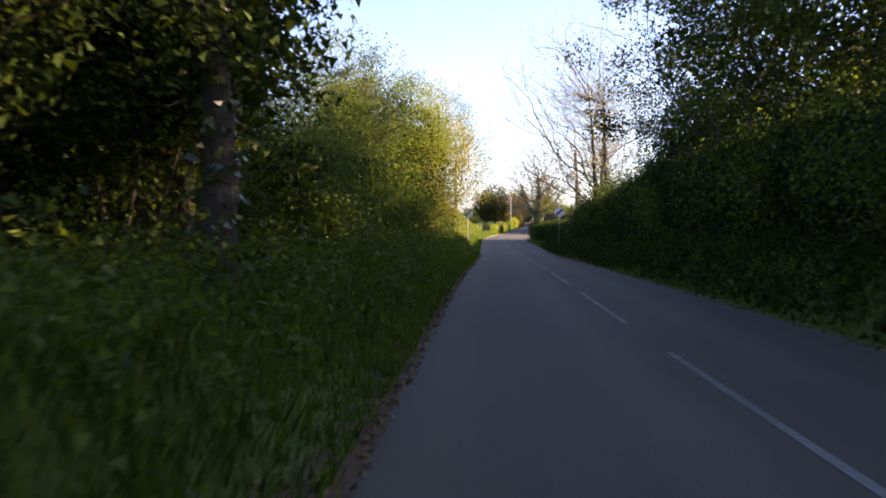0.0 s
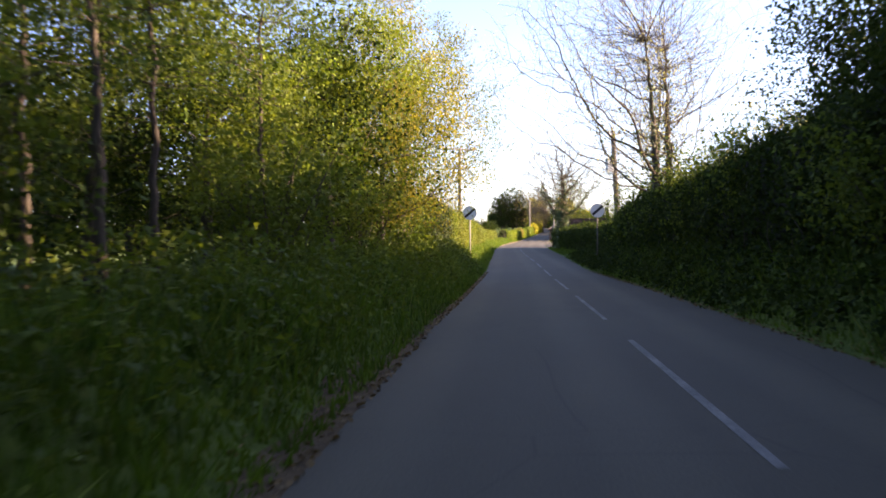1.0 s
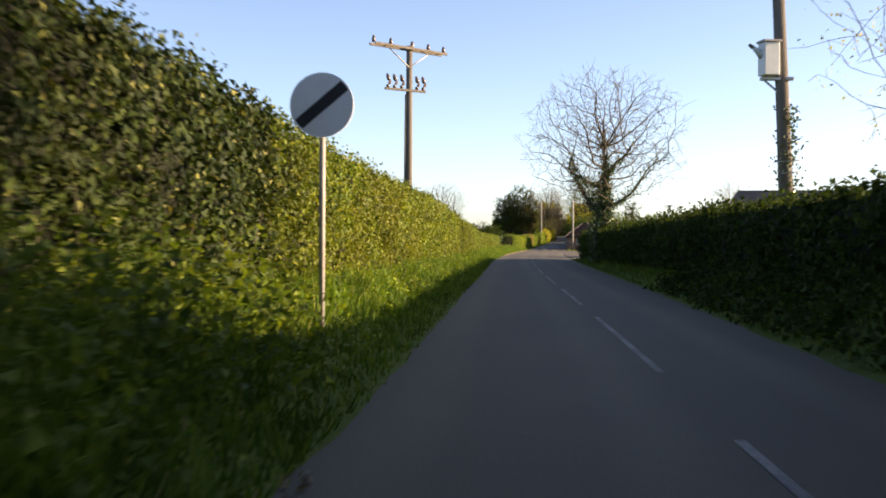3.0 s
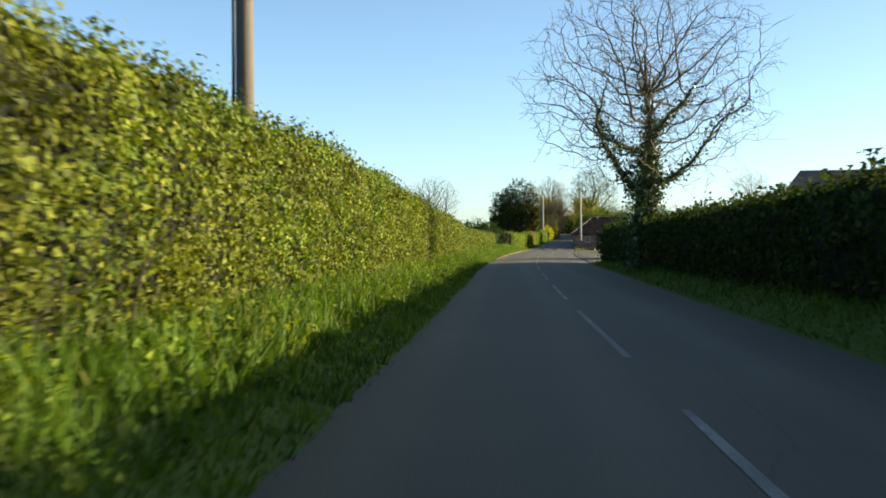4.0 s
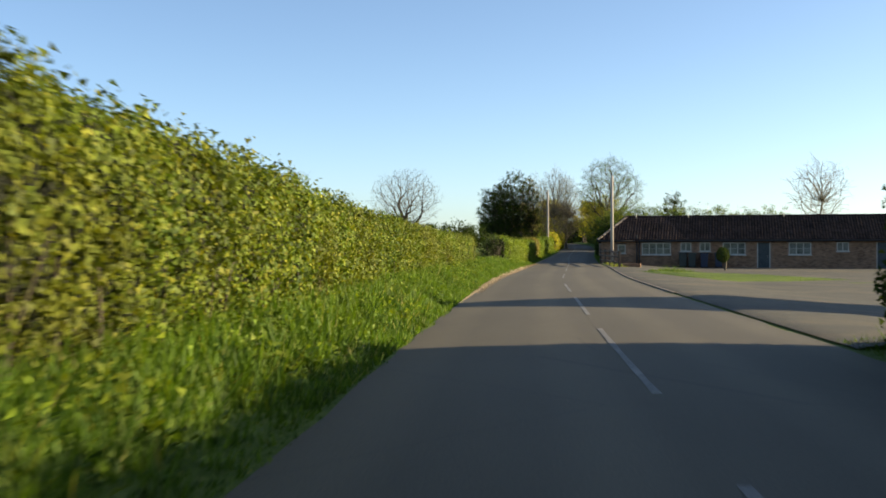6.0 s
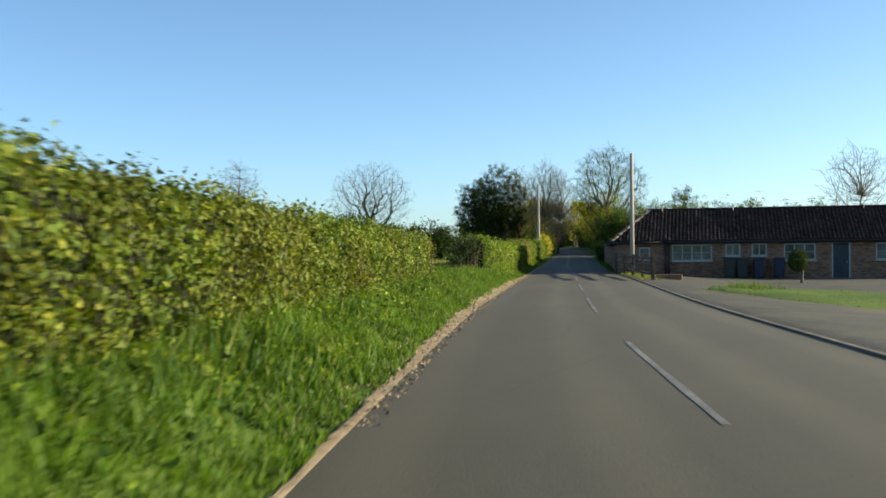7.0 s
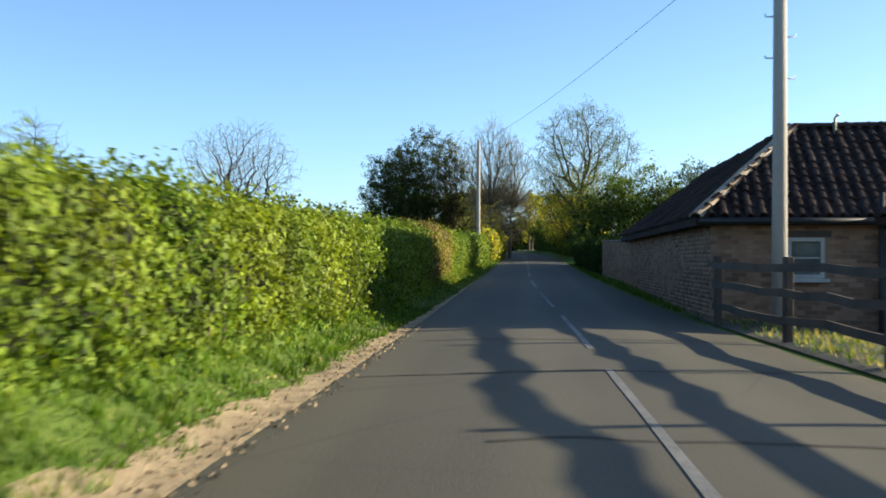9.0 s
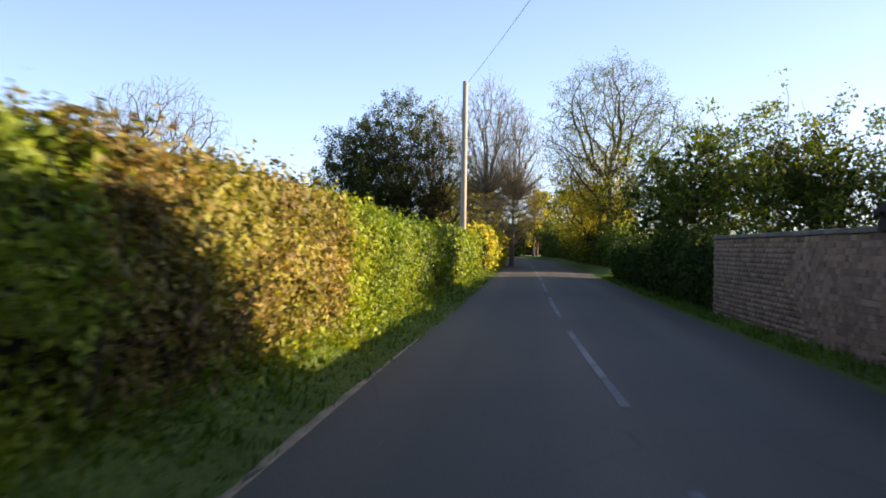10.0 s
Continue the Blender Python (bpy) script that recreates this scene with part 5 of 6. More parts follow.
def wall_with_openings():
    """The front wall, 0.3 m thick, as one mesh with holes for its openings."""
    ss = sorted({0.0, B_LEN, *[o[1] for o in OPENINGS], *[o[2] for o in OPENINGS]})
    zs = sorted({B_BASE - 0.2, B_EAVE, *[o[3] for o in OPENINGS], *[o[4] for o in OPENINGS]})
    solid = lambda i, j: 0 <= i < len(ss) - 1 and 0 <= j < len(zs) - 1 and not any(o[1] <= ss[i] < o[2] and o[3] <= zs[j] < o[4] for o in OPENINGS)
    bm = bmesh.new()
    grid = {(i, j, k): bm.verts.new(bpt(s, d, z)) for i, s in enumerate(ss) for j, z in enumerate(zs) for k, d in enumerate((0.02, 0.32))}
    for i in range(len(ss) - 1):
        for j in range(len(zs) - 1):
            if not solid(i, j):
                continue
            for k in (0, 1):
                bm.faces.new([grid[i, j, k], grid[i + 1, j, k], grid[i + 1, j + 1, k], grid[i, j + 1, k]])
            for (di, dj), (a, b) in {(-1, 0): ((0, 0), (0, 1)), (1, 0): ((1, 0), (1, 1)), (0, -1): ((0, 0), (1, 0)), (0, 1): ((0, 1), (1, 1))}.items():
                if not solid(i + di, j + dj):
                    p, q = (i + a[0], j + a[1]), (i + b[0], j + b[1])
                    bm.faces.new([grid[(*p, 0)], grid[(*q, 0)], grid[(*q, 1)], grid[(*p, 1)]])
    bmesh.ops.delete(bm, geom=[v for v in bm.verts if not v.link_faces], context="VERTS")
    bmesh.ops.recalc_face_normals(bm, faces=bm.faces)
    return part("front_wall", bm_mesh("front_wall", bm, MORTAR), barn, "old red brick wall")


front_wall = wall_with_openings()
WING = Vector((17.1, 210.9, 0)) - B0
WING_LEN = WING.length
WD = WING.normalized()
WN = Vector((WD.y, -WD.x, 0))
W_TURN = math.atan2(WD.y, WD.x)


def wpt(s, d, z):
    p = B0 + WD * s + WN * d
    return Vector((p.x, p.y, z))


end_wall = box("end_wall", wpt(WING_LEN / 2 + 0.16, 0.17, (B_BASE + B_EAVE) / 2), (WING_LEN - 0.32, 0.3, B_EAVE - B_BASE + 0.2), MORTAR, barn, W_TURN, 0, "old red brick wall along the lane")
box("wing_end_wall", wpt(WING_LEN - 0.15, 2.5, (B_BASE + B_EAVE) / 2), (0.3, 4.2, B_EAVE - B_BASE), MORTAR, barn, W_TURN, 0)
box("back_wall", bpt(B_LEN / 2 + 2.4, B_DEEP, (B_BASE + B_EAVE) / 2), (B_LEN - 4.8, 0.3, B_EAVE - B_BASE), MORTAR, barn, B_TURN, 0)
box("far_end_wall", bpt(B_LEN - 0.15, B_DEEP / 2, (B_BASE + B_EAVE) / 2), (0.3, B_DEEP - 0.4, B_EAVE - B_BASE), MORTAR, barn, B_TURN, 0)
box("room_back", bpt(B_LEN / 2, 2.2, 0.7), (B_LEN - 1, 0.1, 2.2), DARK_PAINT, barn, B_TURN, 0, "dim inside partition")

for kind_, a, b, z0, z1, lights, rows_ in OPENINGS:
    mid, w, h = (a + b) / 2, b - a, z1 - z0
    if kind_ == "window":
        frame_bm = bmesh.new()
        for zz in (z0 + 0.03, z1 - 0.03):
            box_into(frame_bm, bpt(mid, 0.06, zz), (w, 0.08, 0.06), B_TURN)
        for k in range(lights + 1):
            s = a + 0.03 + (w - 0.06) * k / lights
            box_into(frame_bm, bpt(s, 0.06, (z0 + z1) / 2), (0.06, 0.075, h - 0.12), B_TURN)
        win = part("window", bm_mesh("window", frame_bm, WHITE_PAINT), barn, "white painted casement window")
        for k in range(lights):
            s = a + 0.03 + (w - 0.06) * (k + 0.5) / lights
            lw = (w - 0.06) / lights - 0.06
            for r_ in range(1, rows_):
                box("glazing_bar", bpt(s, 0.06, z0 + h * r_ / rows_), (lw, 0.03, 0.025), WHITE_PAINT, win, B_TURN, 0)
            box("pane", bpt(s, 0.085, (z0 + z1) / 2), (lw + 0.02, 0.008, h - 0.11), GLASS, win, B_TURN, 0, "dark reflecting glass")
        box("sill", bpt(mid, -0.02, z0 - 0.035), (w + 0.12, 0.16, 0.06), WHITE_PAINT, win, B_TURN, 0.008, "white sill")
        box("lintel", bpt(mid, 0.1, z1 + 0.06), (w + 0.2, 0.2, 0.1), FENCE_WOOD, win, B_TURN, 0.005, "dark timber lintel")
    else:
        door = box("door", bpt(mid, 0.1, (z0 + z1) / 2), (w - 0.1, 0.05, h - 0.06), DARK_PAINT, barn, B_TURN, 0.004, "dark painted plank door")
        for k in range(5):
            box("plank", bpt(a + 0.1 + (w - 0.2) * (k + 0.5) / 5, 0.07, (z0 + z1) / 2), ((w - 0.2) / 5 - 0.012, 0.02, h - 0.1), DARK_PAINT, door, B_TURN, 0.003)
        for s in (a + 0.03, b - 0.03):
            box("door_jamb", bpt(s, 0.07, (z0 + z1) / 2), (0.06, 0.1, h), WHITE_PAINT, barn, B_TURN, 0.004)
        capped("handle", [bpt(b - 0.17, 0.03, 0.55), bpt(b - 0.17, 0.03, 0.68)], [0.012, 0.012], 6, GALVANISED, door, "metal handle")

# roof: hipped at the lane end
HIP = 1.65
EAVE_OUT = 0.25
RZ, EZ = B_RIDGE, B_EAVE - 0.02
HIP_IN = 2.15
roof_pts = [bpt(-EAVE_OUT, -EAVE_OUT, EZ), bpt(B_LEN, -EAVE_OUT, EZ), bpt(B_LEN, B_DEEP + EAVE_OUT, EZ), wpt(WING_LEN + 0.2, -EAVE_OUT, EZ), bpt(HIP, B_DEEP / 2, RZ - 0.06), bpt(B_LEN, B_DEEP / 2, RZ - 0.06),
            wpt(WING_LEN + 0.2, 4.6, EZ), wpt(WING_LEN - 2.3, HIP_IN, RZ - 0.06), bpt(5.2, B_DEEP + EAVE_OUT, EZ)]
bm = bmesh.new()
vs = [bm.verts.new(p) for p in roof_pts] + [bm.verts.new(p - Vector((0, 0, 0.12))) for p in roof_pts]
for q in ((0, 1, 5, 4), (2, 8, 4, 5), (3, 0, 4, 7), (6, 3, 7), (8, 6, 7, 4), (1, 2, 5)):
    bm.faces.new([vs[k] for k in q])
    bm.faces.new([vs[k + 9] for k in reversed(q)])
for a, b in ((0, 1), (1, 2), (2, 8), (8, 6), (6, 3), (3, 0)):
    bm.faces.new([vs[a], vs[a + 9], vs[b + 9], vs[b]])
bmesh.ops.recalc_face_normals(bm, faces=bm.faces)
roof = part("roof", bm_mesh("roof", bm, TILE), barn, "dark weathered red pantile roof")
for s0, s1 in ((-0.2, 2.45), (2.75, B_LEN)):
    capped("gutter", [bpt(s0, -EAVE_OUT - 0.05, EZ - 0.05), bpt(s1, -EAVE_OUT - 0.05, EZ - 0.05)], [0.055, 0.055], 8, SIGN_BLACK, barn, "black gutter")
for s in (2.6, 2.78):
    capped("drainpipe", [bpt(s, -0.1, EZ + 0.4 if s < 2.7 else EZ), bpt(s, -0.1, 0.5), bpt(s, -0.1, B_BASE)], [0.05, 0.05, 0.05], 8, SIGN_BLACK, barn, "black drainpipe")
for s in (2.35, 6.2, 13.0):
    capped("roof_vent", [bpt(s, B_DEEP / 2 - 0.25, RZ - 0.3), bpt(s, B_DEEP / 2 - 0.25, RZ + 0.1), bpt(s + 0.05, B_DEEP / 2 - 0.3, RZ + 0.16)], [0.03, 0.03, 0.04], 8, WHITE_PAINT, barn, "white vent pipe")
capped("aerial_mast", [bpt(7.6, B_DEEP / 2, RZ - 0.1), bpt(7.6, B_DEEP / 2, RZ + 1.0)], [0.015, 0.012], 6, GALVANISED, barn)
capped("aerial_rod", [bpt(7.35, B_DEEP / 2, RZ + 0.9), bpt(7.85, B_DEEP / 2, RZ + 0.9)], [0.008, 0.008], 5, GALVANISED, barn)

# garden wall along the lane past the barn
GW0, GW1 = wpt(WING_LEN + 0.02, 0.12, 0), Vector((18.15, 220.4, 0))
gdir = (GW1 - GW0).normalized()
gturn = math.atan2(gdir.y, gdir.x)
glen = (GW1 - GW0).length


def wall_z(s):
    p = GW0 + gdir * s
    return float(road_z(p.y))


garden_wall = thing("garden_wall", (*GW0.xy, wall_z(0)), "old red brick garden wall with dark coping", "wall", kind="structure")
bm = bmesh.new()
STEP = 5
for k in range(STEP):
    s = glen * (k + 0.5) / STEP
    p = GW0 + gdir * s
    box_into(bm, (p.x, p.y, wall_z(s) + 0.63), (glen / STEP + 0.01, 0.2, 1.5), gturn)
part("wall_body", bm_mesh("wall_body", bm, MORTAR), garden_wall, "lime mortar joints")

# far dark barn behind the right hedge
shed = thing("shed", (26, 141, 0), "dark weatherboarded shed behind the hedge", "shed")
bm = bmesh.new()
box_into(bm, (27.6, 141.2, 1.3), (9.6, 6.0, 3.6), radians(-11), 0.0)
part("wall", bm_mesh("wall", bm, FENCE_WOOD), shed, "dark boarded wall")
bm = bmesh.new()
prof = [(-0.4, -3.35, 2.9), (-0.4, 3.35, 2.9), (-0.4, 0, 5.3)]
a = [bm.verts.new(Matrix.Translation((27.6, 141.2, 0)) @ Matrix.Rotation(radians(-11), 4, "Z") @ Vector((-5.0, v, z))) for _, v, z in prof]
b = [bm.verts.new(Matrix.Translation((27.6, 141.2, 0)) @ Matrix.Rotation(radians(-11), 4, "Z") @ Vector((5.0, v, z))) for _, v, z in prof]
a[2].co = Matrix.Translation((27.6, 141.2, 0)) @ Matrix.Rotation(radians(-11), 4, "Z") @ Vector((-3.4, 0, 5.3))
for q in ((a[0], a[1], a[2]), (b[2], b[1], b[0]), (a[0], a[2], b[2], b[0]), (a[2], a[1], b[1], b[2]), (a[1], a[0], b[0], b[1])):
    bm.faces.new(q)
bmesh.ops.recalc_face_normals(bm, faces=bm.faces)
part("roof", bm_mesh("roof", bm, SLATE), shed, "dark slate roof")


# yard, kerb and the grass island
def yard():
    ys = np.arange(130, 199.5, 1.0)
    cols = np.concatenate([[0.0, 0.16, 0.5, 1, 2, 3.5, 5, 7, 10, 14, 20, 30, 45]])
    x = right_edge(ys)[:, None] + 0.1 + cols[None]
    y = np.repeat(ys[:, None], len(cols), 1)
    z = ground_z(x, y) + 0.02 + 0.025 * (cols[None] > 0.1)
    v = np.stack([x, y, z], -1).reshape(-1, 3)
    n = len(cols)
    i, j = np.meshgrid(np.arange(len(ys) - 1), np.arange(n - 1), indexing="ij")
    f = np.stack([i * n + j, i * n + j + 1, (i + 1) * n + j + 1, (i + 1) * n + j], -1).reshape(-1, 4)
    tagged(new("yard", mesh_from("yard", v, f, YARD, True)), "worn gravel and tarmac yard before the barn", "yard", kind="structure")


yard()


def yard_z(x, y):
    return float(ground_z(x, y)) + 0.045


def place_box_mesh(size, bevel, material, name):
    bm = bmesh.new()
    box_into(bm, (0, 0, 0), size, 0, bevel)
    return bm_mesh(name, bm, material)


kerb = thing("kerb", (11.6, 150, 0), "weathered concrete kerb along the yard", "kerb", kind="structure")
kerb_mesh = place_box_mesh((0.12, 0.9, 0.24), 0.02, KERB, "kerb_stone")
for k in range(44):
    y = 146.5 + 0.92 * k
    x = float(right_edge(y)) + 0.09
    slope = float(right_edge(y + 0.5) - right_edge(y - 0.5))
    stone_ = new("kerb_stone", kerb_mesh)
    stone_.parent = kerb
    stone_.matrix_parent_inverse = Matrix.Translation(-kerb.location)
    stone_.matrix_basis = pose(x, y, float(road_z(y)) - 0.085, 0, 0, -math.degrees(math.atan(slope)))

# post-and-rail fence
fence = thing("fence", (15.35, 184, 0), "dark post-and-rail timber fence", "fence")
F_POSTS = [(14.85, 183.2), (14.95, 186.2), (15.05, 189.3), (15.13, 192.3), (15.2, 195.5)]
fr = np.random.default_rng(88)
for k, (x, y) in enumerate(F_POSTS):
    g = float(ground_z(x, y))
    size = (0.13, 0.13, 1.16) if k == 0 else (0.1, 0.12, 1.3)
    box("post", (x, y, g + 0.45), size, FENCE_WOOD, fence, 0, 0.012, tilt=Euler((fr.normal(0, 0.03), fr.normal(0, 0.02), 0.1)).to_matrix().to_4x4())
    if k:
        box("rail_stub", (x - 0.04, y + 0.22, g + 0.97), (0.03, 0.3, 0.06), FENCE_WOOD, fence, 0, 0.006)
for (x0, y0), (x1, y1) in zip(F_POSTS, F_POSTS[1:]):
    for h in (0.32, 0.65, 0.96):
        q = np.linspace(0, 1, 5)
        warp = fr.normal(0, 0.016, 5) + fr.normal(0, 0.03) * np.sin(math.pi * q)
        warp[[0, -1]] *= 0.5
        px_, py_ = x0 - 0.07 + (x1 - x0) * q, y0 + (y1 - y0) * q
        pz_ = float(ground_z(x0, y0)) * (1 - q) + float(ground_z(x1, y1)) * q + h + warp
        bm = bmesh.new()
        ring = [[bm.verts.new((px_[i] + dx, py_[i], pz_[i] + dz)) for dx, dz in ((-0.022, -0.05), (0.022, -0.046), (0.02, 0.048), (-0.02, 0.05))] for i in range(5)]
        for i in range(4):
            for j in range(4):
                bm.faces.new((ring[i][j], ring[i][(j + 1) % 4], ring[i + 1][(j + 1) % 4], ring[i + 1][j]))
        bm.faces.new(ring[0][::-1])
        bm.faces.new(ring[-1])
        bmesh.ops.recalc_face_normals(bm, faces=bm.faces)
        part("rail", bm_mesh("rail", bm, FENCE_WOOD), fence)
plinth = thing("brick_plinth", (15.9, 184.6, 0), "low brick plinth at the fence end", "plinth")
box("block", (15.85, 184.75, yard_z(15.85, 184.75) + 0.05), (1.1, 0.5, 0.3), BRICK, plinth, B_TURN, 0.02)


# bins and bench by the barn
def wheelie_bin(s, d, material, label):
    p = bpt(s, d, 0)
    g = yard_z(p.x, p.y)
    top = thing("wheelie_bin", (p.x, p.y, g), label, "bin", "bins by the barn")
    bm = bmesh.new()
    box_into(bm, (p.x, p.y, g + 0.52), (0.54, 0.56, 0.94), B_TURN, 0.04)
    for v in bm.verts:
        if v.co.z < g + 0.5:
            v.co.x, v.co.y = p.x + (v.co.x - p.x) * 0.85, p.y + (v.co.y - p.y) * 0.85
    part("body", bm_mesh("body", bm, material), top)
    box("lid", (p.x, p.y, g + 1.03), (0.6, 0.64, 0.07), material, top, B_TURN, 0.025)
    for e in (-0.22, 0.22):
        q = p + BD * e + BN * 0.24
        capped("wheel", [(q.x - BD.x * 0.03, q.y - BD.y * 0.03, g + 0.1), (q.x + BD.x * 0.03, q.y + BD.y * 0.03, g + 0.1)], [0.1, 0.1], 12, SIGN_BLACK, top)


for s, m, lab in ((5.9, BIN_DARK, "dark green wheelie bin by the barn"), (6.55, BIN_DARK, "dark green wheelie bin by the barn"), (7.4, BIN_BLUE, "blue wheelie bin by the barn"), (8.4, BIN_BLUE, "blue wheelie bin by the barn")):
    wheelie_bin(s, -0.55, m, lab)

# clipped bush on a stem beside the door, in the yard
bx, by = 22.0, 186.1
bush = thing("potted_bush", (bx, by, yard_z(bx, by)), "clipped bush on a pale leaning stem", "bush")
capped("stem", [(bx, by, yard_z(bx, by) - 0.03), (bx + 0.05, by, 0.3), (bx + 0.16, by, 0.55), (bx + 0.05, by, 0.85)], [0.07, 0.055, 0.05, 0.03], 8, BARK_PALE, bush)
r_ = np.random.default_rng(5)
q = r_.normal(0, 1, (2200, 3))
q /= np.linalg.norm(q, axis=1, keepdims=True)
at = np.array([bx - 0.15, by, 0.75]) + q * np.array([0.42, 0.42, 0.5]) * r_.uniform(0.75, 1.05, (2200, 1))
part("crown", mesh_from("crown", *leaf_arrays(at, q, 0.08, r_), LEAF_DARK), bush, "", "stuff")


# ---- grass and weeds ----
def blades(name, x, y, height, width, material, label, seed, category="grass"):
    rng = np.random.default_rng(seed)
    n = len(x)
    z = ground_z(x, y) - 0.01
    a = rng.uniform(0, 2 * np.pi, n)
    side = np.stack([np.cos(a), np.sin(a), np.zeros(n)], -1) * (width * rng.uniform(0.6, 1.3, n))[:, None]
    lean = np.stack([rng.normal(0, 0.35, n), rng.normal(0, 0.35, n), np.ones(n)], -1) * height[:, None]
    p = np.stack([x, y, z], -1)
    tip = p + lean * [1, 1, 0.95]
    v = np.stack([p - side * 1.2, p + side * 1.2, tip], 1).reshape(-1, 3)
    f = np.arange(3 * n).reshape(n, 3)
    ob = new(name, mesh_from(name, v, f, material))
    return tagged(ob, label, category, kind="stuff")


def tufted(x, y):
    """Tall in tufts, short between them."""
    return np.clip(0.75 + 0.9 * soft_noise(x, y, 71, 0.55) + 0.4 * soft_noise(x, y, 72, 1.7), 0.25, 1.7)


def scatter_left(n, y0, y1, seed, inner=-0.04):
    rng = np.random.default_rng(seed)
    y = rng.uniform(y0, y1, n)
    reach = between(y, [(-20, 4.0), (50, 3.2), (62, 2.0), (80, 1.7), (110, 1.6), (140, 1.9), (160, 2.3), (168, 3.0), (171, 9.0), (179, 6.0), (182, 1.3), (215, 1.0), (260, 1.5)])
    bare = between(y, [(140, 0.0), (150, 0.1), (165, 0.33), (183, 0.4), (190, 0.25), (200, 0.08), (215, 0.0)]) * (1 + 0.5 * soft_noise(y, y * 0, 73, 1.3))
    d = inner + bare + (reach - inner - bare).clip(0.3) * rng.random(n) ** 0.9
    x = left_edge(y) - d
    tall = np.clip(0.35 + d / 1.4, 0.3, 1.0)
    return x, y, tall


x, y, tall = scatter_left(72000, -4, 262, 501)
r_ = np.random.default_rng(502)
patch = 0.6 + 0.4 * np.clip(soft_noise(x, y, 31, 1.5) + 0.5, 0, 1.4)
blades("verge_grass", x, y, (between(y, [(50, 0.24), (75, 0.16)]) * tall * patch * tufted(x, y) * r_.uniform(0.5, 1.4, len(x))), np.full(len(x), 0.011), GRASS, "lush green grass on the left verge", 503)
y = r_.uniform(4, 64, 52000)
d = 0.02 + 3.0 * r_.random(len(y)) ** 1.1
x = left_edge(y) - d
blades("bank_grass", x, y, 0.34 * tufted(x, y) * np.clip(0.3 + d / 1.2, 0.3, 1.0) * r_.uniform(0.5, 1.4, len(x)), np.full(len(x), 0.013), GRASS, "long green grass on the woodland bank", 513)
y = r_.uniform(58, 150, 46000)
d = 0.03 + between(y, [(60, 2.0), (80, 1.7), (110, 1.6), (150, 1.9)]) * r_.random(len(y)) ** 0.9
x = left_edge(y) - d
blades("verge_grass", x, y, 0.27 * tufted(x, y) * np.clip(0.3 + d / 1.3, 0.3, 1.0) * r_.uniform(0.5, 1.4, len(x)), np.full(len(x), 0.013), GRASS, "tall lush grass at the hedge foot", 514)
y = r_.uniform(148, 183, 46000)
d = 0.35 + 0.25 * soft_noise(y, y * 0, 73, 1.3) + 5.5 * r_.random(len(y)) ** 1.3
x = left_edge(y) - d
near_hedge = (y > 168) | (d < 2.4)
x, y, d = x[near_hedge], y[near_hedge], d[near_hedge]
blades("verge_grass", x, y, 0.2 * np.clip(0.5 + d / 3, 0.5, 1.0) * tufted(x, y) * r_.uniform(0.5, 1.4, len(x)), np.full(len(x), 0.012), GRASS, "lush green grass before the field gap", 508)
# short turf close to the road, ragged at the soil's edge
y = r_.uniform(125, 200, 48000)
d = 0.05 + between(y, [(145, 0.0), (165, 0.2), (183, 0.25), (200, 0.0)]) * (1 + 0.9 * soft_noise(y, y * 0, 76, 0.9)) + 1.5 * r_.random(len(y)) ** 1.2
x = left_edge(y) - d
blades("verge_turf", x, y, 0.09 * tufted(x, y) * r_.uniform(0.5, 1.5, len(x)), np.full(len(x), 0.012), GRASS, "short ragged turf along the road edge", 511)
# crumbs of soil and small stones on the bare strip
cr = np.random.default_rng(545)
y = cr.uniform(146, 196, 4500)
x = left_edge(y) + 0.22 - 0.7 * cr.random(4500)
lying = np.where(x > left_edge(y), road_top(x, y), ground_z(x, y) + 0.008)
at = np.stack([x, y, lying + 0.006], -1)
tagged(new("soil_crumbs", mesh_from("soil_crumbs", *leaf_arrays(at, np.tile([0.0, 0.0, 0.8], (4500, 1)), 0.03, cr, 0.7, 0.9), DIRT)), "crumbs of sandy soil and small stones", "soil", kind="stuff")
# right verge
y = r_.uniform(52, 131, 18000)
d = 0.1 + 1.2 * r_.random(len(y))
x = right_edge(y) + d
blades("verge_grass", x, y, 0.15 * tufted(x, y) * np.clip(0.4 + d, 0.4, 1.2) * r_.uniform(0.5, 1.4, len(x)), np.full(len(x), 0.012), GRASS, "shaded grass under the right hedge", 504)
y = r_.uniform(197, 246, 9000)
d = 0.1 + 0.6 * r_.random(len(y))
x = right_edge(y) + d
blades("verge_grass", x, y, 0.11 * r_.uniform(0.4, 1.3, len(x)), np.full(len(x), 0.012), GRASS, "shaded grass at the wall foot", 505)
# strip under the fence, sunlit and yellowing
y = r_.uniform(183.2, 196.2, 2200)
x = right_edge(y) + 0.25 + 0.95 * r_.random(len(y))
blades("fence_grass", x, y, 0.12 * tufted(x, y) * r_.uniform(0.4, 1.5, len(x)), np.full(len(x), 0.012), DRY_GRASS, "yellowing grass under the fence", 506)
y = r_.uniform(183.2, 196.2, 1300)
x = right_edge(y) + 0.2 + 1.1 * r_.random(len(y))
blades("fence_grass", x, y, 0.16 * tufted(x, y) * r_.uniform(0.4, 1.5, len(x)), np.full(len(x), 0.014), GRASS, "green tufts under the fence", 509)
# the mown field past the gap, its blades catching the low sun
y = 170 + 58 * r_.random(44000) ** 0.8
x = left_edge(y) - 1.6 - 26 * r_.random(len(y)) ** 1.3
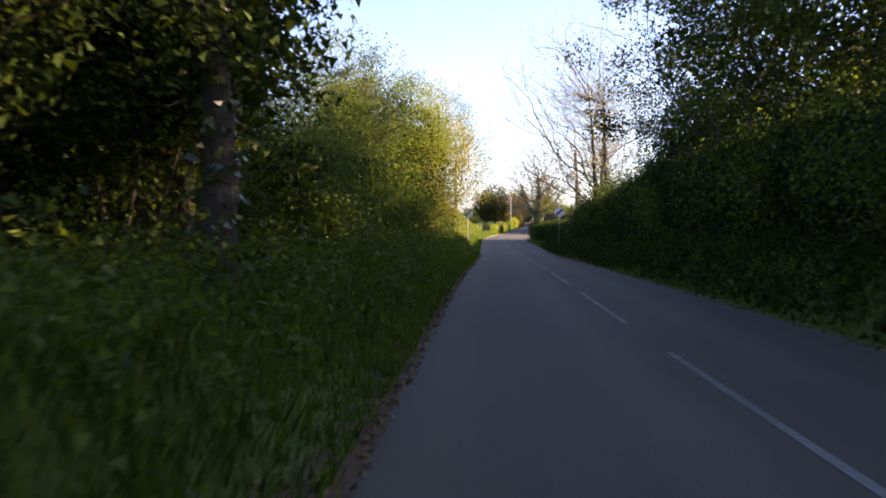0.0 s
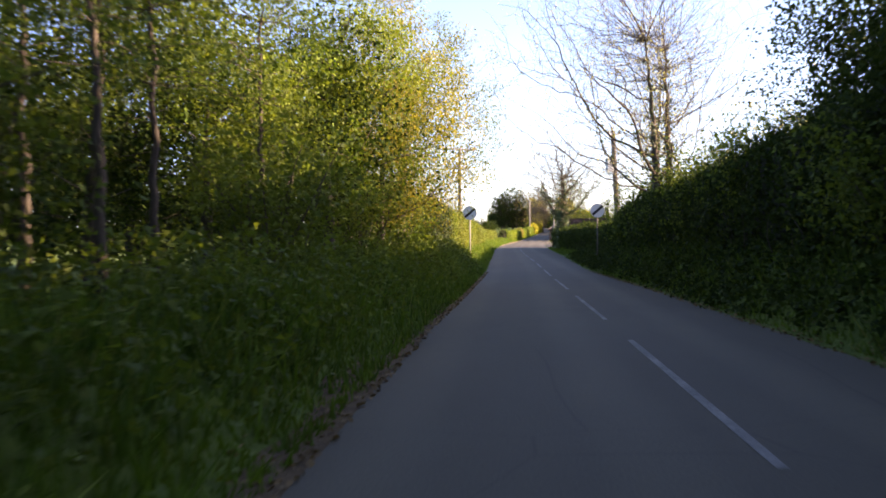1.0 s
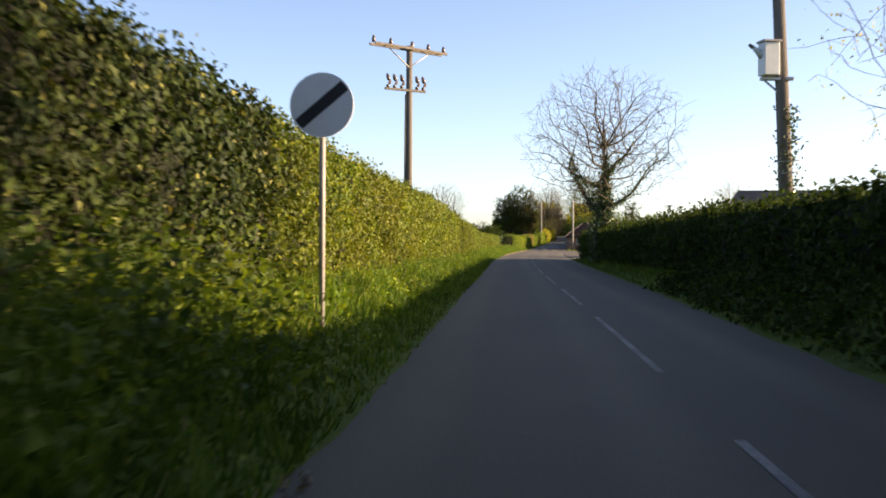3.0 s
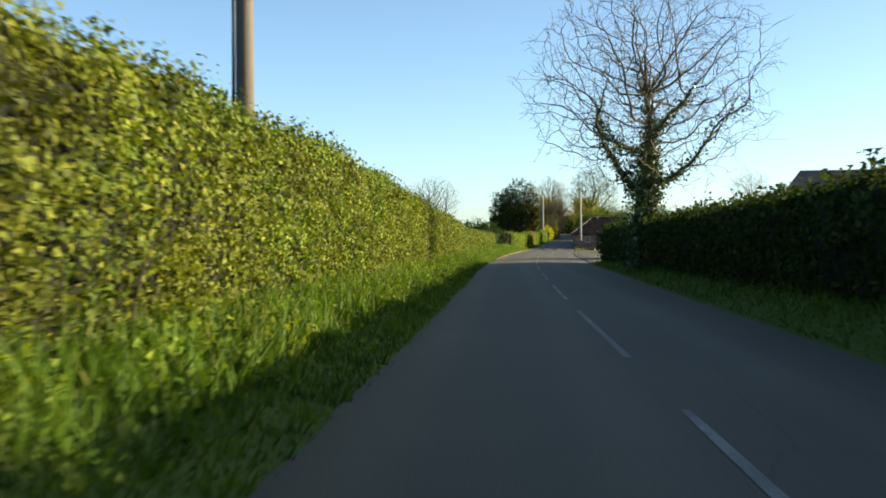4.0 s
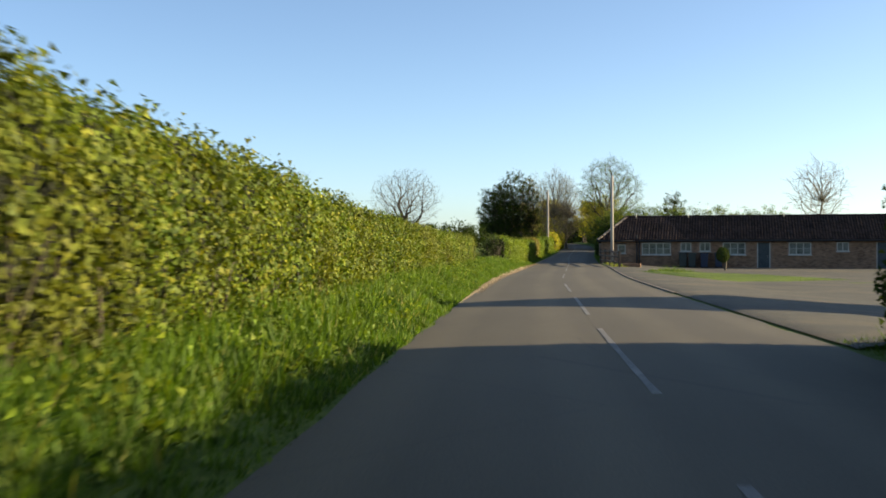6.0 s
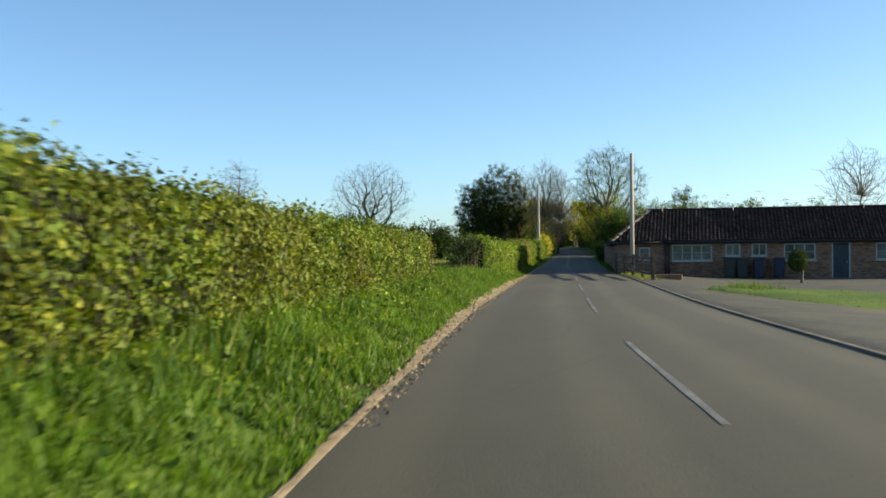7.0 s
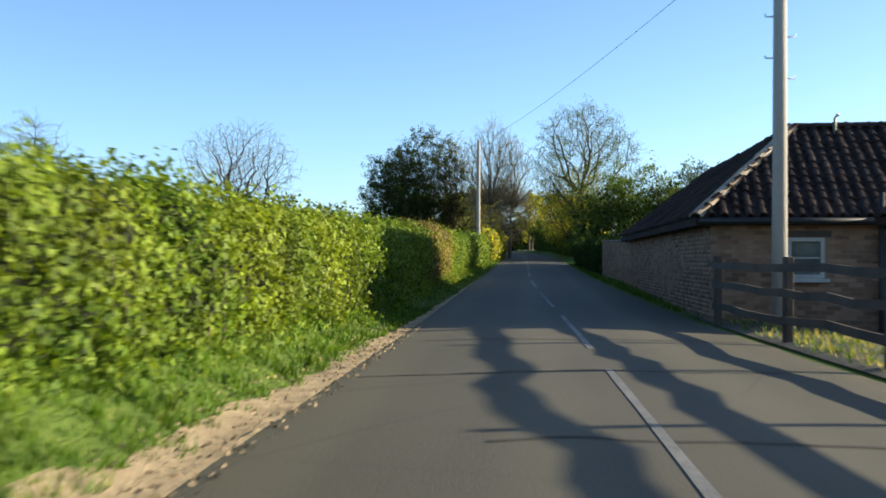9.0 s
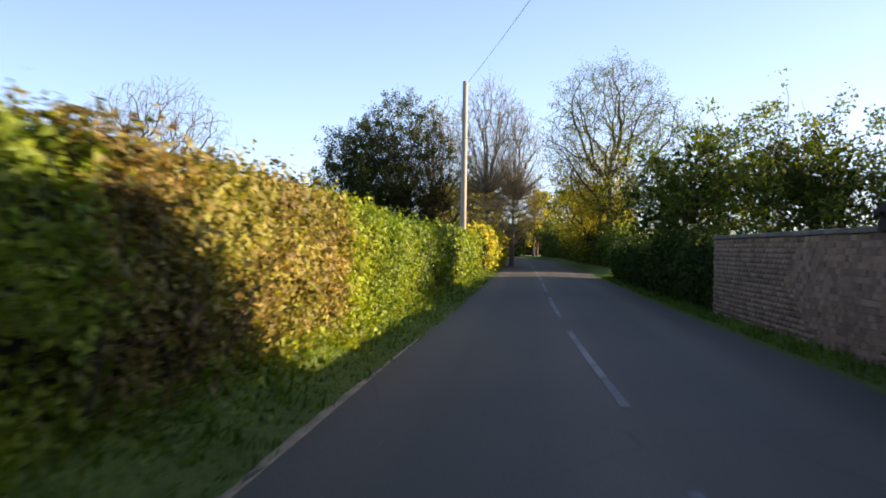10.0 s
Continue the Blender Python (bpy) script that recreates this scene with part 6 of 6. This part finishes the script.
blades("field_grass", x, y, 0.085 * np.clip(0.8 + 0.4 * soft_noise(x, y, 75, 3.0), 0.4, 1.3) * r_.uniform(0.5, 1.3, len(x)), np.full(len(x), 0.03), FIELD_GRASS, "mown yellow-green grass of the field", 510)
# grass island in the yard: four corners, blended
ISLE = np.array([(14.3, 173.2), (16.2, 163.6), (24.0, 168.0), (19.6, 179.0)])


def isle(u, v):
    u, v = np.asarray(u)[..., None], np.asarray(v)[..., None]
    return ISLE[0] * (1 - u) * (1 - v) + ISLE[1] * u * (1 - v) + ISLE[2] * u * v + ISLE[3] * (1 - u) * v


gu, gv = np.meshgrid(np.linspace(0, 1, 15), np.linspace(0, 1, 15), indexing="ij")
spots = isle(gu, gv)
rise_ = np.sin(np.pi * gu) ** 0.5 * np.sin(np.pi * gv) ** 0.5
wob = 0.25 * soft_noise(spots[..., 0], spots[..., 1], 61, 2.0)
mound = np.stack([spots[..., 0] + wob, spots[..., 1] + wob, ground_z(spots[..., 0], spots[..., 1]) + 0.02 + 0.2 * rise_ + 0.05 * soft_noise(spots[..., 0], spots[..., 1], 62, 1.2) * rise_], -1).reshape(-1, 3)
ii, jj = np.meshgrid(np.arange(14), np.arange(14), indexing="ij")
tagged(new("grass_island", mesh_from("grass_island", mound, np.stack([ii * 15 + jj, (ii + 1) * 15 + jj, (ii + 1) * 15 + jj + 1, ii * 15 + jj + 1], -1).reshape(-1, 4), GROUND, True)), "low grassy mound in the yard", "mound", kind="structure")
iu, iv = r_.random(12000), r_.random(12000)
p_ = isle(iu, iv) + r_.normal(0, 0.1, (12000, 2))
hump = np.sin(np.pi * iu.clip(0.01, 0.99)) ** 0.5 * np.sin(np.pi * iv.clip(0.01, 0.99)) ** 0.5
isl = blades("island_grass", p_[:, 0], p_[:, 1], (0.05 + 0.16 * hump) * tufted(p_[:, 0], p_[:, 1]) + 0.3 * np.exp(-((p_[:, 0] - 16.5) ** 2 + (p_[:, 1] - 174) ** 2) / 1.2) * r_.uniform(0.5, 1.5, 12000), np.full(12000, 0.016), GRASS, "rough grass island in the yard", 507)


def weeds(n, seed, y0, y1, material, size, label, tall0=0.25):
    rng = np.random.default_rng(seed)
    k = n // 14
    x0, y0_, tall = scatter_left(k, y0, y1, seed + 1, 0.45)
    c = np.stack([x0, y0_, ground_z(x0, y0_)], -1)
    hgt = tall0 * tall * rng.uniform(0.5, 1.6, k)
    at = c.repeat(14, 0) + rng.normal(0, 0.13, (k * 14, 3)) * [1, 1, 0]
    at[:, 2] = ground_z(at[:, 0], at[:, 1]) + hgt.repeat(14) * rng.random(k * 14)
    v, f = leaf_arrays(at, np.tile([0.0, 0.0, 0.7], (len(at), 1)), size, rng, 0.6, corners=3)
    ob = new("verge_weeds", mesh_from("verge_weeds", v, f, material))
    tagged(ob, label, "weeds", kind="stuff")


weeds(60000, 520, -4, 66, LEAF_WOOD, 0.08, "nettles and leafy undergrowth on the woodland bank", 0.55)
weeds(40000, 530, 60, 260, LEAF_GREEN, 0.07, "leafy weeds in the verge grass", 0.2)


# undergrowth on the right bank, from the road's edge to the hedge, leaf darkened for shade
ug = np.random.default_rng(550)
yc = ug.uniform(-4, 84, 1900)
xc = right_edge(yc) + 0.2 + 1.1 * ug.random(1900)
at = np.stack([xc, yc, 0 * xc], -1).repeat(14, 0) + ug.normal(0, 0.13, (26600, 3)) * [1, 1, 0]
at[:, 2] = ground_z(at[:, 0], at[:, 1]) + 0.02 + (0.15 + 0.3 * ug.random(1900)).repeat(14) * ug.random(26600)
tagged(new("bank_undergrowth", mesh_from("bank_undergrowth", *leaf_arrays(at, np.tile([-0.3, 0.0, 0.7], (26600, 1)), 0.11, ug, 0.7, corners=3), LEAF_DARK)), "dark ivy and weeds, the bank's shade in their leaf tone", "undergrowth", kind="stuff")

# dead leaves and litter along the edges of the road by the wood
dl = np.random.default_rng(540)
y = dl.uniform(-4, 62, 5200)
off = np.abs(dl.normal(0, 0.22, 5200)) - 0.12
x = np.where(dl.random(5200) < 0.6, left_edge(y) - off, right_edge(y) + off)
at = np.stack([x, y, np.maximum(ground_z(x, y), np.where((x > left_edge(y)) & (x < right_edge(y)), road_top(x, y), -9)) + 0.012], -1)
tagged(new("dead_leaves", mesh_from("dead_leaves", *leaf_arrays(at, np.tile([0.0, 0.0, 1.6], (5200, 1)), 0.06, dl, 0.6), DEAD_LEAF)), "brown dead leaves along the road edge", "leaf litter", kind="stuff")


def undergrowth(centres, seed, leaf, label):
    rng = np.random.default_rng(seed)
    for x, y, r, h in centres:
        g = float(ground_z(x, y))
        top = thing("shrub", (x, y, g), label, "shrub", "woodland shrubs")
        stems = []
        ends = []
        for k in range(14):
            a = rng.uniform(0, 6.28)
            tip = np.array([x + math.cos(a) * r * rng.uniform(0.3, 1), y + math.sin(a) * r * rng.uniform(0.3, 1), g + h * rng.uniform(0.6, 1.05)])
            root = np.array([x + rng.normal(0, 0.12), y + rng.normal(0, 0.12), g - 0.05])
            mid = (root + tip) / 2 + rng.normal(0, 0.12, 3)
            stems.append(tube_arrays([root, mid, tip], [0.022, 0.015, 0.006], 4))
            ends += [mid, tip, (mid + tip) / 2]
        part("stemwork", mesh_from("stemwork", *joined(stems), BARK, True), top, "", "stuff")
        ends = np.array(ends)
        n = 3300
        at = ends[rng.integers(0, len(ends), n)] + rng.normal(0, 0.33, (n, 3)) * [1, 1, 0.9]
        at[:, 2] = np.maximum(at[:, 2], g + 0.05)
        part("leaves", mesh_from("leaves", *leaf_arrays(at, np.tile([0.3, -0.3, 0.5], (n, 1)), 0.088, rng, 1.0, corners=3), leaf), top, "", "stuff")


undergrowth([(-1.6, 6, 1.3, 2.2), (-2.4, 15, 1.4, 2.6), (-1.2, 20.5, 1.2, 1.8), (-2.6, 23, 1.4, 2.6), (-1.8, 29, 1.3, 2.4), (-0.6, 35.5, 1.1, 2.0), (-1.8, 40, 1.3, 2.6), (-0.3, 45.0, 1.2, 2.4), (0.2, 49, 1.1, 2.2), (0.2, 53.5, 1.0, 2.2), (-4.5, 12, 2, 3.0), (-5, 20, 2, 3.2), (-5, 27, 2, 3.2), (-4.5, 34, 2, 3.2), (-4.2, 42, 2, 3.2), (-3.5, 50, 1.8, 3.0)], 610, LEAF_WOOD, "leafy shrub under the woodland trees")
sr = np.random.default_rng(640)
undergrowth([(float(right_edge(y)) + sr.uniform(1.5, 2.3), float(y), sr.uniform(0.8, 1.2), sr.uniform(1.7, 2.5)) for y in np.arange(8, 64, 2.9)], 641, LEAF_WOOD, "loose leafy shrub on the shaded bank")
y = r_.uniform(-4, 60, 26000)
d = 0.1 + 1.7 * r_.random(len(y))
x = right_edge(y) + d
blades("bank_grass", x, y, 0.24 * tufted(x, y) * np.clip(0.35 + d, 0.35, 1.2) * r_.uniform(0.5, 1.4, len(x)), np.full(len(x), 0.013), GRASS, "long shaded grass on the right bank", 512)


# ---- pieces: bricks and tiles ----
def brick_rows(p0, direction, length, z_of, courses, out, skip=None):
    """Places (centre, scale) of bricks on a wall face, in stretcher bond."""
    spots = []
    for c in range(courses):
        k = 0
        s = 0.11 - 0.1125 * (c % 2)
        while s < length - 0.05:
            z = z_of(s) + 0.045 + 0.075 * c
            if s > 0.05 and not (skip and skip(s, z)):
                p = p0 + direction * s
                spots.append((p.x + out.x, p.y + out.y, z, s))
            s += 0.225
    return spots


def lay_bricks(parent, spots, turn, near, material, name="brick"):
    rng = np.random.default_rng(len(spots))
    mesh = place_box_mesh((0.213, 0.05, 0.063), 0.0, material, name)
    order = sorted(range(len(spots)), key=lambda i: near(spots[i]))
    rest = []
    base_shift = home(parent)
    for rank, i in enumerate(order):
        x, y, z, s = spots[i]
        m = pose(x, y, z, rng.normal(0, 0.6), rng.normal(0, 0.6), math.degrees(turn) + rng.normal(0, 0.8)) @ Matrix.Translation((0, rng.normal(0, 0.004), 0))
        if rank < 300:
            ob = new(name, mesh)
            ob.parent = parent
            ob.matrix_parent_inverse = base_shift
            ob.matrix_basis = m
        else:
            rest.append(np.array(m))
    if rest:
        cube = np.array([v.co for v in mesh.vertices])
        quads = np.array([list(p.vertices) for p in mesh.polygons])
        ms = np.array(rest)
        v = (np.einsum("nij,kj->nki", ms[:, :3, :3], cube) + ms[:, None, :3, 3]).reshape(-1, 3)
        f = (quads[None] + (np.arange(len(ms)) * len(cube))[:, None, None]).reshape(-1, 4)
        part("brickwork", mesh_from("brickwork", v, f, material), parent, "", "stuff")


# garden wall: face to the lane, and its coping
out_g = Vector((-gdir.y, gdir.x, 0))
lay_bricks(garden_wall, brick_rows(GW0, gdir, glen, lambda s: wall_z(s) - 0.06, 19, out_g * 0.085), gturn, lambda q: abs(q[3] - 2) + abs(q[2] - 1.2) * 2, BRICK)
cope_mesh = place_box_mesh((0.44, 0.3, 0.06), 0.012, COPING, "coping_stone")
k = 0
while 0.22 + 0.45 * k < glen:
    s = 0.22 + 0.45 * k
    p = GW0 + gdir * s
    ob = new("coping_stone", cope_mesh)
    ob.parent = garden_wall
    ob.matrix_parent_inverse = Matrix.Translation(-garden_wall.location)
    ob.matrix_basis = pose(p.x, p.y, wall_z(s) + 1.41, 0, 0, math.degrees(gturn))
    k += 1
# barn end wall and front wall
lay_bricks(end_wall, brick_rows(wpt(0, 0, 0), WD, WING_LEN, lambda s: B_BASE, 30, WN * 0.037), W_TURN, lambda q: abs(q[3] - 6) + abs(q[2] - 1.0) * 5, BRICK)
lay_bricks(front_wall, brick_rows(bpt(0, 0, 0), BD, 26.0, lambda s: B_BASE, 30, BN * 0.037, lambda s, z: any(o[1] - 0.1 < s < o[2] + 0.1 and o[3] - 0.06 < z < o[4] + 0.11 for o in OPENINGS)), B_TURN, lambda q: q[3], BRICK)


# pantiles
def tile_mesh():
    us = np.linspace(0, 1, 7)
    prof_z = 0.035 * np.sin(us * 2 * np.pi) + 0.02
    v = []
    for w, lift in ((0.0, 0.022), (0.33, 0.0)):
        for u, z in zip(us, prof_z):
            v.append((u * 0.235 - 0.1175, w, z + lift))
    for w, lift in ((0.0, 0.0),):
        for u, z in zip(us, prof_z):
            v.append((u * 0.235 - 0.1175, w, z + lift - 0.012))
    f = [(k, k + 1, k + 8, k + 7) for k in range(6)] + [(14 + k, 15 + k, k + 1, k) for k in range(6)]
    return mesh_from("pantile", v, f, TILE, False)


def lay_tiles(corner, along, upslope, width, rows_n, limit, near, parent):
    mesh = tile_mesh()
    normal = along.cross(upslope).normalized()
    turn = Matrix((along, upslope, normal)).transposed().to_4x4()
    rng = np.random.default_rng(rows_n + 9)
    spots = []
    for r in range(rows_n):
        for c in range(int(width / 0.2)):
            s, w = 0.1 + 0.2 * c, 0.285 * r
            if limit(s, w):
                spots.append((s, w))
    spots.sort(key=near)
    rest = []
    shift = home(parent)
    for rank, (s, w) in enumerate(spots):
        p = corner + along * s + upslope * w + normal * 0.012
        m = Matrix.Translation(p + normal * float(abs(rng.normal(0, 0.008)))) @ turn @ pose(0, 0, 0, rng.normal(0, 1.2), rng.normal(0, 1.2), rng.normal(0, 1.8))
        if rank < 300:
            ob = new("pantile", mesh)
            ob.parent = parent
            ob.matrix_parent_inverse = shift
            ob.matrix_basis = m
        else:
            rest.append(np.array(m))
    cube = np.array([v.co for v in mesh.vertices])
    quads = np.array([list(p.vertices) for p in mesh.polygons])
    ms = np.array(rest)
    if len(ms):
        v = (np.einsum("nij,kj->nki", ms[:, :3, :3], cube) + ms[:, None, :3, 3]).reshape(-1, 3)
        f = (quads[None] + (np.arange(len(ms)) * len(cube))[:, None, None]).reshape(-1, 4)
        part("tiling", mesh_from("tiling", v, f, TILE), parent, "", "stuff")


front_up = (roof_pts[4] - (roof_pts[0] + (roof_pts[1] - roof_pts[0]).normalized() * (HIP + EAVE_OUT))).normalized()
slope_len = (roof_pts[4] - (roof_pts[0] + BD * (HIP + EAVE_OUT))).length
lay_tiles(roof_pts[0], BD, front_up, 26.0, int(slope_len / 0.285) + 1, lambda s, w: s > (HIP + EAVE_OUT) * w / slope_len + 0.05 and w < slope_len - 0.15, lambda q: q[0] + q[1] * 0.5, roof)
lane_eave = roof_pts[3] - roof_pts[0]
lane_w = lane_eave.length
lane_dir = lane_eave.normalized()
foot = roof_pts[0] + lane_dir * (roof_pts[4] - roof_pts[0]).dot(lane_dir)
lane_up = (roof_pts[4] - foot).normalized()
lane_len = (roof_pts[4] - foot).length
s_a, s_b = (roof_pts[4] - roof_pts[0]).dot(lane_dir), (roof_pts[7] - roof_pts[0]).dot(lane_dir)
lay_tiles(roof_pts[3], -lane_dir, lane_up, lane_w, int(lane_len / 0.285) + 1, lambda s, w: (lane_w - s) > s_a * w / lane_len and (lane_w - s) < lane_w - (lane_w - s_b) * w / lane_len and w < lane_len - 0.12, lambda q: abs(q[0] - 7), roof)


def ridge_tiles(a, b, material, seed):
    rng = np.random.default_rng(seed)
    n = int((b - a).length / 0.36)
    ang = np.linspace(-1.25, 1.25, 7)
    v = [(u, 0.13 * math.sin(t), 0.13 * math.cos(t) - 0.05) for u in (-0.19, 0.19) for t in ang]
    v += [(u, 0.105 * math.sin(t), 0.105 * math.cos(t) - 0.05) for u in (-0.19, 0.19) for t in ang]
    f = [(k, k + 1, k + 8, k + 7) for k in range(6)] + [(14 + k + 1, 14 + k, 14 + k + 7, 14 + k + 8) for k in range(6)] + [(k + 1, k, 14 + k, 15 + k) for k in range(6)] + [(7 + k, 8 + k, 22 + k, 21 + k) for k in range(6)]
    mesh = mesh_from("ridge_tile", v, f, material, False)
    way = (b - a).normalized()
    turn = way.to_track_quat("X", "Z").to_matrix().to_4x4()
    for k in range(n):
        p = a + (b - a) * ((k + 0.5) / n)
        ob = new("ridge_tile", mesh)
        ob.parent = roof
        ob.matrix_parent_inverse = home(roof)
        ob.matrix_basis = Matrix.Translation(p + Vector((0, 0, 0.03))) @ turn @ pose(0, 0, 0, rng.normal(0, 2), rng.normal(0, 1.5), rng.normal(0, 2))


ridge_tiles(roof_pts[4], roof_pts[4] + (roof_pts[5] - roof_pts[4]) * 0.75, TILE, 1)
ridge_tiles(roof_pts[0], roof_pts[4], PALE_TILE, 2)
ridge_tiles(roof_pts[3], roof_pts[7], TILE, 3)
ridge_tiles(roof_pts[4], roof_pts[7], TILE, 4)
